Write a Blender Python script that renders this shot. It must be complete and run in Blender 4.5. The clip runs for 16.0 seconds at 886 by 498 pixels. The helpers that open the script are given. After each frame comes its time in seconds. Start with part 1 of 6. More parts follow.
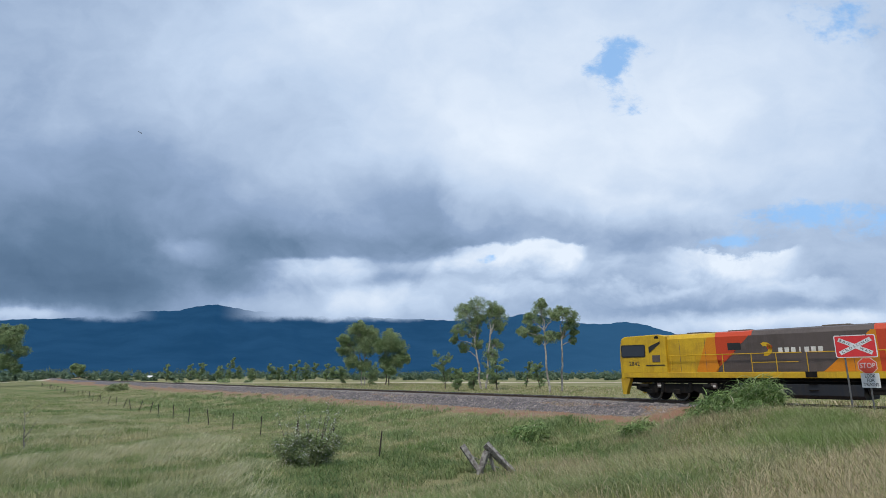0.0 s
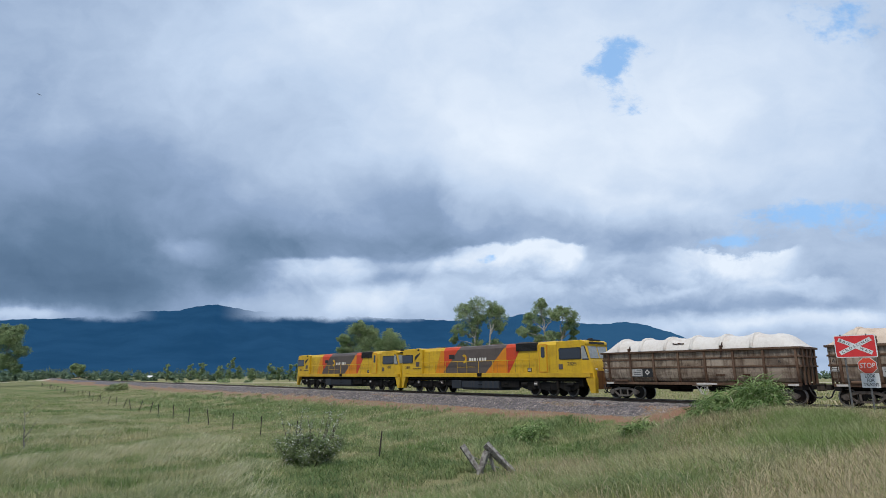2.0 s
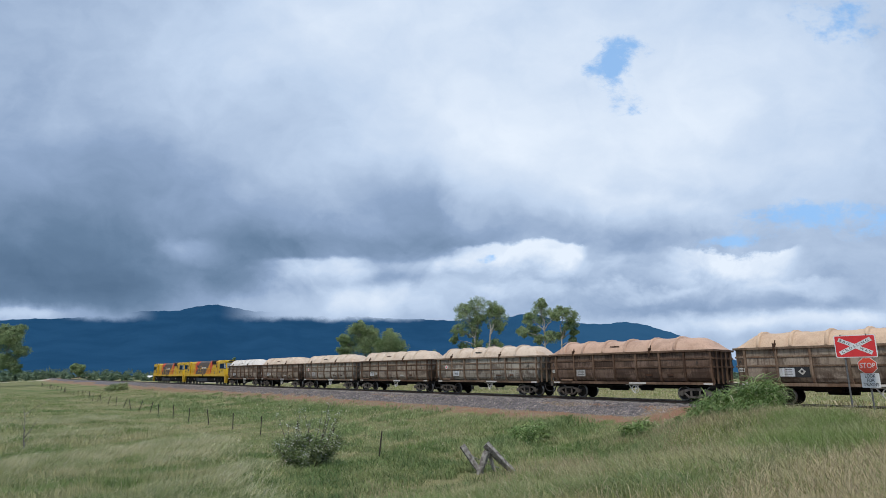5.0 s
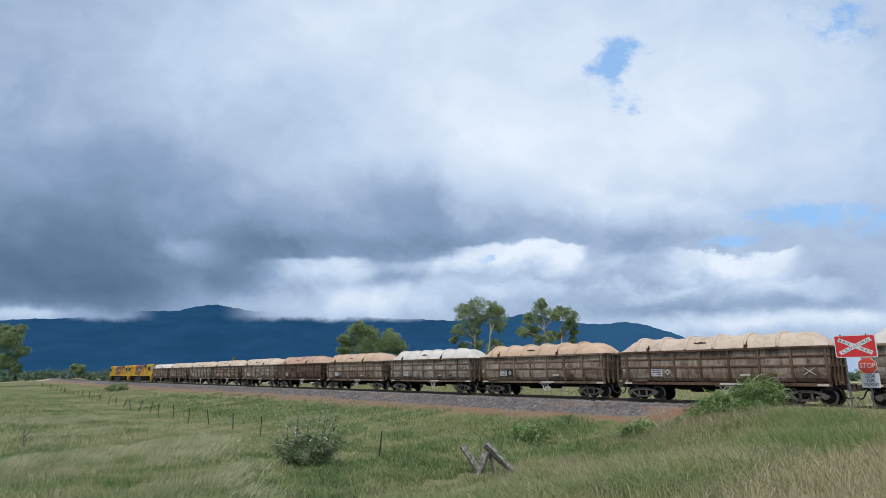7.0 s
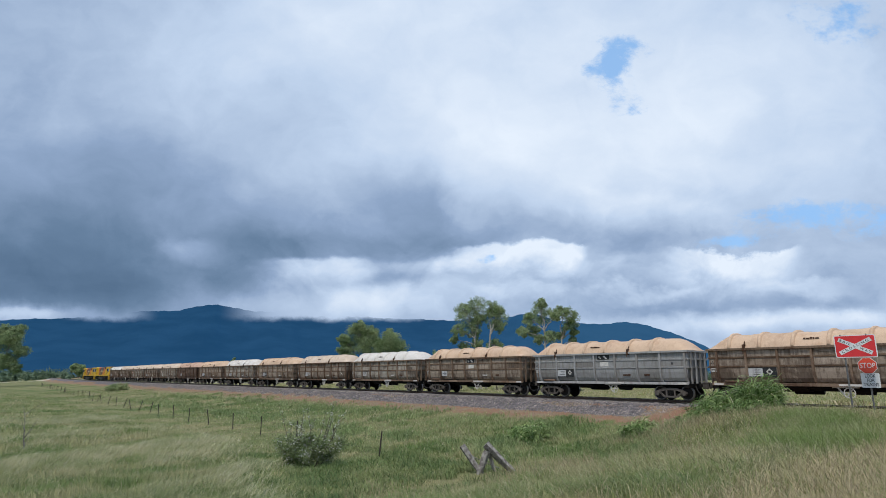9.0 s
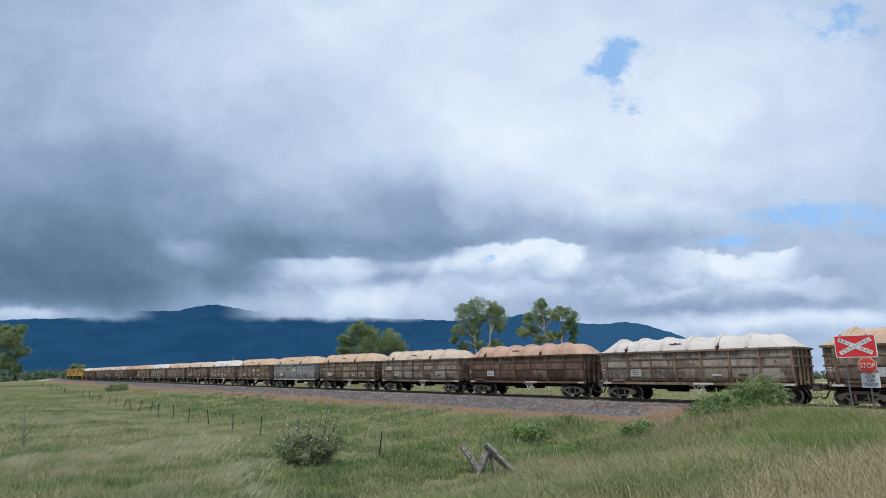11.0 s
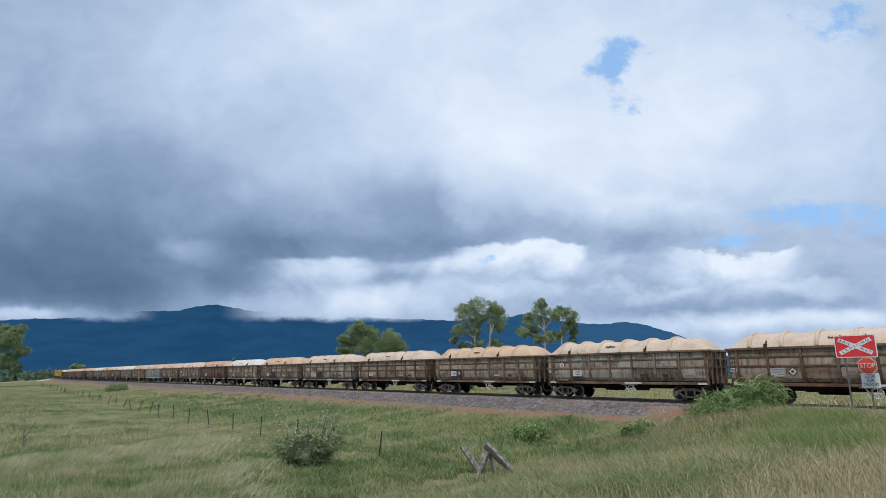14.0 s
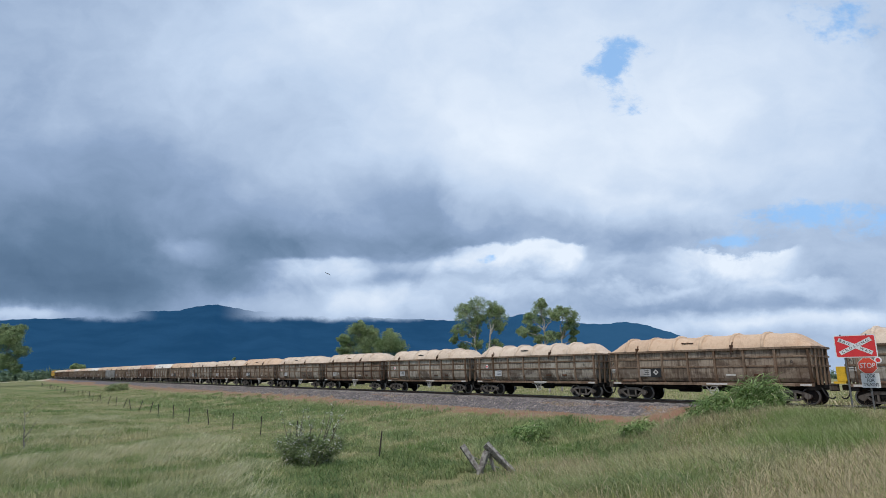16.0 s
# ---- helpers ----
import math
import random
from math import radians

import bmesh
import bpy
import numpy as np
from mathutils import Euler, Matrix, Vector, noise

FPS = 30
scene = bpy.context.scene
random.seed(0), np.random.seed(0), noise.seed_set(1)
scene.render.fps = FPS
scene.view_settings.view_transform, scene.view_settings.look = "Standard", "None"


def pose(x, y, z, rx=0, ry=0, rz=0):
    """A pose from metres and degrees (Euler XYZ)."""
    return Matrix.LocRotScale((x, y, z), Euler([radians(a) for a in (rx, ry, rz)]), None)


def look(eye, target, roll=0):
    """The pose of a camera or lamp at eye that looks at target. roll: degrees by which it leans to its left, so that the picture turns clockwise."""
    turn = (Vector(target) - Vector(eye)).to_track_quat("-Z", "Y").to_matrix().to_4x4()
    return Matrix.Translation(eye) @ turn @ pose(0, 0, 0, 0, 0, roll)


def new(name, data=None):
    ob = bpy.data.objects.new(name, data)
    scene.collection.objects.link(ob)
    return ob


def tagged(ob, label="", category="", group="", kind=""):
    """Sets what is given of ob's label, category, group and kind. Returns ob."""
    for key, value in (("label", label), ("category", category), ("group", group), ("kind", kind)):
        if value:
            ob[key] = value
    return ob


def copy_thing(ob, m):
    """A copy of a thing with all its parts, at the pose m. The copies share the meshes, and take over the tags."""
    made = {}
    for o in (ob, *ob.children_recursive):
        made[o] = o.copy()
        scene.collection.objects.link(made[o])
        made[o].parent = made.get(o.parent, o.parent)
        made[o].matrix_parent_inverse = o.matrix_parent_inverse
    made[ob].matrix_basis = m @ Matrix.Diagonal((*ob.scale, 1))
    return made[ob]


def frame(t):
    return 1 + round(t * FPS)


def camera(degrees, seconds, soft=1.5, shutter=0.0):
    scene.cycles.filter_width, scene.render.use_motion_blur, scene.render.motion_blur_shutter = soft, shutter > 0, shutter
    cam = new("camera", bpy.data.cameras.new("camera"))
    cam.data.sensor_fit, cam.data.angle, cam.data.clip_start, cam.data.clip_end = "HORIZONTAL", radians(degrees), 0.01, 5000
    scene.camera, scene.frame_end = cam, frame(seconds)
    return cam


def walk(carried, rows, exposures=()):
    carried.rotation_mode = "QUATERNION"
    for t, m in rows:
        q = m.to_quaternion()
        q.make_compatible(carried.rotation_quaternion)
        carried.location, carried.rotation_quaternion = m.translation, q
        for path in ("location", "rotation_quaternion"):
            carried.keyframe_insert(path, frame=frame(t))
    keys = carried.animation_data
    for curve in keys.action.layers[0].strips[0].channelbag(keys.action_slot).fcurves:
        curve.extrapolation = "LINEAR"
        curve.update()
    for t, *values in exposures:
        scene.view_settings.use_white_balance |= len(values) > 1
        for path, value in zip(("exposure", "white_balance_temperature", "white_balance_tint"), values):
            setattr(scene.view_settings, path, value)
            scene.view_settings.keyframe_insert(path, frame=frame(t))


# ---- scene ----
cam = camera(76.2, 16.0, soft=0.8)
EYE = Vector((0, 0, 3.6))
walk(cam, [(0.0, pose(0, 0, 3.6, 102.62, 0, 0)), (16.0, pose(0, 0, 3.6, 102.62, 0, 0))], exposures=[(0.0, 0.0), (16.0, 0.0)])

# ---- light ----
SUN_EL, SUN_AZ = radians(62), radians(205)      # azimuth clockwise from +y: behind the camera
sun = new("sun", bpy.data.lights.new("sun", "SUN"))
sun.data.energy, sun.data.angle, sun.data.color = 2.9, radians(10), (1.0, 0.95, 0.88)
sd = Vector((math.sin(SUN_AZ) * math.cos(SUN_EL), math.cos(SUN_AZ) * math.cos(SUN_EL), math.sin(SUN_EL)))
sun.matrix_world = look(sd * 100, (0, 0, 0))


class Nodes:
    """Short hand for building node trees."""

    def __init__(self, tree):
        self.t = tree
        tree.nodes.clear()

    def add(self, kind, **kw):
        n = self.t.nodes.new(kind)
        for k, v in kw.items():
            if k == "op":
                n.operation = v
        return n

    def put(self, sock, v):
        if isinstance(v, bpy.types.NodeSocket):
            self.t.links.new(v, sock)
        else:
            sock.default_value = v

    def m(self, op, a, b=0.0, clamp=False):
        n = self.add("ShaderNodeMath", op=op)
        n.use_clamp = clamp
        self.put(n.inputs[0], a), self.put(n.inputs[1], b)
        return n.outputs[0]

    def v(self, op, a, b=(0, 0, 0)):
        n = self.add("ShaderNodeVectorMath", op=op)
        self.put(n.inputs[0], a), self.put(n.inputs[1], b)
        return n.outputs["Value"] if op in ("DOT_PRODUCT", "LENGTH") else n.outputs[0]

    def noise(self, vec, scale, detail=4.0, rough=0.55, colour=False, warp=0.0):
        n = self.add("ShaderNodeTexNoise")
        self.put(n.inputs["Vector"], vec)
        n.inputs["Scale"].default_value, n.inputs["Detail"].default_value = scale, detail
        n.inputs["Roughness"].default_value, n.inputs["Distortion"].default_value = rough, warp
        return n.outputs["Color" if colour else "Fac"]

    def ramp(self, fac, stops):
        n = self.add("ShaderNodeValToRGB")
        self.put(n.inputs[0], fac)
        e = n.color_ramp.elements
        while len(e) < len(stops):
            e.new(0.5)
        for el, (p, c) in zip(e, stops):
            el.position, el.color = p, (*c, 1) if len(c) == 3 else c
        return n.outputs[0]

    def mix(self, fac, a, b, mode="MIX"):
        n = self.add("ShaderNodeMix")
        n.data_type, n.blend_type = "RGBA", mode
        self.put(n.inputs[0], fac)
        for s, c in ((n.inputs[6], a), (n.inputs[7], b)):
            self.put(s, c if isinstance(c, bpy.types.NodeSocket) else (*c, 1))
        return n.outputs[2]

    def smooth(self, x, lo, hi):
        n = self.add("ShaderNodeMapRange")
        n.interpolation_type = "SMOOTHSTEP"
        self.put(n.inputs[0], x)
        n.inputs[1].default_value, n.inputs[2].default_value = lo, hi
        return n.outputs[0]


def make_world():
    """Broken cloud under a blue sky: dark rain cloud to the west, bright gaps above the range."""
    w = bpy.data.worlds.new("world")
    scene.world = w
    w.use_nodes = True
    g = Nodes(w.node_tree)
    sky = g.add("ShaderNodeTexSky")
    sky.sky_type, sky.sun_disc, sky.sun_elevation, sky.sun_rotation = "NISHITA", False, SUN_EL, SUN_AZ
    d = g.add("ShaderNodeTexCoord").outputs["Generated"]
    c, s = math.cos(radians(12.62)), math.sin(radians(12.62))
    fwd = g.m("MAXIMUM", g.v("DOT_PRODUCT", d, (0, c, s)), 0.25)
    a = g.m("DIVIDE", g.v("DOT_PRODUCT", d, (1, 0, 0)), fwd)
    b = g.m("DIVIDE", g.v("DOT_PRODUCT", d, (0, -s, c)), fwd)
    ab = g.add("ShaderNodeCombineXYZ")
    g.put(ab.inputs[0], a), g.put(ab.inputs[1], b)
    ab = ab.outputs[0]
    # cloud-sheet coordinates: the layer seen in perspective
    zz = g.m("ADD", g.m("MAXIMUM", g.v("DOT_PRODUCT", d, (0, 0, 1)), 0.0), 0.28)
    inv = g.m("DIVIDE", 1.0, zz)
    sc = g.add("ShaderNodeVectorMath", op="SCALE")
    g.put(sc.inputs[0], d), g.put(sc.inputs["Scale"], inv)
    flat = g.v("MULTIPLY", sc.outputs[0], (1, 1, 0))
    w1 = g.v("MULTIPLY", g.v("SUBTRACT", g.noise(ab, 2.6, 3, 0.55, True), (0.5, 0.5, 0.5)), (0.26, 0.13, 0))
    w2 = g.v("MULTIPLY", g.v("SUBTRACT", g.noise(ab, 11.0, 6, 0.65, True), (0.5, 0.5, 0.5)), (0.07, 0.045, 0))
    p = g.v("ADD", g.v("ADD", ab, w1), w2)

    def blob(x, y, sx, sy, q=None):
        dv = g.v("MULTIPLY", g.v("SUBTRACT", q or p, ((x - 784) / 1000, (441 - y) / 1000, 0)), (1000 / sx, 1000 / sy, 0))
        return g.m("POWER", 2.718, g.m("MULTIPLY", g.v("DOT_PRODUCT", dv, dv), -0.5))

    light = g.m("ADD", 0.64, 0.0)
    for x, y, sx, sy, k in CLOUDS:
        light = g.m("ADD", light, g.m("MULTIPLY", blob(x, y, sx, sy), k))
    n1 = g.m("SUBTRACT", g.noise(flat, 2.1, 8, 0.52, warp=0.3), 0.5)
    n2 = g.m("SUBTRACT", g.noise(g.v("MULTIPLY", p, (1.0, 1.25, 1.0)), 5.0, 7, 0.52, warp=0.2), 0.5)
    light = g.m("ADD", light, g.m("MULTIPLY", n1, 0.30))
    light = g.m("ADD", light, g.m("MULTIPLY", n2, 0.30))
    n3 = g.m("SUBTRACT", g.noise(g.v("MULTIPLY", p, (1.0, 1.5, 1.0)), 13.0, 8, 0.58, warp=0.3), 0.5)
    light = g.m("ADD", light, g.m("MULTIPLY", n3, g.m("ADD", 0.12, g.m("MULTIPLY", blob(1000, 490, 420, 70, ab), 0.26))))
    # banks of heaped cloud: firm billowing tops, bases that melt away
    billow = g.m("SUBTRACT", g.noise(g.v("MULTIPLY", ab, (1.0, 1.5, 1.0)), 9.0, 8, 0.58), 0.5)
    sp = g.add("ShaderNodeSeparateXYZ")
    g.put(sp.inputs[0], ab)
    px = g.m("ADD", g.m("ADD", 784.0, g.m("MULTIPLY", sp.outputs[0], 1000.0)), g.m("MULTIPLY", n2, 220.0))
    py = g.m("ADD", g.m("SUBTRACT", 441.0, g.m("MULTIPLY", sp.outputs[1], 1000.0)), g.m("MULTIPLY", n1, 30.0))
    for x0, x1, ends, top, firm, depth, rough, k in BANKS:
        y = g.m("ADD", py, g.m("MULTIPLY", billow, rough))
        m = g.m("MULTIPLY", g.smooth(y, top - firm, top + firm), g.smooth(y, top + depth, top + depth * 0.25))
        m = g.m("MULTIPLY", m, g.m("MULTIPLY", g.smooth(px, x0 - ends, x0 + ends), g.smooth(px, x1 + ends, x1 - ends)))
        light = g.m("ADD", light, g.m("MULTIPLY", m, g.m("ADD", k, g.m("MULTIPLY", n3, 0.5 * k))))
    cloud = g.ramp(light, [(0.0, (0.068, 0.128, 0.22)), (0.25, (0.135, 0.218, 0.345)), (0.5, (0.282, 0.390, 0.578)), (0.75, (0.535, 0.66, 0.85)), (1.0, (0.79, 0.88, 1.0))])
    gap = None
    for x, y, sx, sy, k in GAPS:
        o = g.m("MULTIPLY", blob(x, y, sx, sy), k)
        gap = o if gap is None else g.m("ADD", gap, o)
    rag = g.m("MULTIPLY", g.m("SUBTRACT", g.noise(g.v("MULTIPLY", ab, (1.0, 1.5, 1.0)), 16.0, 8, 0.68), 0.5), 3.2)
    gap = g.m("ADD", gap, g.m("MULTIPLY", rag, g.smooth(gap, 0.08, 0.45)))
    gap = g.smooth(gap, 0.35, 1.25)
    blue = g.mix(0.06, (0.17, 0.38, 0.70), sky.outputs[0])
    col = g.mix(g.m("MULTIPLY", gap, 0.85), cloud, blue)
    bg = g.add("ShaderNodeBackground")
    g.put(bg.inputs[0], col)
    bg.inputs[1].default_value = 1.0
    out = g.add("ShaderNodeOutputWorld")
    w.node_tree.links.new(bg.outputs[0], out.inputs[0])


# cloud masses: place and half-size on the sky, and how much lighter or darker they are
CLOUDS = [(760, 40, 380, 130, 0.20), (1330, 200, 260, 150, 0.15), (60, 40, 240, 90, -0.02), (840, 250, 190, 90, 0.18), (1120, 260, 200, 60, 0.12), (430, 90, 120, 60, 0.06),
          (380, 410, 300, 44, -0.14), (60, 470, 300, 80, -0.24), (640, 426, 170, 20, -0.20), (710, 350, 60, 44, -0.13), (200, 330, 260, 70, -0.14), (420, 180, 160, 40, -0.05), (150, 515, 200, 36, -0.16), (420, 490, 60, 22, -0.12), (340, 440, 30, 14, 0.14),
          (620, 530, 170, 24, 0.20), (30, 557, 90, 8, 0.20), (830, 545, 140, 16, -0.06), (1230, 552, 200, 14, -0.10), (400, 530, 60, 18, 0.06),
          (1120, 425, 90, 30, -0.22), (720, 484, 70, 14, -0.14), (1020, 510, 180, 18, -0.07), (1480, 530, 120, 34, -0.10), (1400, 575, 180, 10, 0.18), (1260, 330, 160, 36, -0.06), (900, 395, 130, 20, -0.06), (60, 505, 180, 46, -0.14), (1040, 390, 120, 60, 0.07), (250, 260, 150, 60, -0.06), (120, 70, 220, 100, -0.07), (745, 330, 36, 60, -0.10), (1260, 540, 130, 28, -0.09), (1110, 470, 60, 24, -0.10), (1380, 250, 120, 24, -0.05)]
# banks of cloud: from, to, softness of the ends, top, firmness of the top, depth, raggedness, lightness
BANKS = [(455, 640, 40, 456, 5, 60, 26, 0.34), (800, 1035, 28, 428, 6, 74, 95, 0.38), (640, 830, 50, 462, 8, 34, 60, 0.14), (1205, 1420, 40, 444, 6, 80, 110, 0.36), (560, 790, 60, 505, 14, 70, 60, 0.12),
         (1040, 1190, 40, 452, 10, 60, 70, 0.10), (-60, 110, 30, 545, 8, 40, 60, 0.14), (1050, 1300, 60, 352, 22, 60, 90, 0.08),
         (1080, 1250, 30, 506, 8, 34, 100, 0.16), (1330, 1500, 40, 500, 8, 44, 100, 0.15), (850, 1010, 40, 500, 8, 44, 100, 0.13), (1180, 1560, 40, 556, 8, 40, 60, 0.14), (300, 380, 20, 428, 8, 40, 60, 0.10)]
GAPS = [(1098, 108, 34, 34, 1.05), (1070, 130, 46, 18, 0.55), (1125, 178, 26, 14, 0.5), (1048, 176, 34, 12, 0.4), (1140, 88, 26, 10, 0.4), (1490, 34, 90, 34, 0.8), (1470, 395, 110, 28, 0.95), (1300, 432, 60, 8, 0.9), (1240, 135, 40, 10, 0.3), (862, 456, 14, 6, 0.5)]
make_world()


# ---- materials ----
def material(name, c1, c2, scale=3.0, rough=0.8, metal=0.0, bump=0.0, detail=5.0, stain=None, fine=None, spec=0.5, island=0.0, stops=(0.35, 0.65)):
    """A surface of two tones at one scale, with a finer grain, wear in a third tone, and relief."""
    m = bpy.data.materials.new(name)
    m.use_nodes = True
    g = Nodes(m.node_tree)
    co = g.add("ShaderNodeTexCoord").outputs["Object"]
    big = g.noise(co, scale, detail, 0.6)
    col = g.mix(g.smooth(big, *stops), c1, c2)
    grain = g.noise(co, fine or scale * 9, 3, 0.6)
    col = g.mix(0.35, col, g.ramp(grain, [(0.25, (0.45, 0.45, 0.45)), (0.75, (1, 1, 1))]), "MULTIPLY")
    if stain:
        sc, amount, lo = stain
        col = g.mix(g.smooth(g.noise(co, scale * 0.6, 8, 0.7), lo, lo + 0.18), col, (*amount,)) if sc else col
    if island:
        r = g.add("ShaderNodeNewGeometry").outputs["Random Per Island"]
        col = g.mix(island, col, g.ramp(r, [(0.0, (0.45, 0.45, 0.40)), (0.5, (1, 1, 1)), (1.0, (1.7, 1.6, 1.3))]), "MULTIPLY")
    b = g.add("ShaderNodeBsdfPrincipled")
    g.put(b.inputs["Base Color"], col)
    b.inputs["Roughness"].default_value, b.inputs["Metallic"].default_value = rough, metal
    b.inputs["Specular IOR Level"].default_value = spec
    if bump:
        bn = g.add("ShaderNodeBump")
        bn.inputs["Strength"].default_value, bn.inputs["Distance"].default_value = bump, 0.02
        g.put(bn.inputs["Height"], g.m("ADD", big, g.m("MULTIPLY", grain, 0.4)))
        g.put(b.inputs["Normal"], bn.outputs[0])
    out = g.add("ShaderNodeOutputMaterial")
    m.node_tree.links.new(b.outputs[0], out.inputs[0])
    return m


def plain(name, c, rough=0.5, metal=0.0):
    k = 0.8
    return material(name, c, tuple(v * k for v in c), 4.0, rough, metal)


# ---- plan: u runs along the track, n across it; eye at u = n = 0 ----
TH = radians(40.04)
U, N = Vector((-math.sin(TH), math.cos(TH), 0)), Vector((math.cos(TH), math.sin(TH), 0))
RAIL_Z, TRACK_P = 2.17, 33.3
BEND_Q, BEND_R = 198.0, 2160.0


def bend(q):
    """Offset of the track's centre line where it swings away, and its slope."""
    d = max(q - BEND_Q, 0.0)
    return d * d / (2 * BEND_R), d / BEND_R


def at(q, p, z=0.0):
    """A place from its way along the track and its distance across."""
    return U * q + N * p + Vector((0, 0, z))


def on_track(q, z=0.0, side=0.0):
    o, s = bend(q)
    return pose(*at(q, TRACK_P + o + side, z), 0, 0, 90 + math.degrees(TH - s))


def smooth01(x):
    x = np.clip(x, 0, 1)
    return x * x * (3 - 2 * x)


def wav(x, y, s, k=0.0):
    """Cheap soft unevenness of the ground."""
    return (np.sin(x * 1.3 / s + k) * np.cos(y * 1.1 / s - k) + 0.5 * np.sin(x * 2.9 / s - y * 2.3 / s + 2 * k) + 0.35 * np.cos(x * 5.1 / s + y * 4.7 / s + k)) / 1.85


def height(x, y):
    """Ground height: flat paddock, the railway's formation and the ramp of the road that leads up to the crossing."""
    x, y = np.asarray(x, float), np.asarray(y, float)
    q, p = x * U.x + y * U.y, x * N.x + y * N.y
    d = np.maximum(q - BEND_Q, 0)
    pt = p - d * d / (2 * BEND_R)
    z = 0.10 * wav(x, y, 6) + 0.05 * wav(x, y, 1.7, 1.0)
    near = np.interp(pt, [14, 20, 24, 28.0, 30.1, 31.5, 35.1, 36.4, 40, 60], [0, 0.25, 0.55, 0.95, 1.32, 1.88, 1.88, 1.3, 0.6, 0])
    z = z * np.where((pt > 29) & (pt < 37.5), 0.1, 1.0) + near
    road = np.interp(p, [-40, 0, 24, 31, 36, 42, 80], [1.7, 1.92, 2.2, 2.10, 2.10, 1.9, 0.4]) + 0.03 * wav(x, y, 2.0)
    edge = 4.0 + 4.6 * smooth01((p - 17) / 9) * smooth01((60 - p) / 12)      # the shoulder widens at the crossing
    k = smooth01((edge + 10.5 + 0.9 * wav(x, y, 2.5, 3.0) - q) / 11.0)
    z = z + (np.maximum(road, z) - z) * k
    far = smooth01((np.hypot(x, y) - 500) / 1500)
    return z * (1 - far)


def mesh_ob(name, verts, faces, mats, parent=None, smooth=False, idx=None):
    me = bpy.data.meshes.new(name)
    me.from_pydata(verts, [], faces)
    for m in (mats if isinstance(mats, (list, tuple)) else [mats]):
        me.materials.append(m)
    if idx is not None:
        me.polygons.foreach_set("material_index", idx)
    if smooth:
        me.polygons.foreach_set("use_smooth", [True] * len(me.polygons))
    me.update()
    ob = new(name, me)
    if parent is not None:
        ob.parent = parent
    return ob


def part(name, bm, mat, parent=None, label="", smooth=False):
    """One bmesh as one mesh object under its thing."""
    me = bpy.data.meshes.new(name)
    bm.to_mesh(me)
    bm.free()
    for m in (mat if isinstance(mat, (list, tuple)) else [mat]):
        me.materials.append(m)
    if smooth:
        me.polygons.foreach_set("use_smooth", [True] * len(me.polygons))
    ob = new(name, me)
    if parent is not None:
        ob.parent = parent
    return tagged(ob, label)


def box(x0, x1, y0, y1, z0, z1, bevel=0.0, bm=None):
    b = bm or bmesh.new()
    r = bmesh.ops.create_cube(b, size=1.0)
    vs = r["verts"]
    for v in vs:
        v.co = Vector(((x0 + x1) / 2 + v.co.x * (x1 - x0), (y0 + y1) / 2 + v.co.y * (y1 - y0), (z0 + z1) / 2 + v.co.z * (z1 - z0)))
    if bevel:
        es = list({e for v in vs for e in v.link_edges})
        bmesh.ops.bevel(b, geom=es, offset=bevel, segments=2, affect="EDGES", profile=0.5)
    return b


def rod(a, b, r, seg=8, bm=None, r2=None):
    """A round bar from a to b."""
    bm = bm or bmesh.new()
    a, b = Vector(a), Vector(b)
    m = Matrix.Translation((a + b) / 2) @ (b - a).to_track_quat("Z", "Y").to_matrix().to_4x4()
    bmesh.ops.create_cone(bm, cap_ends=True, segments=seg, radius1=r, radius2=r if r2 is None else r2, depth=(b - a).length, matrix=m)
    return bm


def extrude(outline, axis, a, b, bm=None, bevel=0.0):
    """A prism: the outline's pairs lie across the given axis, from a to b along it."""
    bm = bm or bmesh.new()
    def co(u, w, s):
        return {"x": (s, u, w), "y": (u, s, w), "z": (u, w, s)}[axis]
    lo = [bm.verts.new(co(u, w, a)) for u, w in outline]
    hi = [bm.verts.new(co(u, w, b)) for u, w in outline]
    n = len(outline)
    fs = [bm.faces.new(lo), bm.faces.new(hi[::-1])]
    fs += [bm.faces.new((lo[i], hi[i], hi[(i + 1) % n], lo[(i + 1) % n])) for i in range(n)]
    bmesh.ops.recalc_face_normals(bm, faces=fs)
    if bevel:
        bmesh.ops.bevel(bm, geom=list({e for f in fs for e in f.edges}), offset=bevel, segments=2, affect="EDGES", profile=0.5)
    return bm


def words(text, size, mat, m, parent, label="", name="lettering", depth=0.004, width=None):
    """Raised lettering in the built-in font, turned into a mesh; it faces -y before m moves it."""
    cu = bpy.data.curves.new(name, "FONT")
    cu.body, cu.size, cu.align_x, cu.align_y, cu.extrude = text, size, "CENTER", "CENTER", depth
    cu.resolution_u = 3
    tmp = new("tmp", cu)
    me = bpy.data.meshes.new_from_object(tmp.evaluated_get(bpy.context.evaluated_depsgraph_get()))
    bpy.data.objects.remove(tmp)
    if width:
        xs = [v.co.x for v in me.vertices]
        k = width / (max(xs) - min(xs))
        for v in me.vertices:
            v.co.x *= k
    me.transform(m @ pose(0, 0, 0, 90, 0, 0))
    me.materials.clear()
    me.materials.append(mat)
    ob = new(name, me)
    ob.parent = parent
    return tagged(ob, label)

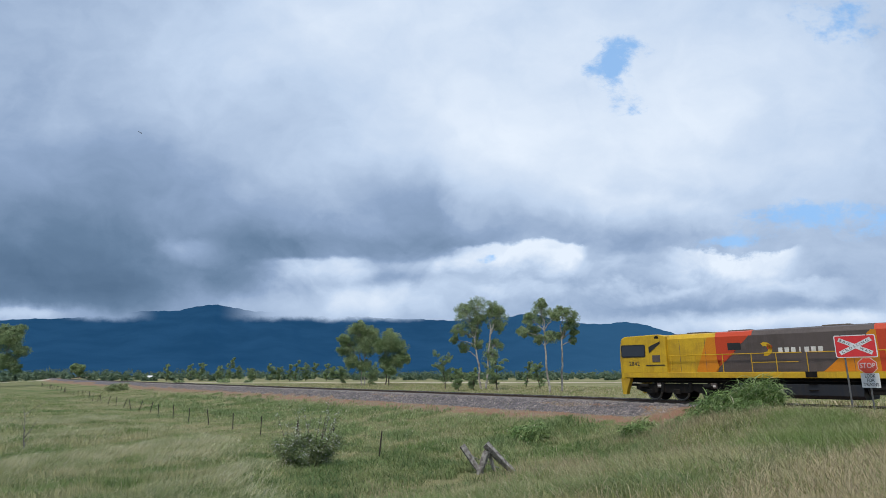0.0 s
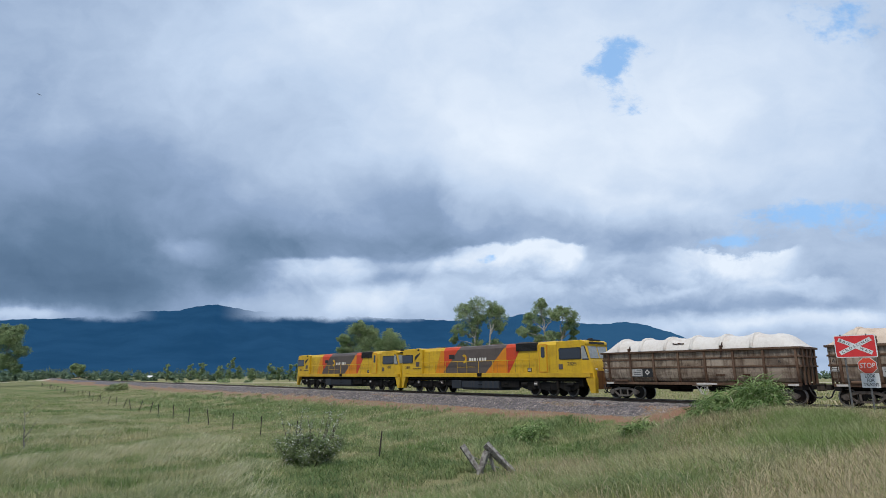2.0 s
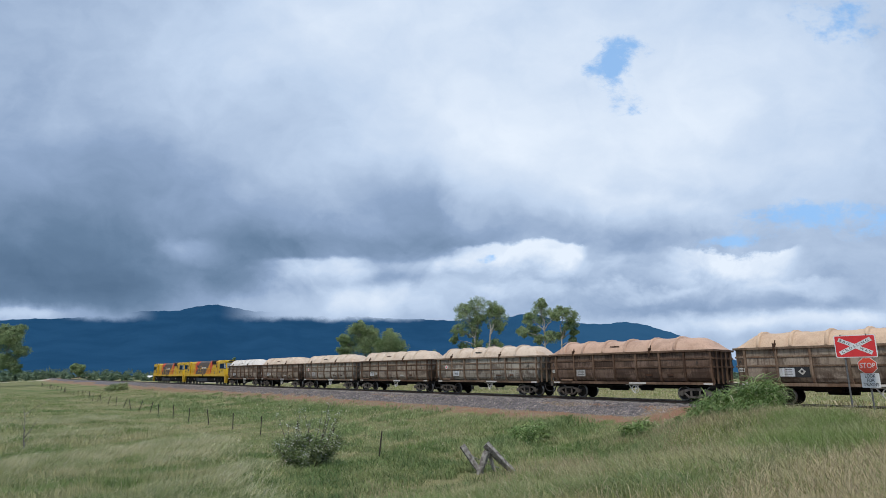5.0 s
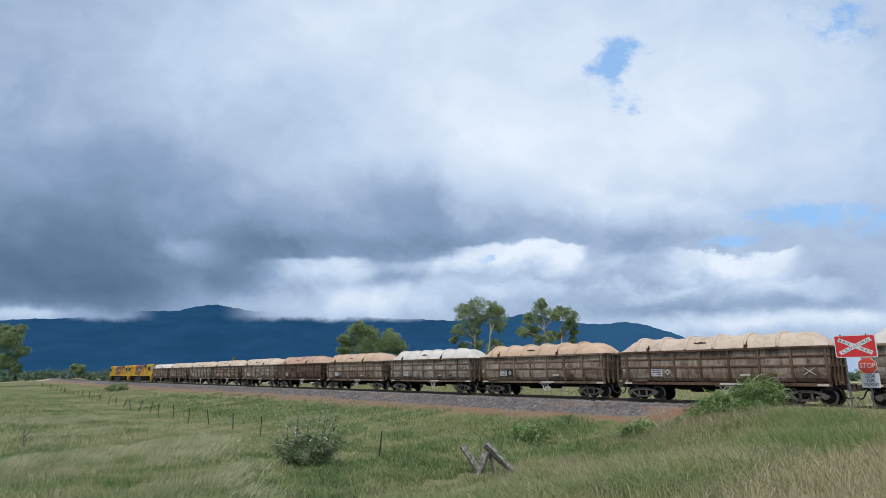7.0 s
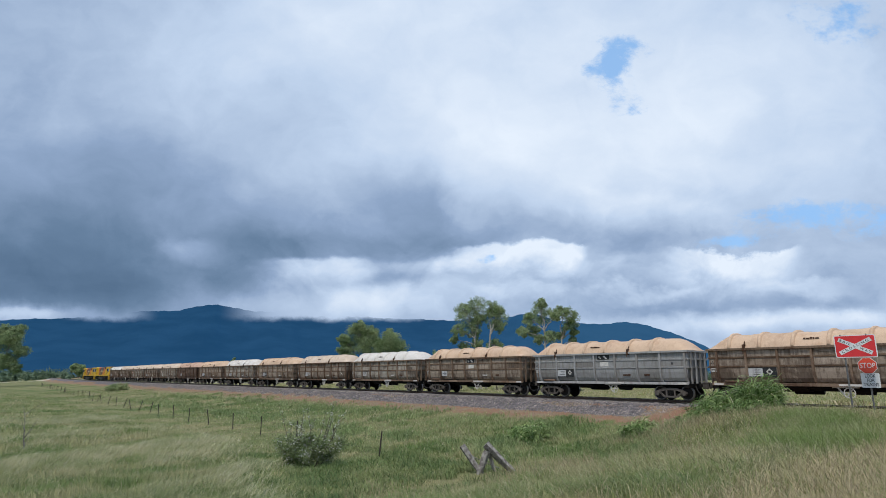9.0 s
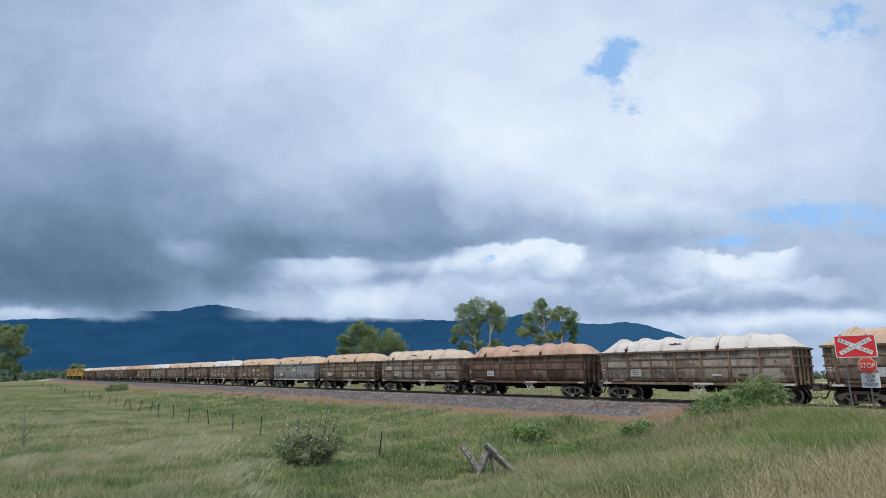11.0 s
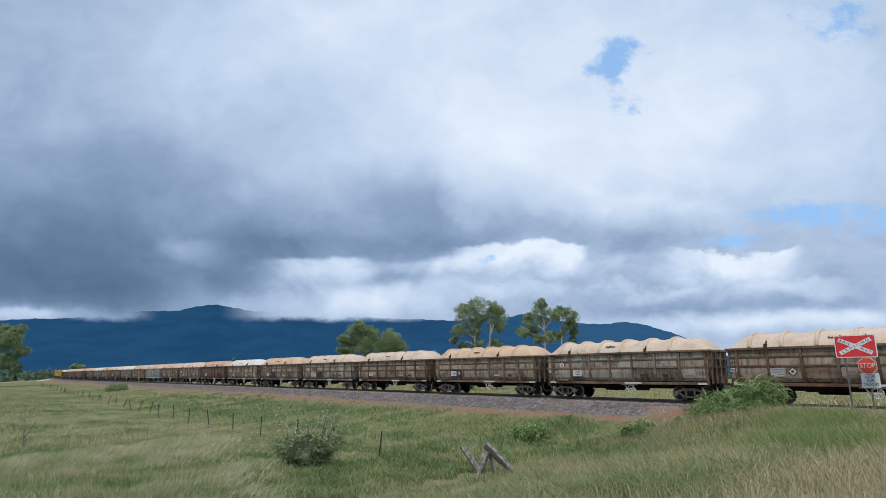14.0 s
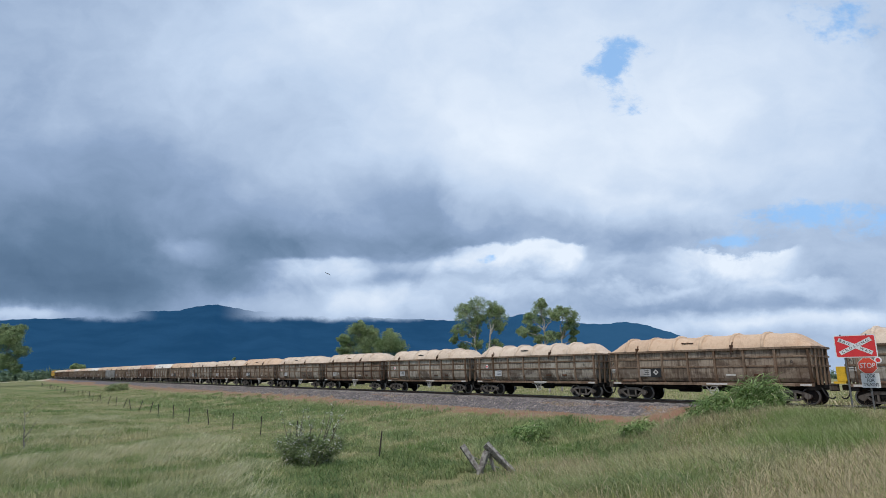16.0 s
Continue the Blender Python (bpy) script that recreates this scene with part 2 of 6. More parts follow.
# surfaces of the place
def ground_material():
    m = bpy.data.materials.new("paddock_ground")
    m.use_nodes = True
    g = Nodes(m.node_tree)
    co = g.add("ShaderNodeTexCoord").outputs["Object"]
    q, p = g.v("DOT_PRODUCT", co, tuple(U)), g.v("DOT_PRODUCT", co, tuple(N))
    d = g.m("MAXIMUM", g.m("SUBTRACT", q, BEND_Q), 0.0)
    p = g.m("SUBTRACT", p, g.m("DIVIDE", g.m("MULTIPLY", d, d), 2 * BEND_R))
    n1, n2, n3 = g.noise(co, 0.09, 6, 0.6), g.noise(co, 0.7, 5, 0.65), g.noise(co, 9.0, 4, 0.7)
    col = g.mix(g.smooth(n1, 0.38, 0.62), GREEN, STRAW)
    col = g.mix(g.m("MULTIPLY", g.smooth(g.noise(co, 0.03, 5, 0.6), 0.45, 0.6), 0.7), col, STRAW)
    col = g.mix(g.m("MULTIPLY", g.smooth(n2, 0.45, 0.7), 0.6), col, DULL)
    wob = g.m("ADD", p, g.m("MULTIPLY", g.m("SUBTRACT", n2, 0.5), 9.0))
    dirt = g.m("MULTIPLY", g.m("MULTIPLY", g.smooth(wob, 27.2, 28.4), g.smooth(wob, 41.0, 38.0)), 1.0)
    dry = g.smooth(p, 38.0, 46.0)
    col = g.mix(g.m("MULTIPLY", dry, 0.75), col, g.mix(g.smooth(g.noise(co, 0.05, 6, 0.65), 0.4, 0.6), (0.33, 0.29, 0.165), (0.19, 0.205, 0.085)))
    col = g.mix(dirt, col, g.mix(g.smooth(n2, 0.4, 0.62), g.mix(n3, (0.20, 0.11, 0.07), (0.34, 0.20, 0.135)), g.mix(n3, (0.20, 0.15, 0.10), (0.30, 0.24, 0.17))))
    qw = g.m("ADD", q, g.m("MULTIPLY", g.m("SUBTRACT", n2, 0.5), 3.0))
    road = g.smooth(g.m("SUBTRACT", qw, g.m("MULTIPLY", g.m("MINIMUM", g.m("MAXIMUM", g.m("SUBTRACT", p, 15.0), 0.0), 12.0), 0.3)), 4.4, 3.0)
    col = g.mix(road, col, g.mix(n3, g.mix(g.smooth(n2, 0.4, 0.6), (0.15, 0.13, 0.065), (0.21, 0.165, 0.105)), (0.33, 0.285, 0.19)))
    col = g.mix(0.5, col, g.ramp(n3, [(0.3, (0.4, 0.4, 0.38)), (0.7, (1, 1, 1))]), "MULTIPLY")
    b = g.add("ShaderNodeBsdfPrincipled")
    g.put(b.inputs["Base Color"], col)
    b.inputs["Roughness"].default_value, b.inputs["Specular IOR Level"].default_value = 0.95, 0.1
    bn = g.add("ShaderNodeBump")
    bn.inputs["Strength"].default_value, bn.inputs["Distance"].default_value = 0.7, 0.08
    g.put(bn.inputs["Height"], g.m("ADD", n3, n2))
    g.put(b.inputs["Normal"], bn.outputs[0])
    out = g.add("ShaderNodeOutputMaterial")
    m.node_tree.links.new(b.outputs[0], out.inputs[0])
    return m


def leaf_material(name, c1, c2, scale, spread=0.6, rough=0.6, tips=None, vary=0.7, patch=None):
    """Leaves or blades: two tones over the ground, each one a little lighter or darker, thin enough to let light through."""
    m = bpy.data.materials.new(name)
    m.use_nodes = True
    g = Nodes(m.node_tree)
    co = g.add("ShaderNodeTexCoord").outputs["Object"]
    r = g.add("ShaderNodeNewGeometry").outputs["Random Per Island"]
    f = g.m("ADD", g.smooth(g.noise(co, scale, 5, 0.6), 0.36, 0.64), g.m("MULTIPLY", g.m("SUBTRACT", r, 0.5), spread))
    col = g.mix(g.m("MINIMUM", g.m("MAXIMUM", f, 0.0), 1.0), c1, c2)
    if patch:
        col = g.mix(g.m("MULTIPLY", g.smooth(g.noise(co, patch[0], 4, 0.6), patch[2], patch[2] + 0.15), 0.85), col, patch[1])
    r2 = g.m("FRACT", g.m("MULTIPLY", r, 37.3))
    col = g.mix(vary, col, g.ramp(r2, [(0.0, (0.45, 0.45, 0.45)), (0.6, (1, 1, 1)), (1.0, (1.5, 1.45, 1.3))]), "MULTIPLY")
    if tips:
        col = g.mix(g.m("GREATER_THAN", g.m("FRACT", g.m("MULTIPLY", r, 91.7)), 1 - tips[0]), col, tips[1])
    b = g.add("ShaderNodeBsdfPrincipled")
    g.put(b.inputs["Base Color"], col)
    b.inputs["Roughness"].default_value, b.inputs["Specular IOR Level"].default_value = rough, 0.25
    tr = g.add("ShaderNodeBsdfTranslucent")
    g.put(tr.inputs[0], col)
    mx = g.add("ShaderNodeMixShader")
    mx.inputs[0].default_value = 0.28
    m.node_tree.links.new(b.outputs[0], mx.inputs[1])
    m.node_tree.links.new(tr.outputs[0], mx.inputs[2])
    out = g.add("ShaderNodeOutputMaterial")
    m.node_tree.links.new(mx.outputs[0], out.inputs[0])
    return m


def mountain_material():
    """Forested range some kilometres off: cloud shade and the blue of the air before it are painted into a glowing
    colour.
    """
    m = bpy.data.materials.new("range_painted_haze")
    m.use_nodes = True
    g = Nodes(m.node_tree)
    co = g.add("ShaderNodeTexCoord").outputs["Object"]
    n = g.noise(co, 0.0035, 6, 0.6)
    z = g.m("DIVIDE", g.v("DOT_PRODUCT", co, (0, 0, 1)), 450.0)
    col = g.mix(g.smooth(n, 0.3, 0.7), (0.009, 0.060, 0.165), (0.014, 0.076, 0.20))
    # paler haze painted in towards the right
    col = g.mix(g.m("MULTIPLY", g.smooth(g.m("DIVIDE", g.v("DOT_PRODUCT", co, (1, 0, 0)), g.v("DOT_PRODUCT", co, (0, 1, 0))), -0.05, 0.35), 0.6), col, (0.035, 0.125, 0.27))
    # the range glows blue in place of hazy air before it
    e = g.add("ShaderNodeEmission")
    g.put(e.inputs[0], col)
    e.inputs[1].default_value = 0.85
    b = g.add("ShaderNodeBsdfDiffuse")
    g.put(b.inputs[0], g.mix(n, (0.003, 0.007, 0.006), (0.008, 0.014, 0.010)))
    # parts of the crest fade softly to clear, in place of cloud hanging over them
    y = g.v("DOT_PRODUCT", co, (0, 1, 0))
    up = g.m("MULTIPLY", g.m("DIVIDE", g.v("DOT_PRODUCT", co, (0, 0, 1)), y), 1050.0)
    side = g.m("DIVIDE", g.v("DOT_PRODUCT", co, (1, 0, 0)), y)
    su = g.add("ShaderNodeCombineXYZ")
    g.put(su.inputs[0], g.m("MULTIPLY", side, 1000.0)), g.put(su.inputs[1], g.m("MULTIPLY", up, 1.5))
    rag = g.m("MULTIPLY", g.m("SUBTRACT", g.noise(su.outputs[0], 0.022, 6, 0.6), 0.5), 22.0)
    veil = g.smooth(g.m("ADD", up, rag), 96.0, 110.0)
    where = g.m("ADD", g.m("MULTIPLY", g.smooth(side, -0.40, -0.29), g.smooth(side, 0.0, -0.06)), g.m("MULTIPLY", g.smooth(side, -0.68, -0.62), g.smooth(side, -0.50, -0.56)))
    clear = g.add("ShaderNodeBsdfTransparent")
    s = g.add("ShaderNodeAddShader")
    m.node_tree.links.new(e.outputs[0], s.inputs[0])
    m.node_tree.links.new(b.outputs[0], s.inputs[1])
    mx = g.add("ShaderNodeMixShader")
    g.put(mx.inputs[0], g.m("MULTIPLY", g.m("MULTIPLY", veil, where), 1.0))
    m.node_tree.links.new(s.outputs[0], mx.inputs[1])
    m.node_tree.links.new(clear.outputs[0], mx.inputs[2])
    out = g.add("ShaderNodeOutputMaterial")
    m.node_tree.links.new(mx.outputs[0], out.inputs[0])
    return m


def weathered(name, base, dirt, rust, amount=0.5, rough=0.75, streak=True, spec=0.3, soot=0.0):
    """Painted steel with vertical dirt streaks and blotches of rust."""
    m = bpy.data.materials.new(name)
    m.use_nodes = True
    g = Nodes(m.node_tree)
    co = g.add("ShaderNodeTexCoord").outputs["Object"]
    off = g.add("ShaderNodeObjectInfo").outputs["Random"]
    sh = g.add("ShaderNodeCombineXYZ")
    g.put(sh.inputs[0], g.m("MULTIPLY", off, 40.0))
    co = g.v("ADD", co, sh.outputs[0])
    blot = g.noise(co, 0.9, 7, 0.68)
    st = g.noise(g.v("MULTIPLY", co, (6.0, 6.0, 0.35)), 1.0, 5, 0.6)
    fine = g.noise(co, 22.0, 4, 0.7)
    col = g.mix(g.smooth(blot, 0.62 - amount * 0.3, 0.80 - amount * 0.3), base, dirt)
    col = g.mix(g.m("MULTIPLY", g.smooth(st, 0.46, 0.70), 0.75 if streak else 0.2), col, rust)
    col = g.mix(0.35, col, g.ramp(fine, [(0.3, (0.5, 0.48, 0.46)), (0.7, (1, 1, 1))]), "MULTIPLY")
    if soot:
        # broad dark grime with ragged edges, and thin runs below it
        wide = g.noise(g.v("MULTIPLY", co, (0.8, 0.8, 1.3)), 0.55, 8, 0.66, warp=0.6)
        runs = g.noise(g.v("MULTIPLY", co, (11.0, 11.0, 0.5)), 1.0, 4, 0.6)
        k = g.smooth(g.m("ADD", wide, g.m("MULTIPLY", g.m("SUBTRACT", runs, 0.5), 0.35)), 0.46, 0.60)
        col = g.mix(g.m("MULTIPLY", k, soot), col, tuple(0.55 * v for v in rust))
        spot = g.smooth(g.noise(co, 6.0, 5, 0.7), 0.62, 0.70)
        col = g.mix(g.m("MULTIPLY", spot, 0.5 * soot), col, tuple(0.8 * v for v in rust))
    if streak:
        col = g.mix(0.6, col, g.ramp(g.m("FRACT", g.m("MULTIPLY", off, 7.3)), [(0.0, (0.62, 0.56, 0.50)), (0.5, (1, 1, 1)), (1.0, (1.25, 1.27, 1.30))]), "MULTIPLY")
    b = g.add("ShaderNodeBsdfPrincipled")
    g.put(b.inputs["Base Color"], col)
    b.inputs["Roughness"].default_value, b.inputs["Specular IOR Level"].default_value = rough, spec
    bn = g.add("ShaderNodeBump")
    bn.inputs["Strength"].default_value, bn.inputs["Distance"].default_value = 0.35, 0.01
    g.put(bn.inputs["Height"], g.m("ADD", blot, fine))
    g.put(b.inputs["Normal"], bn.outputs[0])
    out = g.add("ShaderNodeOutputMaterial")
    m.node_tree.links.new(b.outputs[0], out.inputs[0])
    return m


GREEN, STRAW, DULL = (0.105, 0.15, 0.05), (0.235, 0.22, 0.115), (0.145, 0.155, 0.07)
M_ground = ground_material()
M_range_haze = mountain_material()
# darker than the loose stones: shade in the gaps between them is painted in
M_ballast = material("ballast_gap_shade", (0.075, 0.068, 0.074), (0.155, 0.14, 0.146), 6.0, 0.95, bump=0.8, fine=40)
M_stone = material("loose_stone", (0.15, 0.137, 0.146), (0.30, 0.272, 0.278), 2.0, 0.95, island=0.9)
M_dirt = material("pale_dirt", (0.56, 0.49, 0.38), (0.46, 0.39, 0.29), 0.05, 0.95, fine=0.6)
M_rail = material("rail_steel", (0.065, 0.042, 0.032), (0.11, 0.075, 0.055), 4, 0.6, 0.3)
M_railtop = material("rail_head", (0.42, 0.40, 0.38), (0.30, 0.28, 0.26), 2, 0.3, 0.9)
M_conc = material("sleeper_concrete", (0.42, 0.39, 0.36), (0.30, 0.27, 0.25), 5, 0.9, bump=0.3)
M_timber = material("grey_timber", (0.36, 0.34, 0.315), (0.13, 0.115, 0.105), 7, 0.9, bump=1.0, fine=60)
M_picket = material("picket_steel", (0.035, 0.03, 0.03), (0.06, 0.045, 0.035), 6, 0.8)
M_wire = material("fence_wire", (0.12, 0.11, 0.10), (0.07, 0.06, 0.05), 6, 0.6, 0.5)
M_galv = material("galvanised_post", (0.20, 0.20, 0.20), (0.13, 0.13, 0.13), 6, 0.55, 0.5)
M_signw = material("sign_white", (0.80, 0.80, 0.80), (0.70, 0.71, 0.72), 3, 0.5)
M_signr = material("sign_red", (0.74, 0.035, 0.04), (0.66, 0.03, 0.035), 3, 0.5)
M_stop = material("stop_red", (0.80, 0.085, 0.045), (0.72, 0.075, 0.04), 3, 0.5)
M_ink = material("black_paint", (0.02, 0.02, 0.02), (0.035, 0.033, 0.03), 3, 0.6)
M_signb = material("sign_back", (0.35, 0.35, 0.35), (0.28, 0.28, 0.28), 3, 0.5, 0.6)
M_bark = material("pale_bark", (0.46, 0.43, 0.39), (0.22, 0.19, 0.165), 1.2, 0.9, bump=0.4)
M_bark2 = material("dark_bark", (0.13, 0.10, 0.08), (0.07, 0.055, 0.045), 1.2, 0.95, bump=0.4)
M_leafA = leaf_material("gum_leaf", (0.195, 0.28, 0.125), (0.33, 0.405, 0.22), 0.3, vary=0.55, patch=(0.6, (0.12, 0.185, 0.075), 0.53))
M_leafB = leaf_material("far_leaf", (0.09, 0.145, 0.09), (0.15, 0.205, 0.125), 0.05, vary=0.4)
M_leafC = leaf_material("silver_bush_leaf", (0.135, 0.19, 0.075), (0.27, 0.32, 0.165), 1.6, tips=(0.10, (0.55, 0.56, 0.51)))
M_blade = leaf_material("grass_blade", (0.15, 0.23, 0.07), (0.42, 0.39, 0.22), 0.30, 0.35, tips=(0.06, (0.5, 0.46, 0.32)), vary=0.35, patch=(0.16, (0.13, 0.215, 0.07), 0.52))
M_lush = leaf_material("green_reed", (0.105, 0.185, 0.05), (0.27, 0.36, 0.145), 1.3, 1.0, vary=0.6, tips=(0.03, (0.5, 0.46, 0.32)))
M_weed = leaf_material("weed_leaf", (0.15, 0.225, 0.085), (0.32, 0.37, 0.18), 0.5, vary=0.5)
M_mat = leaf_material("low_leaf", (0.105, 0.17, 0.06), (0.24, 0.285, 0.12), 0.6, 0.8, vary=0.5)
M_silver = leaf_material("silver_leaf", (0.20, 0.25, 0.13), (0.34, 0.37, 0.26), 2.0, tips=(0.25, (0.55, 0.56, 0.51)))
M_seed = leaf_material("seed_head", (0.36, 0.285, 0.175), (0.42, 0.36, 0.23), 0.6, 0.6, vary=0.4)
M_pale = leaf_material("pale_grass", (0.56, 0.54, 0.35), (0.34, 0.37, 0.19), 0.4, 0.6, tips=(0.10, (0.62, 0.58, 0.45)), vary=0.3)
M_straw = leaf_material("bleached_straw", (0.52, 0.44, 0.29), (0.36, 0.30, 0.18), 0.6, 0.8, vary=0.5)
M_fresh = leaf_material("fresh_grass", (0.20, 0.29, 0.085), (0.36, 0.385, 0.18), 0.5, 0.5, tips=(0.06, (0.5, 0.46, 0.32)), vary=0.35)
M_dry = leaf_material("dry_straw", (0.40, 0.345, 0.20), (0.22, 0.28, 0.09), 0.35, 0.8, tips=(0.15, (0.6, 0.52, 0.36)))


# ---- ground, range, railway ----
def ground():
    rs = np.concatenate([np.linspace(1.5, 60, 170), np.geomspace(61, 4800, 110)])
    th = np.radians(np.concatenate([np.arange(-60, 60, 0.4), np.arange(60, 299, 3)]))
    R, T = np.meshgrid(rs, th, indexing="ij")
    X, Y = R * np.sin(T), R * np.cos(T)
    Z = height(X, Y)
    nt = len(th)
    vs = np.stack([X, Y, Z], -1).reshape(-1, 3).tolist() + [(0, 0, float(height(0, 0)))]
    fs = [((i + 1) * nt + j, (i + 1) * nt + (j + 1) % nt, i * nt + (j + 1) % nt, i * nt + j) for i in range(len(rs) - 1) for j in range(nt)]
    fs += [((j + 1) % nt, len(vs) - 1, j) for j in range(nt)]
    ob = mesh_ob("ground", vs, fs, M_ground, smooth=True)
    return tagged(ob, "flat paddock of green and straw coloured grass", "ground", kind="structure")


def mountains():
    """The range: a long ridge with a few rounded tops, gullied by noise."""
    az = np.arange(-62, 40, 0.25)
    def ridge(a):
        px = 784 + 1024.8 * np.tan(np.radians(a))
        h = 97 - 4 * np.exp(-((px - 1070) / 40) ** 2)
        for c, w, k in ((350, 62, 25), (250, 55, 13), (430, 80, 13), (120, 120, 7), (870, 50, 8), (942, 34, 15), (500, 70, 5), (610, 150, 9), (200, 60, 5), (-250, 150, 14)):
            h = h + k * np.exp(-((px - c) / w) ** 2)
        h = h * (1 - 0.8 * smooth01((px - 1105) / 270) - 0.2 * smooth01((px - 1250) / 180)) 
        h = h + 0.8 * np.sin(px / 19.0) + 0.5 * np.sin(px / 7.3 + 1) + 0.5 * np.sin(px / 3.1)
        return np.maximum(h, 0) / 1050
    rows = 26
    vs, fs = [], []
    top = ridge(az)
    for i in range(rows):
        f = i / (rows - 1)
        for j, a in enumerate(az):
            r = 2400 + 1900 * f
            prof = f ** 0.9
            g = noise.noise(Vector((a * 0.22, f * 2.2, 3.0))) * 0.10 + noise.noise(Vector((a * 0.7, f * 5.0, 7.0))) * 0.045
            z = top[j] * r * math.cos(math.radians(a)) * max(prof + g * math.sin(math.pi * f), 0) * (1 if f < 1 else 1)
            vs.append((r * math.sin(math.radians(a)), r * math.cos(math.radians(a)), z + 3.6 * f - 2 * (1 - f)))
    n = len(az)
    for i in range(rows - 1):
        for j in range(n - 1):
            fs.append((i * n + j, i * n + j + 1, (i + 1) * n + j + 1, (i + 1) * n + j))
    ob = mesh_ob("backdrop_range", vs, fs, M_range_haze, smooth=True)
    tagged(ob, "long forested mountain range with blue haze painted in", "mountain range", kind="structure")


def strip(name, prof, q0, q1, step, mat, p0=None):
    """A band along the track with the given cross-section (offset from the centre line, height)."""
    p0 = TRACK_P if p0 is None else p0
    qs = np.arange(q0, q1 + step, step)
    vs, fs = [], []
    n = len(prof)
    for q in qs:
        o, s = bend(q)
        for k, (dp, z) in enumerate(prof):
            vs.append(at(q + dp * s, p0 + o + dp, z))
    for i in range(len(qs) - 1):
        for k in range(n - 1):
            fs.append((i * n + k, (i + 1) * n + k, (i + 1) * n + k + 1, i * n + k + 1))
    return mesh_ob(name, [tuple(v) for v in vs], fs, mat)


def rail_prof(c):
    w, f = 0.033, 0.062
    z = RAIL_Z
    return [(c - f, z - 0.15), (c - f, z - 0.14), (c - 0.012, z - 0.12), (c - 0.012, z - 0.035), (c - w, z - 0.03), (c - w, z - 0.006)], \
           [(c - w, z - 0.006), (c - w + 0.006, z), (c + w - 0.006, z), (c + w, z - 0.006)], \
           [(c + w, z - 0.006), (c + w, z - 0.03), (c + 0.012, z - 0.035), (c + 0.012, z - 0.12), (c + f, z - 0.14), (c + f, z - 0.15)]


def railway():
    b = strip("ballast", [(-4.3, 0.95), (-3.2, 1.34), (-1.75, 1.90), (-1.15, 1.955), (1.15, 1.955), (1.75, 1.90), (3.2, 1.34), (4.3, 0.9)], -60, 470, 1.0, M_ballast)
    tagged(b, "grey crushed stone ballast shoulder under the track", "ballast", kind="structure")
    for side in (-0.55, 0.55):
        a, t, c = rail_prof(side)
        r = strip("rail", a + t + c, -60, 470, 2.0, [M_rail, M_railtop])
        npf = len(a + t + c) - 1
        r.data.polygons.foreach_set("material_index", [1 if 5 < (i % npf) < 9 else 0 for i in range(len(r.data.polygons))])
        tagged(r, "rust-brown steel rail with a worn bright head", "rail", kind="structure")
    # sleepers: the near ones each an object, the far ones joined
    bm = box(-0.11, 0.11, -1.05, 1.05, -0.17, 0.0)
    for v in bm.verts:
        if v.co.z > -0.01:
            v.co.x *= 0.85
    me = bpy.data.meshes.new("sleeper")
    bm.to_mesh(me)
    me.materials.append(M_conc)
    base = new("sleepers")
    tagged(base, "row of pale concrete sleepers under the rails", "sleepers", kind="structure")
    q, i, far = -4.0, 0, []
    while q < 460:
        m = on_track(q, RAIL_Z - 0.148) @ pose(0, random.uniform(-0.03, 0.03), random.uniform(-0.006, 0.004))
        if i < 200:
            s = new("sleeper", me)
            s.parent = base
            s.matrix_world = m
        else:
            far.append(m)
        q += 0.685
        i += 1
    vs, fs = [], []
    co = [v.co.copy() for v in bm.verts]
    fc = [[v.index for v in f.verts] for f in bm.faces]
    for m in far:
        n = len(vs)
        vs += [tuple(m @ c) for c in co]
        fs += [[n + k for k in f] for f in fc]
    bm.free()
    f = mesh_ob("far_sleepers", vs, fs, M_conc, base)
    tagged(f, "concrete sleepers far along the line", kind="stuff")


def scatter_stones():
    """Loose ballast stones on the shoulder."""
    rng = np.random.default_rng(5)
    n = 42000
    q = -8 + 150 * rng.random(n) ** 1.5
    dp = -1.23 - 3.1 * rng.random(n) ** 1.25
    zb = np.interp(dp, [-4.3, -3.2, -1.75, -1.2, 1.2], [0.95, 1.34, 1.90, 1.955, 1.955])
    o = np.array([(1, 0, 0), (-1, 0, 0), (0, 1, 0), (0, -1, 0), (0, 0, 1), (0, 0, -1)], float)
    tri = np.array([(0, 2, 4), (2, 1, 4), (1, 3, 4), (3, 0, 4), (2, 0, 5), (1, 2, 5), (3, 1, 5), (0, 3, 5)])
    size = rng.uniform(0.025, 0.065, (n, 1, 3)) * rng.uniform(0.8, 1.25, (n, 6, 3))
    a = rng.random(n) * 6.28
    v = o[None] * size
    x = v[..., 0] * np.cos(a)[:, None] - v[..., 1] * np.sin(a)[:, None] + v[..., 2] * 0.4
    y = v[..., 0] * np.sin(a)[:, None] + v[..., 1] * np.cos(a)[:, None]
    px = (q * U.x + (TRACK_P + dp) * N.x)[:, None] + x
    py = (q * U.y + (TRACK_P + dp) * N.y)[:, None] + y
    pz = (zb + 0.01)[:, None] + v[..., 2]
    fast_mesh("ballast_stones", np.stack([px, py, pz], -1).reshape(-1, 3), (tri[None] + 6 * np.arange(n)[:, None, None]).reshape(-1, 3), M_stone,
              "loose grey crushed stones on the ballast shoulder", "stones")


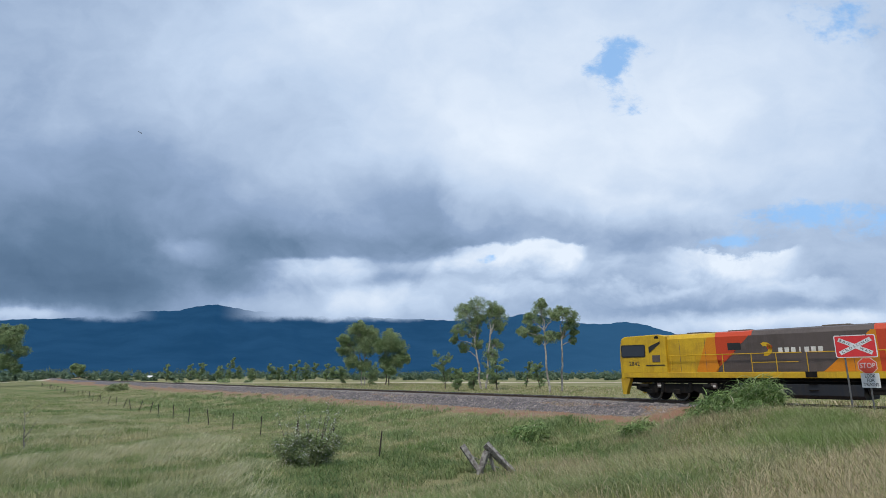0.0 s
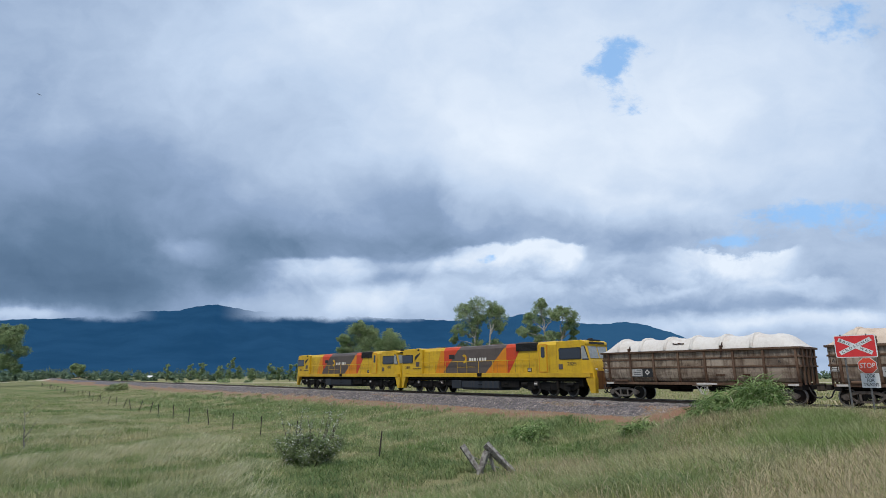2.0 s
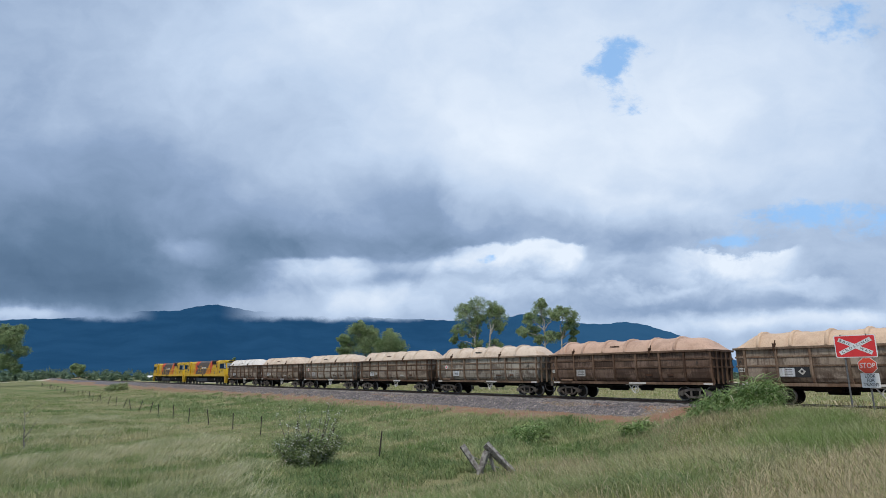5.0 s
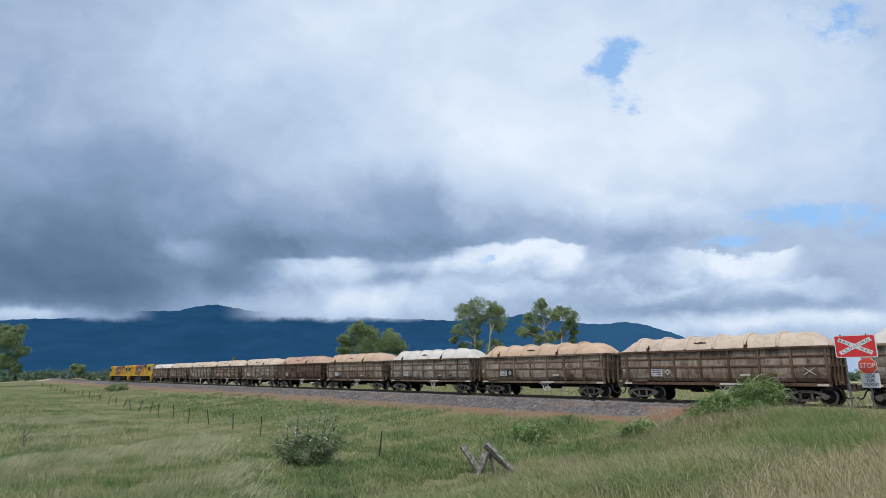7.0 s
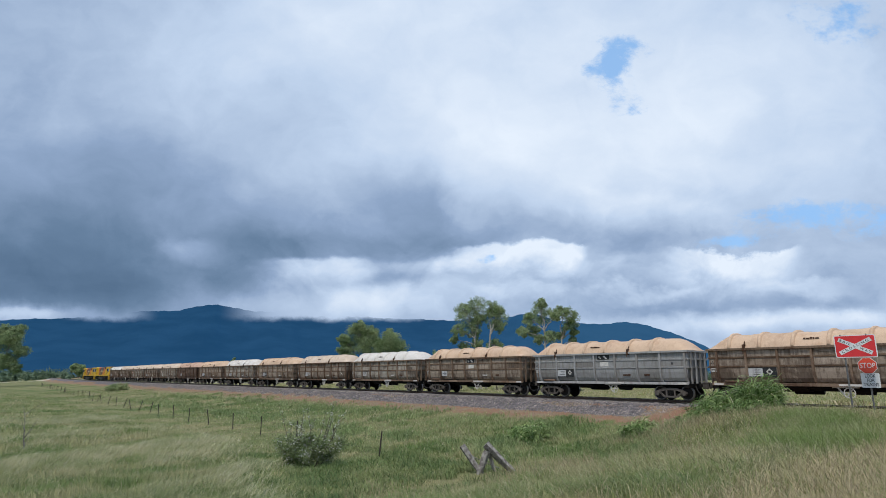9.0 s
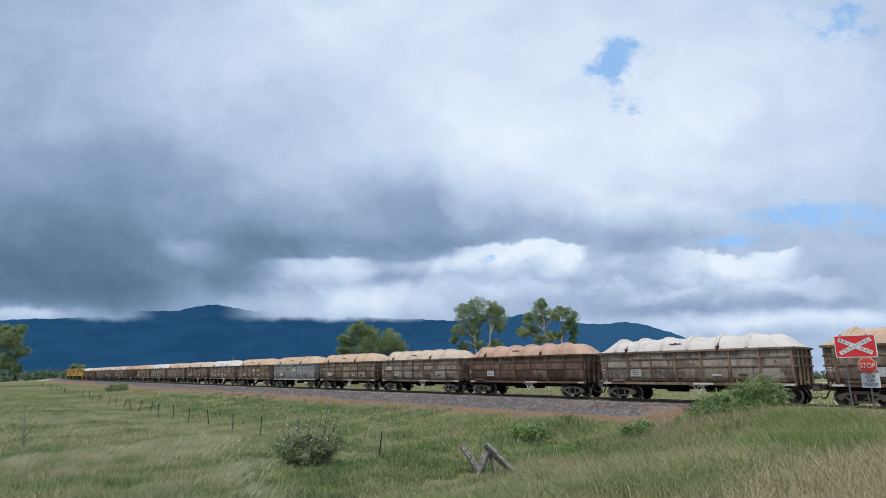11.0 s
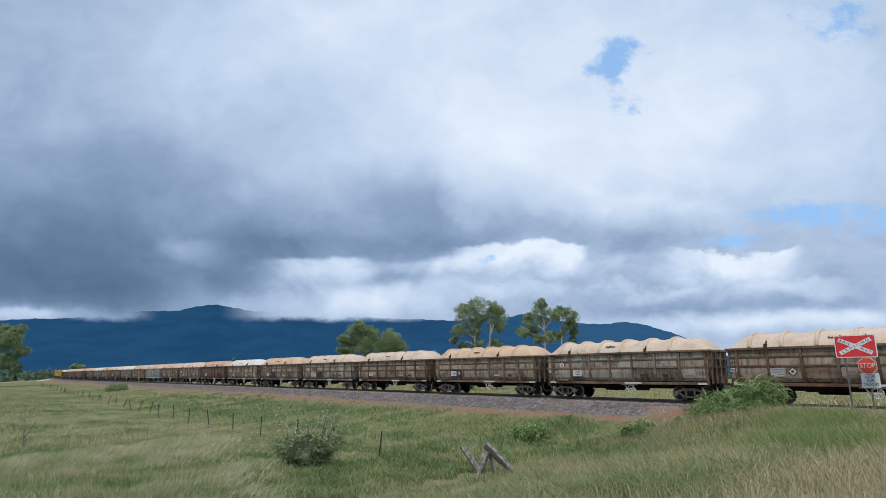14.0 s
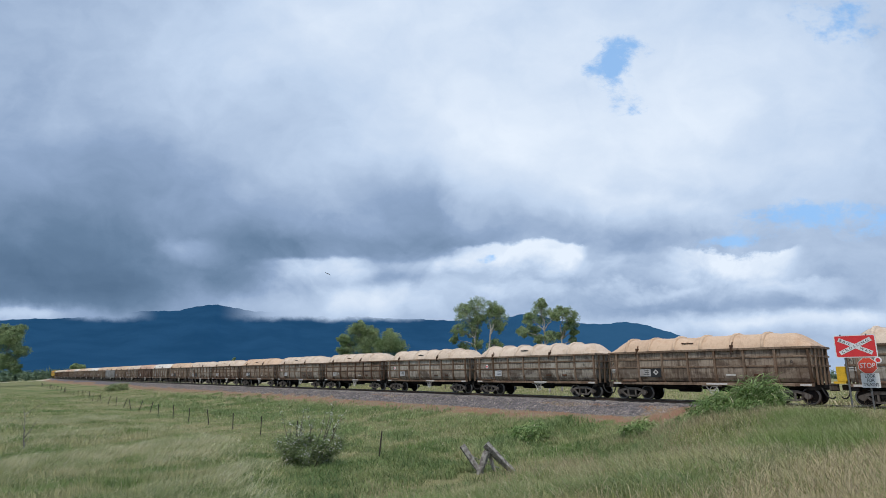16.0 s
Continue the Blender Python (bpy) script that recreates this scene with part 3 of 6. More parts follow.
def fast_mesh(name, verts, tris, mat, label, cat, parent=None):
    me = bpy.data.meshes.new(name)
    me.vertices.add(len(verts))
    me.vertices.foreach_set("co", np.asarray(verts, np.float32).ravel())
    me.loops.add(tris.size)
    me.loops.foreach_set("vertex_index", tris.astype(np.int32).ravel())
    me.polygons.add(len(tris))
    me.polygons.foreach_set("loop_start", np.arange(0, tris.size, 3, dtype=np.int32))
    me.materials.append(mat)
    me.update(calc_edges=True)
    ob = new(name, me)
    if parent is not None:
        ob.parent = parent
        return ob
    return tagged(ob, label, cat, kind="stuff")


def blades(pts, h, w, lean, rng, wind=(-0.18, 0.06), kink=0.6):
    """Bent grass blades: a tapered strip of three triangles each, leaning a little with the wind."""
    n = len(pts)
    a = rng.random(n) * 6.283
    side = np.stack([np.cos(a), np.sin(a), np.zeros(n)], -1) * w[:, None]
    l = rng.normal(0, 1, (n, 2)) * lean + np.array(wind)
    mid = pts + np.stack([l[:, 0] * h * 0.28, l[:, 1] * h * 0.28, h * 0.55], -1)
    tip = pts + np.stack([l[:, 0] * h * (0.6 + kink * 0.5), l[:, 1] * h * (0.6 + kink * 0.5), h * (1 - 0.25 * np.minimum(np.hypot(l[:, 0], l[:, 1]), 1.2))], -1)
    v = np.stack([pts - side, pts + side, mid + side * 0.75, mid - side * 0.75, tip], 1)
    f = np.array([(0, 1, 2), (0, 2, 3), (3, 2, 4)])
    return v.reshape(-1, 3), (f[None] + 5 * np.arange(n)[:, None, None]).reshape(-1, 3)


def clumps(rng, n, spread):
    """Points gathered in tufts."""
    c = rng.random((n // 14 + 1, 2))
    k = rng.integers(0, len(c), n)
    return c[k], rng.normal(0, spread, (n, 2))


def drift_edge(x, y, q):
    """How far across the long pale grass reaches before the low green mat along the fence."""
    return np.minimum(10.8, 6.6 + 0.32 * (q - 16)) + 0.9 * wav(x, y, 3.0, 0.2) + 0.8 * wav(x, y, 0.9, 1.2) + 0.5 * wav(x, y, 0.37, 2.2)


def paddock_grass():
    rng = np.random.default_rng(11)
    # tufts over the open paddock, thinning out with distance
    n = 380000
    c, j = clumps(rng, n, 0.16)
    ang = np.radians(-41 + 82 * c[:, 0])
    r = 8.5 * (150 / 8.5) ** (c[:, 1] ** 0.85)
    x, y = r * np.sin(ang) + j[:, 0] * (0.6 + r / 30), r * np.cos(ang) + j[:, 1] * (0.6 + r / 30)
    q, p = x * U.x + y * U.y, x * N.x + y * N.y
    patch = wav(x, y, 3.0, 0.7) + 0.7 * wav(x, y, 9.0, 2.0)
    keep = (p < 28.7 + 1.1 * wav(q, p, 4.5, 0.4) + 0.8 * wav(q, p, 1.3, 1.4) + 0.9 * rng.normal(0, 1, n) ** 2 - 0.9 - 0.5 * smooth01((30 - q) / 15) + 0.9 * smooth01((q - 42) / 30)) & (q > 3.4 + 0.8 * patch + 1.2 * rng.random(n) + 0.3 * np.clip(p - 15, 0, 12)) & (p > -30)
    keep &= ~((p > 26.5) & (rng.random(n) < 0.55))
    x, y, r, patch, q, p = (k[keep] for k in (x, y, r, patch, q, p))
    pts = np.stack([x, y, height(x, y) - 0.03], -1)
    short = np.where((x < -3) & (r < 45) & (p < 12), 1.0, 0.72) * np.where((p > drift_edge(x, y, q)) & (p < 16.5) & (q > 11), 0.5, 1.0)
    h = (0.22 + 0.20 * rng.random(len(x)) + 0.13 * np.clip(patch, -1, 1)) * short * np.where((q < 13) & (p < 20), 1.45, 1.0) * np.where((q < 14) & (p > 20), 0.55, 1.0)
    h = np.clip(h, 0.08, 0.9)
    w = 0.0035 + 0.00028 * r
    v, f = blades(pts, h, w, 0.55, rng)
    fast_mesh("paddock_grass", v, f, M_blade, "windblown green and straw paddock grass", "grass")
    # dry, seeding grass on the road's shoulder
    n = 120000
    c, j = clumps(rng, n, 0.12)
    p = 1 + 25 * c[:, 1] + j[:, 1]
    q = 1.2 + 0.22 * np.clip(p - 15, 0, 12) + 9.0 * c[:, 0] ** 1.5 + j[:, 0]
    x, y = q * U.x + p * N.x, q * U.y + p * N.y
    pts = np.stack([x, y, height(x, y) - 0.02], -1)
    h = np.clip(0.05 + 0.42 * rng.random(n) * np.clip((q - 1.0) / 4.0, 0.22, 1), 0.04, 0.8)
    v, f = blades(pts, h, np.full(n, 0.004) + 0.0001 * p, 0.6, rng)
    fast_mesh("shoulder_grass", v, f, M_dry, "dry seeding straw grass on the road shoulder", "grass")
    # long pale seeding grass in drifts on the open side of the fence
    n = 190000
    c, j = clumps(rng, n, 0.22)
    ang, r = np.radians(-40 + 44 * c[:, 0]), 13 + 47 * c[:, 1] ** 1.25
    x, y = r * np.sin(ang) + j[:, 0], r * np.cos(ang) + j[:, 1]
    drift = wav(x, y * 0.55, 2.4, 5.0) + wav(x * 0.8, y * 0.5, 5.0, 1.0)
    keep = (x * N.x + y * N.y < drift_edge(x, y, x * U.x + y * U.y) + rng.normal(0, 0.8, n)) & (drift + 0.25 * rng.normal(0, 1, n) > -0.12)
    x, y, r, drift = x[keep], y[keep], r[keep], drift[keep]
    pts = np.stack([x, y, height(x, y) - 0.02], -1)
    v, f = blades(pts, rng.uniform(0.35, 0.6, len(x)) * np.clip(0.75 + 0.3 * drift, 0.6, 1.15), 0.003 + 0.00022 * r, 0.22, rng, wind=(0.62, 0.1), kink=0.9)
    fast_mesh("seeding_grass", v, f, M_pale, "long pale seeding grass bent by the wind", "grass")
    # fallen straw at the edge of the road
    n = 8000
    q, p = 1.6 + 2.2 * rng.random(n), 6.5 + 12 * rng.random(n)
    x, y = q * U.x + p * N.x, q * U.y + p * N.y
    pts = np.stack([x, y, height(x, y) + 0.02 + 0.1 * rng.random(n)], -1)
    v, f = blades(pts, 0.10 + 0.34 * rng.random(n) ** 2, np.full(n, 0.0030), 1.3, rng)
    fast_mesh("fallen_straw", v, f, M_straw, "bleached fallen straw at the road's edge", "straw")
    # fine fresh grass beside the track to the crossing
    n = 26000
    c, j = clumps(rng, n, 0.3)
    p = 13.5 + 9.0 * c[:, 1] + j[:, 1]
    q = 3.9 + 0.3 * np.clip(p - 15, 0, 12) + 2.4 * c[:, 0] ** 1.3 + j[:, 0]
    x, y = q * U.x + p * N.x, q * U.y + p * N.y
    pts = np.stack([x, y, height(x, y) - 0.02], -1)
    v, f = blades(pts, 0.22 + 0.36 * rng.random(n), np.full(n, 0.005), 0.35, rng, wind=(-0.3, 0.0))
    fast_mesh("fresh_grass", v, f, M_fresh, "fine fresh green grass beside the crossing", "grass")
    # green weeds along the foot of the formation
    n = 70000
    c, j = clumps(rng, n, 0.22)
    q = 11 + 80 * c[:, 0] ** 1.5 + j[:, 0]
    p = 18.0 + 10.7 * c[:, 1] ** 0.8 + j[:, 1]
    x, y = q * U.x + p * N.x, q * U.y + p * N.y
    keep = wav(x, y, 1.6, 0.3) + 0.8 * wav(x, y, 4.0, 1.3) + 0.3 * rng.normal(0, 1, n) > 0.2
    x, y, q = x[keep], y[keep], q[keep]
    pts = np.stack([x, y, height(x, y) - 0.02], -1)
    h = np.clip(0.22 + 0.22 * wav(x, y, 2.2, 4.0) + 0.25 * rng.random(len(x)), 0.1, 0.75)
    v, f = blades(pts, h, 0.006 + 0.010 * rng.random(len(x)) + 0.00015 * q, 0.7, rng)
    fast_mesh("weed_growth", v, f, M_weed, "rank green weeds at the foot of the embankment", "weeds")
    # low leafy plants scattered through the near paddock and down the ramp
    n = 120000
    c, j = clumps(rng, n, 0.20)
    ang, r = np.radians(-38 + 76 * c[:, 0]), 9 + 26 * c[:, 1] ** 1.2
    x, y = r * np.sin(ang) + j[:, 0], r * np.cos(ang) + j[:, 1]
    q, p = x * U.x + y * U.y, x * N.x + y * N.y
    keep = (wav(x, y, 1.9, 2.3) + 0.8 * wav(x, y, 5.0, 0.3) + 0.75 * ((p > drift_edge(x, y, q) + rng.normal(0, 0.8, n)) & (p < 16.5)) > 0.25) & (q > 4.2) & (p < 27)
    x, y = x[keep], y[keep]
    pts = np.stack([x, y, height(x, y) - 0.02], -1)
    v, f = blades(pts, 0.10 + 0.26 * rng.random(len(x)), 0.008 + 0.010 * rng.random(len(x)), 0.9, rng)
    fast_mesh("leafy_weeds", v, f, M_mat, "low leafy green plants among the grass", "weeds")
    # reddish seed heads over the ramp
    n = 12000
    c, j = clumps(rng, n, 0.25)
    q, p = 6.0 + 9.5 * c[:, 0] + j[:, 0], 9 + 16 * c[:, 1] + j[:, 1]
    x, y = q * U.x + p * N.x, q * U.y + p * N.y
    keep = wav(x, y, 2.0, 1.1) > -0.15
    x, y = x[keep], y[keep]
    pts = np.stack([x, y, height(x, y) - 0.02], -1)
    v, f = blades(pts, rng.uniform(0.4, 0.68, len(x)), np.full(len(x), 0.0042), 0.35, rng)
    fast_mesh("seed_heads", v, f, M_seed, "reddish-brown seeding grass on the ramp", "grass")
    # far side of the track, thin and dry
    n = 130000
    c, j = clumps(rng, n, 0.5)
    q, p = -20 + 240 * c[:, 0] + j[:, 0], 37.5 + 120 * c[:, 1] ** 1.4 + j[:, 1]
    x, y = q * U.x + p * N.x, q * U.y + p * N.y
    pts = np.stack([x, y, height(x, y) - 0.02], -1)
    v, f = blades(pts, 0.25 + 0.35 * rng.random(n), np.full(n, 0.035), 0.4, rng)
    fast_mesh("far_side_grass", v, f, M_dry, "thin pale grass beyond the track", "grass")


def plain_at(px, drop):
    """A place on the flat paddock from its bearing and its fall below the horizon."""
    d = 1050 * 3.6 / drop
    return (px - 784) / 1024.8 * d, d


def arching(rng, base, d, length, width, droop, seg=4):
    """Ribbons that leave base along d and arch over under their weight."""
    n = len(base)
    side = np.cross(d, np.array([0, 0, 1.0]) + rng.normal(0, 0.35, (n, 3)))
    side /= np.linalg.norm(side, axis=1)[:, None] + 1e-9
    rows, pos, dv = [], base.copy(), d.copy()
    for k in range(seg + 1):
        f = k / seg
        w = width * (0.55 + 1.4 * f - 1.9 * f * f)
        rows += [pos - side * w[:, None], pos + side * w[:, None]]
        dv = dv + np.array([0, 0, -1.0]) * (droop / seg)[:, None]
        dv /= np.linalg.norm(dv, axis=1)[:, None]
        pos = pos + dv * (length / seg)[:, None]
    v = np.stack(rows, 1)
    f = []
    for k in range(seg):
        a = 2 * k
        f += [(a, a + 1, a + 3), (a, a + 3, a + 2)]
    return v.reshape(-1, 3), (np.array(f)[None] + (2 * seg + 2) * np.arange(n)[:, None, None]).reshape(-1, 3)


def weed_patch(name, q, p, rad, hgt, n, mat, label, cat, w=0.02, seed=1, lean=0.35):
    """One clump of leafy stems on the ground: leaves leave each stem at many heights and arch over with the wind."""
    rng = np.random.default_rng(seed)
    stems = max(n // 9, 6)
    a, r = rng.random(stems) * 6.283, rad * np.sqrt(rng.random(stems))
    r = r * (0.75 + 0.35 * np.sin(a * 3 + seed) * np.cos(a * 2))
    c = at(q, p)
    x, y = r * np.cos(a), r * np.sin(a)
    z = height(x + c.x, y + c.y) - float(height(c.x, c.y)) - 0.03
    h = hgt * (1.05 - 0.45 * (r / rad) ** 2) * rng.uniform(0.55, 1.05, stems)
    tilt = np.stack([np.cos(a) * 0.25 - 0.22, np.sin(a) * 0.25, np.ones(stems)], -1) + rng.normal(0, 0.14, (stems, 3))
    tilt /= np.linalg.norm(tilt, axis=1)[:, None]
    k = rng.integers(0, stems, n)
    f = rng.random(n) ** 0.8
    foot = np.stack([x, y, z], -1)[k] + tilt[k] * (h[k] * f * 0.92)[:, None]
    b = rng.random(n) * 6.283
    d = np.stack([np.cos(b) - 0.35, np.sin(b), rng.uniform(0.5, 1.5, n)], -1) * np.array([lean + 0.35, lean + 0.35, 1.0])
    d /= np.linalg.norm(d, axis=1)[:, None]
    ln = np.clip(hgt * rng.uniform(0.28, 0.60, n), 0.15, 0.85)
    v1, f1 = arching(rng, foot, d, ln, np.full(n, w) * rng.uniform(0.5, 1.1, n), rng.uniform(0.9, 2.6, n))
    v2, f2 = arching(rng, np.stack([x, y, z], -1), tilt, h, np.full(stems, 0.007), np.full(stems, 0.25))
    ob = fast_mesh(name, np.concatenate([v1, v2]), np.concatenate([f1, f2 + len(v1)]), mat, label, cat)
    ob["kind"] = ""
    del ob["kind"]
    ob.matrix_world = pose(c.x, c.y, float(height(c.x, c.y)))
    return ob


# ---- trees, bushes, fence ----
def tube(vs, fs, pts, r0, r1, seg=6):
    """A tapered bent tube through pts, added to the lists."""
    n0 = len(vs)
    for i, p in enumerate(pts):
        d = (pts[min(i + 1, len(pts) - 1)] - pts[max(i - 1, 0)]).normalized()
        a = d.cross(Vector((0.3, 1, 0.1))).normalized()
        b = d.cross(a)
        r = r0 + (r1 - r0) * i / (len(pts) - 1)
        for k in range(seg):
            t = 6.283 * k / seg
            vs.append(tuple(p + (a * math.cos(t) + b * math.sin(t)) * r))
    for i in range(len(pts) - 1):
        for k in range(seg):
            fs.append((n0 + i * seg + k, n0 + i * seg + (k + 1) % seg, n0 + (i + 1) * seg + (k + 1) % seg, n0 + (i + 1) * seg + k))


def wander(rng, p, d, length, steps, bendy, up=0.0):
    pts = [p.copy()]
    for _ in range(steps):
        d = (d + Vector((rng.uniform(-1, 1), rng.uniform(-1, 1), rng.uniform(-0.6, 0.6))) * bendy + Vector((0, 0, up))).normalized()
        p = p + d * (length / steps)
        pts.append(p.copy())
    return pts, d


def leaves(rng, centres, radii, per, size, droop=0.6, flat=0.65):
    """Hanging leaves, each a narrow folded diamond, scattered in clumps."""
    n = per * len(centres)
    c = np.repeat(np.array(centres), per, 0)
    rad = np.repeat(np.array(radii), per)
    d = rng.normal(0, 1, (n, 3))
    d /= np.linalg.norm(d, axis=1)[:, None]
    pos = c + d * (rad * rng.random(n) ** 0.42)[:, None] * np.array([1, 1, flat])
    ax = rng.normal(0, 1, (n, 3)) * np.array([1, 1, 0.6]) + np.array([0, 0, -droop])
    ax /= np.linalg.norm(ax, axis=1)[:, None]
    sd = np.cross(ax, rng.normal(0, 1, (n, 3)))
    sd /= np.linalg.norm(sd, axis=1)[:, None] + 1e-9
    L = size * rng.uniform(0.6, 1.4, n)[:, None]
    v = np.stack([pos, pos + ax * L * 0.5 + sd * L * 0.2, pos + ax * L, pos + ax * L * 0.5 - sd * L * 0.2], 1)
    f = np.array([(0, 1, 2), (0, 2, 3)])
    return v.reshape(-1, 3), (f[None] + 4 * np.arange(n)[:, None, None]).reshape(-1, 3)


def gum_tree(x, y, h, spread, seed, label, name="gum_tree", bare=0.35, stems=1, limbs=9, per=90, leaf=0.5, bark=None, mat=None, lean=0.0, clump=1.0, z=None, group=""):
    """A eucalypt: one or more pale stems, rising limbs, and clumped hanging foliage with gaps."""
    rng, nr = random.Random(seed), np.random.default_rng(seed)
    vs, fs, cs, rs = [], [], [], []
    for s in range(stems):
        off = Vector((rng.uniform(-1, 1), rng.uniform(-1, 1), 0)) * spread * 0.12 * (stems > 1)
        hh = h * (1.0 if s == 0 else rng.uniform(0.7, 0.95))
        dirv = Vector((rng.uniform(-0.12, 0.12) + lean + (s - (stems - 1) / 2) * 0.16 * (stems > 1), rng.uniform(-0.1, 0.1), 1)).normalized()
        pts, d = wander(rng, off - Vector((0, 0, 0.3)), dirv, hh * 0.86, 9, 0.10, 0.06)
        r0 = 0.011 * h + 0.05
        tube(vs, fs, pts, r0, r0 * 0.25, 8)
        for i in range(limbs):
            f = bare + (1 - bare) * (i + rng.random()) / limbs
            k = min(int(f * 9), 8)
            p = pts[k].lerp(pts[k + 1], f * 9 - k)
            a = rng.random() * 6.283
            out = Vector((math.cos(a), math.sin(a), rng.uniform(0.35, 1.0))).normalized()
            ln = spread * rng.uniform(0.30, 0.58) * (1.15 - 0.55 * abs(f - 0.55))
            lp, ld = wander(rng, p, out, ln, 5, 0.22, 0.05)
            tube(vs, fs, lp, r0 * 0.32 * (1.2 - f * 0.7), r0 * 0.06, 5)
            for t in (2, 3, 4, 5):
                q = lp[t]
                sp, _ = wander(rng, q, Vector((rng.uniform(-1, 1), rng.uniform(-1, 1), rng.uniform(-0.2, 0.9))).normalized(), ln * 0.4, 3, 0.3)
                tube(vs, fs, sp, r0 * 0.09, r0 * 0.03, 4)
                for e in (sp[-1], (q + sp[-1]) / 2):
                    cs.append(tuple(e)), rs.append(clump * spread * rng.uniform(0.05, 0.115))
        cs.append(tuple(pts[-1])), rs.append(clump * spread * 0.13)
    base = new(name)
    tagged(base, label, "tree", group)
    mesh_ob("trunk", vs, fs, bark or M_bark, base, smooth=True)
    v, f = leaves(nr, cs, rs, per, leaf)
    fast_mesh("crown", v, f, mat or M_leafA, "", "", base)
    base.matrix_world = pose(x, y, float(height(x, y)) if z is None else z)
    return base


def limb(vs, fs, rng, a, b, r0, r1, sag=0.12, steps=6):
    """A crooked branch from a to b."""
    d = b - a
    pts = []
    for i in range(steps + 1):
        f = i / steps
        k = math.sin(f * math.pi) * d.length * sag
        pts.append(a + d * f + Vector((rng.uniform(-0.5, 0.5), rng.uniform(-0.5, 0.5), 0.45 * (0.8 - f))) * k)
    tube(vs, fs, pts, r0, r1, 6)
    return pts


def crowned_gum(x, y, h, stems, seed, label, name="gum_tree", leaf=0.30, dense=1.0, bark=None, mat=None):
    """A tall eucalypt. Each stem: where it forks, as parts of the tree's height, and the lobes of crown
    that its limbs carry (offset across, height, radius); every lobe is many small hanging sprays with gaps."""
    rng, nr = random.Random(seed), np.random.default_rng(seed)
    vs, fs, cs, rs = [], [], [], []
    for foot, (fx, fz), lobes in stems:
        r0 = 0.010 * h + 0.05
        base = Vector((foot * h, rng.uniform(-0.03, 0.03) * h, -0.3))
        fork = Vector((fx * h, rng.uniform(-0.04, 0.04) * h, fz * h))
        tr = limb(vs, fs, rng, base, fork, r0, r0 * 0.62, 0.05, 8)
        for lx, lz, lr in lobes:
            c = Vector((lx * h, rng.uniform(-0.09, 0.09) * h, lz * h))
            start = tr[-1] if lz > fz + 0.06 else tr[max(3, min(7, int(8 * lz / fz) - 1))]
            br = limb(vs, fs, rng, start, c, r0 * 0.46, r0 * 0.14, 0.14)
            rad = lr * h
            for k in range(int(18 * dense + 40 * lr / 0.15)):
                v = Vector((rng.gauss(0, 1), rng.gauss(0, 1), rng.gauss(0, 1))).normalized() * rad * rng.uniform(0.45, 1.05)
                v.z *= 0.85
                e = c + v
                tw = limb(vs, fs, rng, br[-1 - k % 3], e, r0 * 0.10, r0 * 0.03, 0.16, 3)
                cs.append(tuple(e - Vector((0, 0, rad * 0.10)))), rs.append(rad * rng.uniform(0.22, 0.44))
    tree = tagged(new(name), label, "tree")
    mesh_ob("trunk", vs, fs, bark or M_bark, tree, smooth=True)
    v, f = leaves(nr, cs, rs, int(92 * dense), leaf, 0.9, 0.9)
    fast_mesh("crown", v, f, mat or M_leafA, "", "", tree)
    tree.matrix_world = pose(x, y, float(height(x, y)))
    return tree


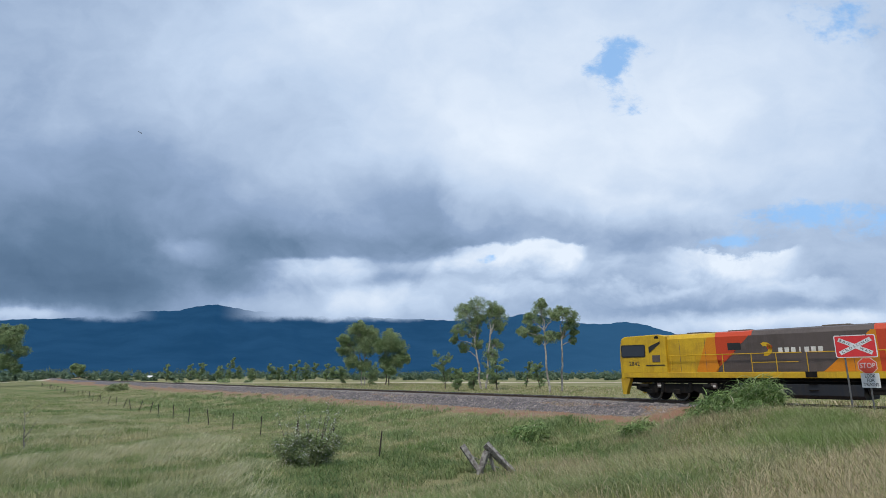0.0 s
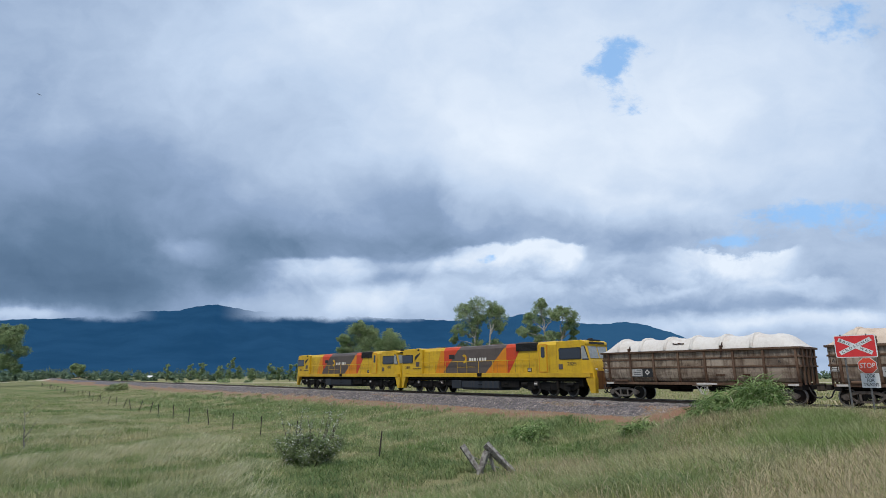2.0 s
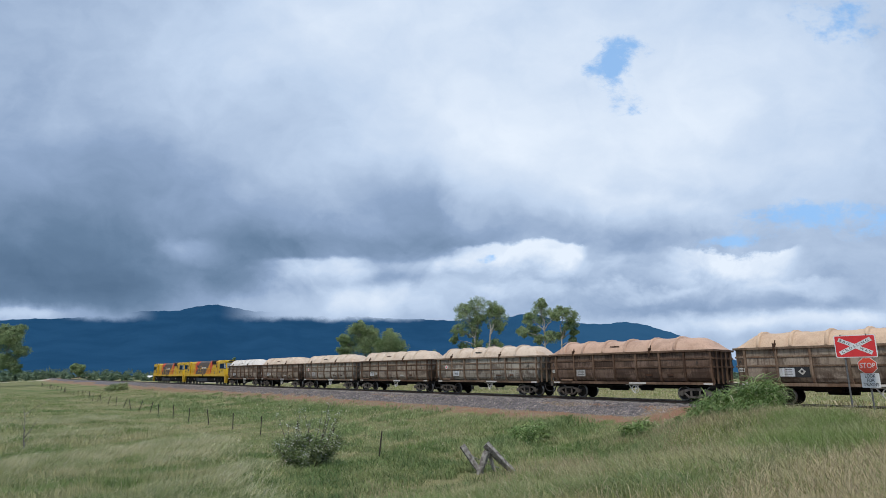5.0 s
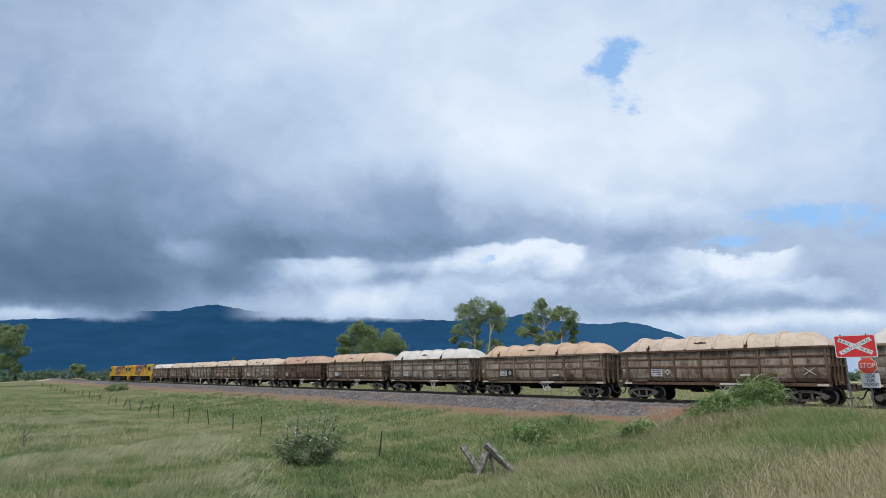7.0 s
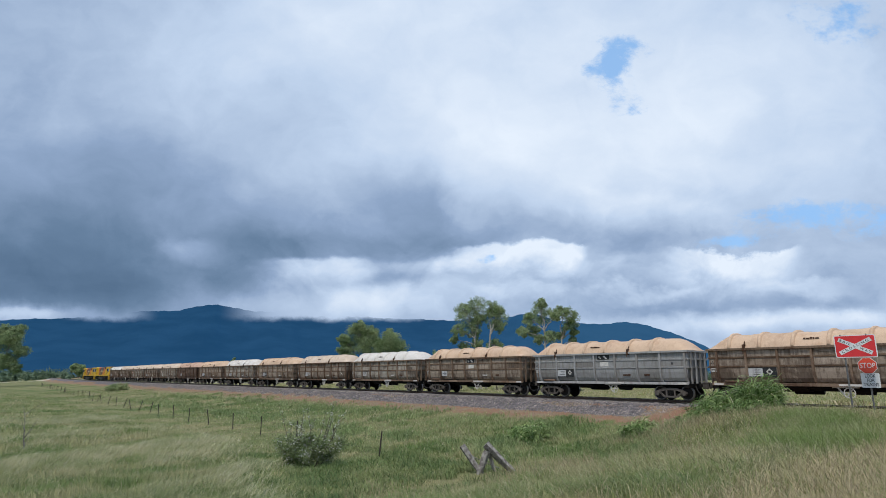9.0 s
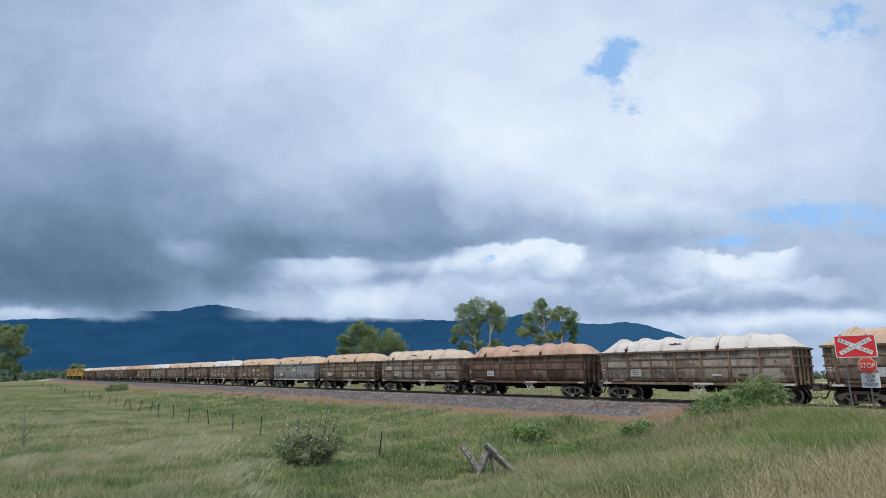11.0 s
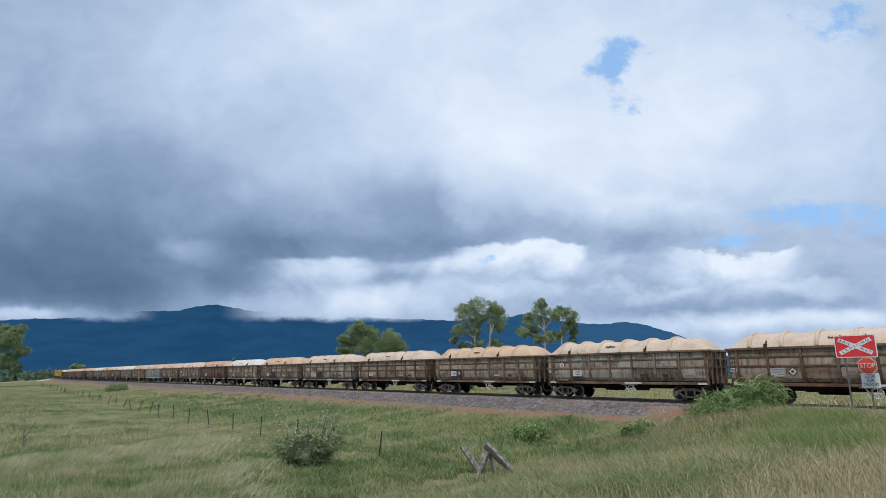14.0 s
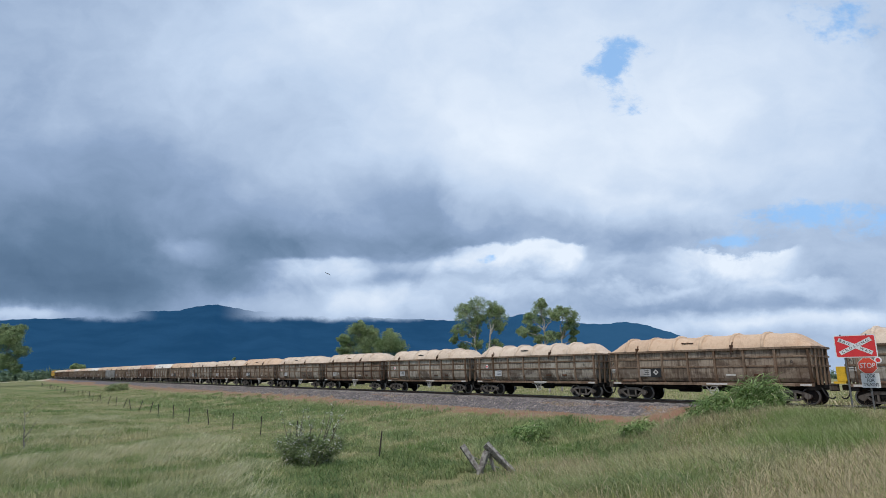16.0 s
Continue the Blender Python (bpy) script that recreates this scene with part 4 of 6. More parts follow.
def trees():
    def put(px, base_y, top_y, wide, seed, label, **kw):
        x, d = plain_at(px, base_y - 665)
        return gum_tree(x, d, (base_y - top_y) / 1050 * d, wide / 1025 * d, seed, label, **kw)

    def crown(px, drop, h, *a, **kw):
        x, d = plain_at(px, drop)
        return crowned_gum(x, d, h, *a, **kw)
    crown(641, 18, 22.0, [(0.0, (-0.03, 0.36), [(-0.09, 0.86, 0.19), (-0.28, 0.62, 0.15), (-0.17, 0.40, 0.13), (-0.08, 0.98, 0.10), (-0.30, 0.76, 0.11)]),
                          (0.05, (0.03, 0.40), [(0.03, 0.68, 0.19), (0.15, 0.80, 0.16), (0.02, 0.34, 0.12), (0.08, 0.90, 0.12)])],
          3, "broad dense eucalypt on dry grass", leaf=0.40, dense=1.15)
    crown(685, 18, 19.6, [(-0.02, (0.0, 0.36), [(0.06, 0.86, 0.19), (-0.08, 0.72, 0.18), (0.0, 0.45, 0.17), (0.02, 0.98, 0.09)]),
                          (0.03, (0.06, 0.38), [(0.20, 0.70, 0.18), (0.24, 0.47, 0.16), (0.36, 0.52, 0.07), (0.05, 0.30, 0.12)])],
          4, "rounded dense eucalypt beside a broader one", leaf=0.40, dense=1.15, bark=M_bark2)
    crown(854, 25, 23.6, [(-0.02, (-0.08, 0.56), [(-0.15, 0.81, 0.15), (-0.04, 0.93, 0.12), (-0.27, 0.66, 0.08), (-0.20, 0.47, 0.07), (-0.10, 0.66, 0.09), (-0.21, 0.90, 0.09), (-0.32, 0.56, 0.05), (-0.02, 0.78, 0.08), (-0.05, 0.52, 0.07)]),
                          (0.03, (0.09, 0.60), [(0.16, 0.80, 0.13), (0.12, 0.91, 0.11), (0.20, 0.72, 0.09), (0.15, 0.50, 0.09), (0.10, 0.38, 0.09), (0.21, 0.88, 0.07)])],
          5, "tall twin-stemmed eucalypt with pale trunk and open drooping crown", leaf=0.27, dense=0.95)
    crown(972, 30, 19.9, [(0.0, (-0.04, 0.66), [(-0.05, 0.88, 0.13), (-0.20, 0.80, 0.09), (-0.29, 0.66, 0.07), (-0.15, 0.68, 0.08), (0.03, 0.60, 0.08), (-0.06, 0.98, 0.07), (0.07, 0.84, 0.08), (-0.10, 0.58, 0.06)])],
          7, "slender eucalypt with bare white trunk and sparse crown", leaf=0.25, dense=0.9)
    crown(993, 29, 19.4, [(0.0, (0.03, 0.60), [(0.12, 0.89, 0.10), (0.13, 0.78, 0.10), (0.03, 0.66, 0.06), (0.17, 0.60, 0.05), (0.03, 0.93, 0.08), (0.17, 0.70, 0.06)])],
          18, "thin eucalypt with high sparse crown", leaf=0.25, dense=0.9)
    for px, b, t, w, s in ((788, 689, 624, 36, 21), (812, 694, 654, 26, 22), (838, 692, 655, 22, 23), (880, 691, 628, 38, 24), (930, 686, 632, 16, 25), (956, 690, 638, 26, 26), (655, 686, 650, 28, 27), (606, 682, 650, 24, 28)):
        put(px, b, t, w, s, "young bushy eucalypt under taller ones", name="sapling", bare=0.14, limbs=13, per=80, leaf=0.26, bark=M_bark2, clump=1.15, group="saplings beyond the track")
    # the shady tree at the edge of the paddock
    crown(-10, 19.5, 20.5, [(0.0, (0.06, 0.30), [(0.25, 0.80, 0.18), (0.36, 0.58, 0.12), (0.20, 0.42, 0.15), (0.32, 0.30, 0.09), (0.26, 0.93, 0.10)]),
                            (-0.06, (-0.10, 0.34), [(-0.04, 0.74, 0.24), (-0.15, 0.45, 0.22), (-0.20, 0.90, 0.20), (-0.42, 0.62, 0.22), (0.06, 0.92, 0.12)])],
          31, "spreading green tree with low pale limbs", name="spreading_tree", leaf=0.36, dense=1.3)
    # row of young trees along the far road
    rng = random.Random(9)
    for px, t in ((295, 644), (335, 648), (350, 643), (384, 650), (406, 634), (425, 648), (446, 655), (478, 648), (495, 652), (512, 644), (524, 640), (540, 646), (556, 644), (578, 642), (588, 650)):
        put(px + rng.uniform(-2, 2), 675 + rng.uniform(-0.5, 1.5), t - 2, 15 + rng.uniform(-3, 5), int(px), "young eucalypt in a loose row", name="young_tree", bare=0.08, limbs=10, per=75, leaf=0.5, bark=M_bark2, clump=1.15, group="row of young trees")
    for px, w in ((318, 14), (398, 20), (440, 12)):
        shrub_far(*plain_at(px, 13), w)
    put(136, 671.5, 649, 24, 77, "dark rounded tree by the railway", name="round_tree", bare=0.15, limbs=10, per=90, leaf=1.6, bark=M_bark2, clump=1.6)


def shrub_far(x, d, wide):
    base = new("shrub")
    tagged(base, "low rounded shrub in dry grass", "shrub", "far shrubs")
    nr = np.random.default_rng(int(wide * 7))
    w = wide / 1025 * d
    cs = [(nr.uniform(-w, w) * 0.4, nr.uniform(-w, w) * 0.3, w * 0.18) for _ in range(16)]
    v, f = leaves(nr, cs, [w * 0.24] * 16, 70, 0.9)
    v[:, 2] = np.maximum(v[:, 2], -0.1)
    fast_mesh("crown", v, f, M_leafA, "", "", base)
    vs, fs = [], []
    tube(vs, fs, [Vector((0, 0, -0.3)), Vector((0, 0, w * 0.15)), Vector((0.1, 0, w * 0.3))], 0.12, 0.05)
    mesh_ob("stem", vs, fs, M_bark2, base)
    base.matrix_world = pose(x, d, float(height(x, d)))


def far_woods():
    """The belt of scrub and trees along the foot of the range."""
    nr = np.random.default_rng(3)
    cs, rs = [], []
    for band, (r0, r1, n, hh) in enumerate(((640, 900, 520, 6.0), (950, 1500, 620, 11.0), (420, 620, 120, 3.5))):
        for _ in range(n):
            a = math.radians(nr.uniform(-42, 42))
            r = nr.uniform(r0, r1)
            h = hh * nr.uniform(0.5, 1.35)
            x, y = r * math.sin(a), r * math.cos(a)
            for k in range(3):
                cs.append((x + nr.normal(0, h * 0.35), y + nr.normal(0, h * 0.3), h * (0.25 + 0.27 * k)))
                rs.append(h * nr.uniform(0.22, 0.42))
    v, f = leaves(nr, cs, rs, 34, 2.4, 0.3, 0.9)
    v[:, 2] = np.maximum(v[:, 2], -0.2)
    fast_mesh("far_woods", v, f, M_leafB, "belt of distant scrub and trees", "woodland")


def far_road():
    vs, fs = [], []
    xs = np.linspace(-230, 700, 90)
    for i, x in enumerate(xs):
        k = float(smooth01((x + 230) / 220))
        y0 = 292 + 5 * math.sin(x / 60)
        for y in (y0 - 3 - 9 * k, y0 + 3 + 5 * k):
            vs.append((x, y, float(height(x, y)) + 0.12))
    for i in range(len(xs) - 1):
        fs.append((2 * i, 2 * i + 2, 2 * i + 3, 2 * i + 1))
    tagged(mesh_ob("road", vs, fs, M_dirt), "pale dirt road across the plain", "road", kind="structure")
    # a low white shed far off
    shed = new("shed")
    tagged(shed, "small white farm shed among distant trees", "shed")
    part("wall", box(-4, 4, -2.5, 2.5, 0, 2.4), M_signw, shed)
    part("roof", extrude([(-2.8, 2.4), (2.8, 2.4), (0, 3.6)], "x", -4.2, 4.2), M_signw, shed)
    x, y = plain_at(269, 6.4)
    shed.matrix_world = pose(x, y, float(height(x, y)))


def bush():
    """The silvery bush in front of the fence."""
    nr, rng = np.random.default_rng(8), random.Random(8)
    base = new("bush")
    tagged(base, "windblown bush with silvery upper leaves beside the fence", "bush")
    vs, fs, cs, rs = [], [], [], []
    for i in range(30):
        a = rng.random() * 6.283
        tall = rng.random() < 0.45
        d = Vector((math.cos(a) * (0.42 if tall else 0.9), math.sin(a) * (0.42 if tall else 0.9), 1.2 if tall else 1.0)).normalized()
        pts, _ = wander(rng, Vector((math.cos(a), math.sin(a), 0)) * rng.uniform(0, 0.6) - Vector((0, 0, 0.05)), d, rng.uniform(1.7, 2.6) if tall else rng.uniform(0.9, 1.5), 6, 0.16, 0.02)
        vs, fs = [], []
        tube(vs, fs, pts, 0.025, 0.006, 5)
        mesh_ob("stem", vs, fs, M_bark2, base)
        for p in pts[1:]:
            cs.append(tuple(p)), rs.append(0.28 if not tall else 0.15)
    lowc = [(c, r) for c, r in zip(cs, rs) if c[2] < 1.15]
    high = [(c, r) for c, r in zip(cs, rs) if c[2] >= 1.15]
    v, f = leaves(nr, [c for c, r in lowc], [r for c, r in lowc], 120, 0.095, 0.0, 0.9)
    v[:, 2] = np.maximum(v[:, 2], 0.0)
    fast_mesh("lower_foliage", v, f, M_leafC, "", "", base)
    v, f = leaves(nr, [c for c, r in high], [r for c, r in high], 16, 0.09, 0.0, 0.9)
    tagged(fast_mesh("upper_foliage", v, f, M_silver, "", "", base), "silvery windblown leaves")
    c = at(22.3, 11.45)
    base.matrix_world = pose(c.x, c.y, float(height(c.x, c.y)))
    return base


def dead_sapling():
    rng = random.Random(4)
    base = new("dead_sapling")
    tagged(base, "thin leafless grey sapling standing in long grass", "sapling")
    vs, fs = [], []
    pts, _ = wander(rng, Vector((0, 0, -0.1)), Vector((0, 0, 1)), 2.2, 6, 0.08, 0.05)
    tube(vs, fs, pts, 0.03, 0.008)
    mesh_ob("stem", vs, fs, M_timber, base)
    for i in range(7):
        vs, fs = [], []
        a = rng.random() * 6.283
        bp, _ = wander(rng, pts[1 + i % 5], Vector((math.cos(a), math.sin(a), 0.9)).normalized(), rng.uniform(0.8, 1.4), 4, 0.15, 0.05)
        tube(vs, fs, bp, 0.014, 0.004, 5)
        mesh_ob("branch", vs, fs, M_timber, base)
    c = at(35.0, 3.0)
    base.matrix_world = pose(c.x, c.y, float(height(c.x, c.y)))


FENCE_P = 14.6


def picket():
    """A steel star picket with a Y section and a bevelled tip."""
    bm = bmesh.new()
    for k in range(3):
        m = Matrix.Rotation(radians(120 * k), 4, "Z")
        b = bmesh.new()
        box(0, 0.034, -0.005, 0.005, -0.25, 1.18, bm=b)
        b.transform(m)
        me = bpy.data.meshes.new("t")
        b.to_mesh(me)
        b.free()
        bm.from_mesh(me)
        bpy.data.meshes.remove(me)
    return bm


def fence():
    rng = random.Random(6)
    base = tagged(new("fence"), "old wire fence on leaning black steel pickets", "fence", kind="structure")
    first = None
    tops = []
    for i in range(-1, 46):
        q = 25.9 + 4.42 * i - 4.42 + rng.uniform(-0.35, 0.35)
        if q < 20:
            continue
        c = at(q, FENCE_P + 0.04 * max(q - 70, 0) + rng.uniform(-0.12, 0.12) + 0.25 * math.sin(i * 0.7))
        tilt = rng.choice((0, 0, 3, -4, 10, -12, 18, -16))
        if i <= 1:
            tilt = (-11, 6, 3)[i + 1]
        elif i <= 3:
            tilt = 1
        sink, tilt = rng.uniform(0.03, 0.08), tilt + rng.uniform(-1, 1)
        m = pose(c.x, c.y, float(height(c.x, c.y)) - sink) @ pose(0, 0, 0, rng.uniform(-3, 3), tilt, 0) @ pose(0, 0, 0, 0, 0, rng.uniform(0, 90))
        if first is None:
            first = part("picket", picket(), M_picket, base)
            o = first
        else:
            o = new("picket", first.data)
            o.parent = base
        o.matrix_world = m
        tops.append(m)
    for zz in (0.45, 0.95):
        vs, fs = [], []
        for a, b in zip(tops, tops[1:]):
            p0, p1 = a @ Vector((0, 0, zz)), b @ Vector((0, 0, zz))
            mid = (p0 + p1) / 2 - Vector((0, 0, 0.06))
            tube(vs, fs, [p0, mid, p1], 0.0035, 0.0035, 4)
        mesh_ob("wire", vs, fs, M_wire, base)


def strainer():
    """The collapsed timber corner post of the fence: split logs leaning on one another."""
    base = tagged(new("strainer_post"), "collapsed weathered grey timber fence strainer in the grass", "fence post")
    o = at(16.0, 15.6)
    gz = float(height(o.x, o.y))
    S = 0.0212
    def pt(px, py, dy=0.0):
        return Vector(((px - 850) * S, dy, (833 - py) * S))
    def log(name, a, b, r, sides, k):
        rng = random.Random(k)
        vs, fs = [], []
        pts = [a.lerp(b, t / 5) + Vector((rng.uniform(-1, 1), rng.uniform(-1, 1), rng.uniform(-1, 1))) * r * 0.10 for t in range(6)]
        n0 = len(vs)
        for i, p in enumerate(pts):
            d = (b - a).normalized()
            x = d.cross(Vector((0, 1, 0.2))).normalized()
            y = d.cross(x)
            for s in range(sides):
                t = 6.283 * s / sides
                rr = r * (1 + 0.22 * math.sin(s * 2.3 + k)) * (1.08 - 0.05 * i)
                vs.append(tuple(p + (x * math.cos(t) + y * math.sin(t)) * rr))
        for i in range(5):
            for s in range(sides):
                fs.append((i * sides + s, i * sides + (s + 1) % sides, (i + 1) * sides + (s + 1) % sides, (i + 1) * sides + s))
        fs += [tuple(range(sides))[::-1], tuple(5 * sides + s for s in range(sides))]
        mesh_ob(name, vs, fs, M_timber, base)
    log("log", pt(806, 786, 0.1), pt(840, 834, 0.0), 0.105, 10, 1)
    log("log", pt(850, 794, -0.05), pt(834, 834, -0.1), 0.11, 10, 2)
    log("log", pt(849, 783, 0.15), pt(902, 836, 0.05), 0.125, 10, 3)
    log("stake", pt(853, 795, 0.25), pt(866, 834, 0.25), 0.07, 8, 4)
    log("rail", pt(822, 804, 0.2), pt(872, 824, 0.2), 0.022, 6, 5)
    vs, fs = [], []
    tube(vs, fs, [pt(851, 784, 0.0), pt(846, 790, -0.12), pt(853, 796, 0.05), pt(872, 818, 0.1)], 0.009, 0.009, 5)
    mesh_ob("wire", vs, fs, M_picket, base)
    base.matrix_world = pose(o.x, o.y, gz - 0.04)


def weeds():
    # tall reeds beside the crossing, swaying in the wind
    R = "tall green reed grass clump bending in the wind"
    out = []
    for k, (q, p, rad, h, n) in enumerate(((9.9, 26.8, 0.5, 2.05, 330), (10.3, 27.2, 0.45, 1.8, 260), (9.6, 27.0, 0.4, 1.65, 240), (10.7, 26.4, 0.5, 1.55, 280), (11.2, 26.6, 0.5, 1.25, 260), (11.5, 26.0, 0.5, 1.3, 280),
                                           (12.0, 26.3, 0.45, 1.1, 220), (12.2, 25.7, 0.5, 0.95, 240), (10.9, 25.6, 0.5, 0.9, 240), (10.1, 25.9, 0.5, 0.95, 240), (11.6, 25.0, 0.6, 0.75, 240), (9.5, 26.3, 0.45, 1.0, 200), (10.6, 24.9, 0.6, 0.75, 240), (9.7, 25.3, 0.6, 0.75, 240), (12.6, 25.0, 0.6, 0.6, 220))):
        out.append(tagged(weed_patch("reed_clump", q + 0.45, p, rad * 1.1, h * 0.95, int(n * 2.6), M_lush, R, "reeds", 0.024, 40 + k, 0.6), group="reeds by the crossing"))
    for k, (q, p, rad, h, n) in enumerate(((14.7, 24.0, 0.7, 0.95, 600), (19.9, 22.6, 1.2, 0.85, 1300), (21.6, 24.0, 1.0, 0.5, 500))):
        w = weed_patch("weed_clump", q, p, rad, h, int(n * 1.5), M_lush, "low leafy green weeds near the railway", "weeds", 0.032, 60 + k, 0.7)
        out.append(tagged(w, group="weed clumps"))
    out.append(weed_patch("shrub", 129.6, 24.9, 2.2, 1.7, 1500, M_weed, "small green shrub near the track", "shrub", 0.06, 90, 0.7))
    return out


# ---- level crossing signs ----
def plate(outline, y0, y1):
    return extrude(outline, "y", y0, y1)


def rounded(w, h, r, n=5):
    pts = []
    for cx, cz, a0 in ((w / 2 - r, h / 2 - r, 0), (-w / 2 + r, h / 2 - r, 90), (-w / 2 + r, -h / 2 + r, 180), (w / 2 - r, -h / 2 + r, 270)):
        for k in range(n + 1):
            a = radians(a0 + 90 * k / n)
            pts.append((cx + r * math.cos(a), cz + r * math.sin(a)))
    return pts


def shift(o, x, z):
    return [(a + x, b + z) for a, b in o]


def crossing_signs():
    """Red crossing board with a white crossbuck on its own slim post."""
    base = tagged(new("crossing_sign"), "red crossing board with white lettered crossbuck on a steel post", "road sign")
    part("post", rod((0, 0.05, -0.5), (0, 0.05, 2.2), 0.032, 10), M_galv, base)
    zc, xc = 2.58, 0.40
    board = part("board", plate(shift(rounded(1.38, 0.88, 0.07), xc, zc), 0.0, 0.012), M_signw, base)
    part("red_field", plate(shift(rounded(1.31, 0.81, 0.05), xc, zc), -0.005, 0.0), M_signr, board)
    for s in (1, -1):
        ang = s * 27
        c, sn = math.cos(radians(ang)), math.sin(radians(ang))
        o = [(x * c - z * sn, x * sn + z * c) for x, z in ((-0.60, -0.078), (0.60, -0.078), (0.60, 0.078), (-0.60, 0.078))]
        part("crossbuck_arm", plate(shift(o, xc, zc), -0.010 - 0.003 * (s > 0), -0.005), M_signw, board)
        m = pose(xc, -0.014, zc, 0, -ang, 0)
        for text, x in ((("C R O S S I N G", 0.0),) if s > 0 else (("R A I L", -0.36), ("W A Y", 0.36))):
            words(text, 0.14, M_ink, m @ pose(x, 0, 0), board, width=1.02 if s > 0 else 0.38)
    for x in (-0.45, 0.4):
        part("bracket", box(xc + x - 0.025, xc + x + 0.025, 0.0, 0.05, zc + 0.36, zc + 0.47), M_ink, base)
    c = Vector((16.0, 22.9, 0))
    base.matrix_world = pose(c.x, c.y, float(height(c.x, c.y)), 0, 0, -48)
    stop = tagged(new("stop_sign"), "red octagonal stop sign above a white plate on a steel post", "road sign")
    part("post", rod((0, 0.05, -0.5), (0, 0.05, 2.0), 0.032, 10), M_galv, stop)
    r = 0.31 / math.cos(radians(22.5))
    octo = [(r * math.cos(radians(22.5 + 45 * k)), r * math.sin(radians(22.5 + 45 * k))) for k in range(8)]
    o = part("octagon", plate(shift(octo, 0, 1.86), 0.0, 0.012), M_signw, stop)
    part("red_field", plate([(x * 0.94, z * 0.94 + 1.86) for x, z in octo], -0.005, 0.0), M_stop, o)
    words("STOP", 0.30, M_signw, pose(0, -0.009, 1.855), o, width=0.50)
    pl = part("plate", plate(shift(rounded(0.61, 0.56, 0.03), 0.03, 1.29), 0.0, 0.010), M_signw, stop)
    for k, t in enumerate(("LOOK", "FOR", "TRAINS")):
        words(t, 0.185, M_ink, pose(0.03, -0.004, 1.455 - 0.165 * k), pl, width=(0.33, 0.24, 0.50)[k])
    c = Vector((16.85, 22.9, 0))
    stop.matrix_world = pose(c.x, c.y, float(height(c.x, c.y)), 0, 0, -48)


# ---- the train ----
M_lyel = weathered("loco_yellow", (0.61, 0.385, 0.02), (0.51, 0.305, 0.024), (0.30, 0.175, 0.035), 0.4, 0.45, False, soot=0.25)
M_lora = weathered("loco_orange", (0.63, 0.225, 0.012), (0.55, 0.19, 0.02), (0.45, 0.17, 0.03), 0.3, 0.45, False)
M_lred = weathered("loco_red", (0.54, 0.06, 0.02), (0.46, 0.055, 0.02), (0.35, 0.06, 0.03), 0.3, 0.45, False)
M_lgry = weathered("loco_grey", (0.105, 0.085, 0.078), (0.085, 0.07, 0.062), (0.07, 0.055, 0.048), 0.3, 0.5, False, soot=0.3)
M_lwht = plain("loco_white", (0.72, 0.70, 0.66), 0.5)
M_lroof = weathered("loco_roof", (0.16, 0.13, 0.10), (0.10, 0.085, 0.07), (0.07, 0.06, 0.05), 0.4, 0.8)
M_under = weathered("underframe_black", (0.009, 0.009, 0.009), (0.014, 0.0125, 0.011), (0.022, 0.017, 0.013), 0.4, 0.8, spec=0.15)
M_tank = weathered("tank_blue_black", (0.022, 0.028, 0.038), (0.03, 0.033, 0.038), (0.045, 0.04, 0.035), 0.3, 0.6)
M_glass = bpy.data.materials.new("cab_glass")
M_glass.use_nodes = True
_b = M_glass.node_tree.nodes["Principled BSDF"]
_b.inputs["Base Color"].default_value, _b.inputs["Roughness"].default_value, _b.inputs["Specular IOR Level"].default_value = (0.012, 0.014, 0.018, 1), 0.06, 0.7
# windscreen glass: its pale reflection is painted in as base colour
M_pane = plain("pale_reflection_glass", (0.30, 0.32, 0.32), 0.12)
M_rust = weathered("nose_grime", (0.22, 0.10, 0.035), (0.13, 0.065, 0.03), (0.08, 0.045, 0.028), 0.5, 0.85)
M_lens = plain("lamp_lens", (0.75, 0.75, 0.70), 0.15)
M_bogie = weathered("bogie_steel", (0.125, 0.112, 0.10), (0.075, 0.064, 0.055), (0.05, 0.038, 0.03), 0.45, 0.85, spec=0.2)
M_wheel = weathered("wheel_steel", (0.020, 0.018, 0.017), (0.03, 0.026, 0.023), (0.04, 0.03, 0.024), 0.4, 0.7, spec=0.2)
M_rim = material("wheel_rim", (0.26, 0.25, 0.24), (0.18, 0.17, 0.16), 3, 0.4, 0.7)
M_hose = plain("rubber_hose", (0.02, 0.02, 0.02), 0.7)
M_plac = weathered("placard", (0.48, 0.49, 0.50), (0.36, 0.36, 0.36), (0.25, 0.22, 0.20), 0.3, 0.6)
M_pblk = plain("placard_black", (0.016, 0.016, 0.017), 0.6)
M_white = plain("worn_white", (0.62, 0.60, 0.56), 0.7)
M_clamp = weathered("rusty_clamp", (0.07, 0.036, 0.022), (0.11, 0.05, 0.025), (0.04, 0.024, 0.016), 0.5, 0.9)
M_bag = plain("yellow_box", (0.75, 0.46, 0.02), 0.6)


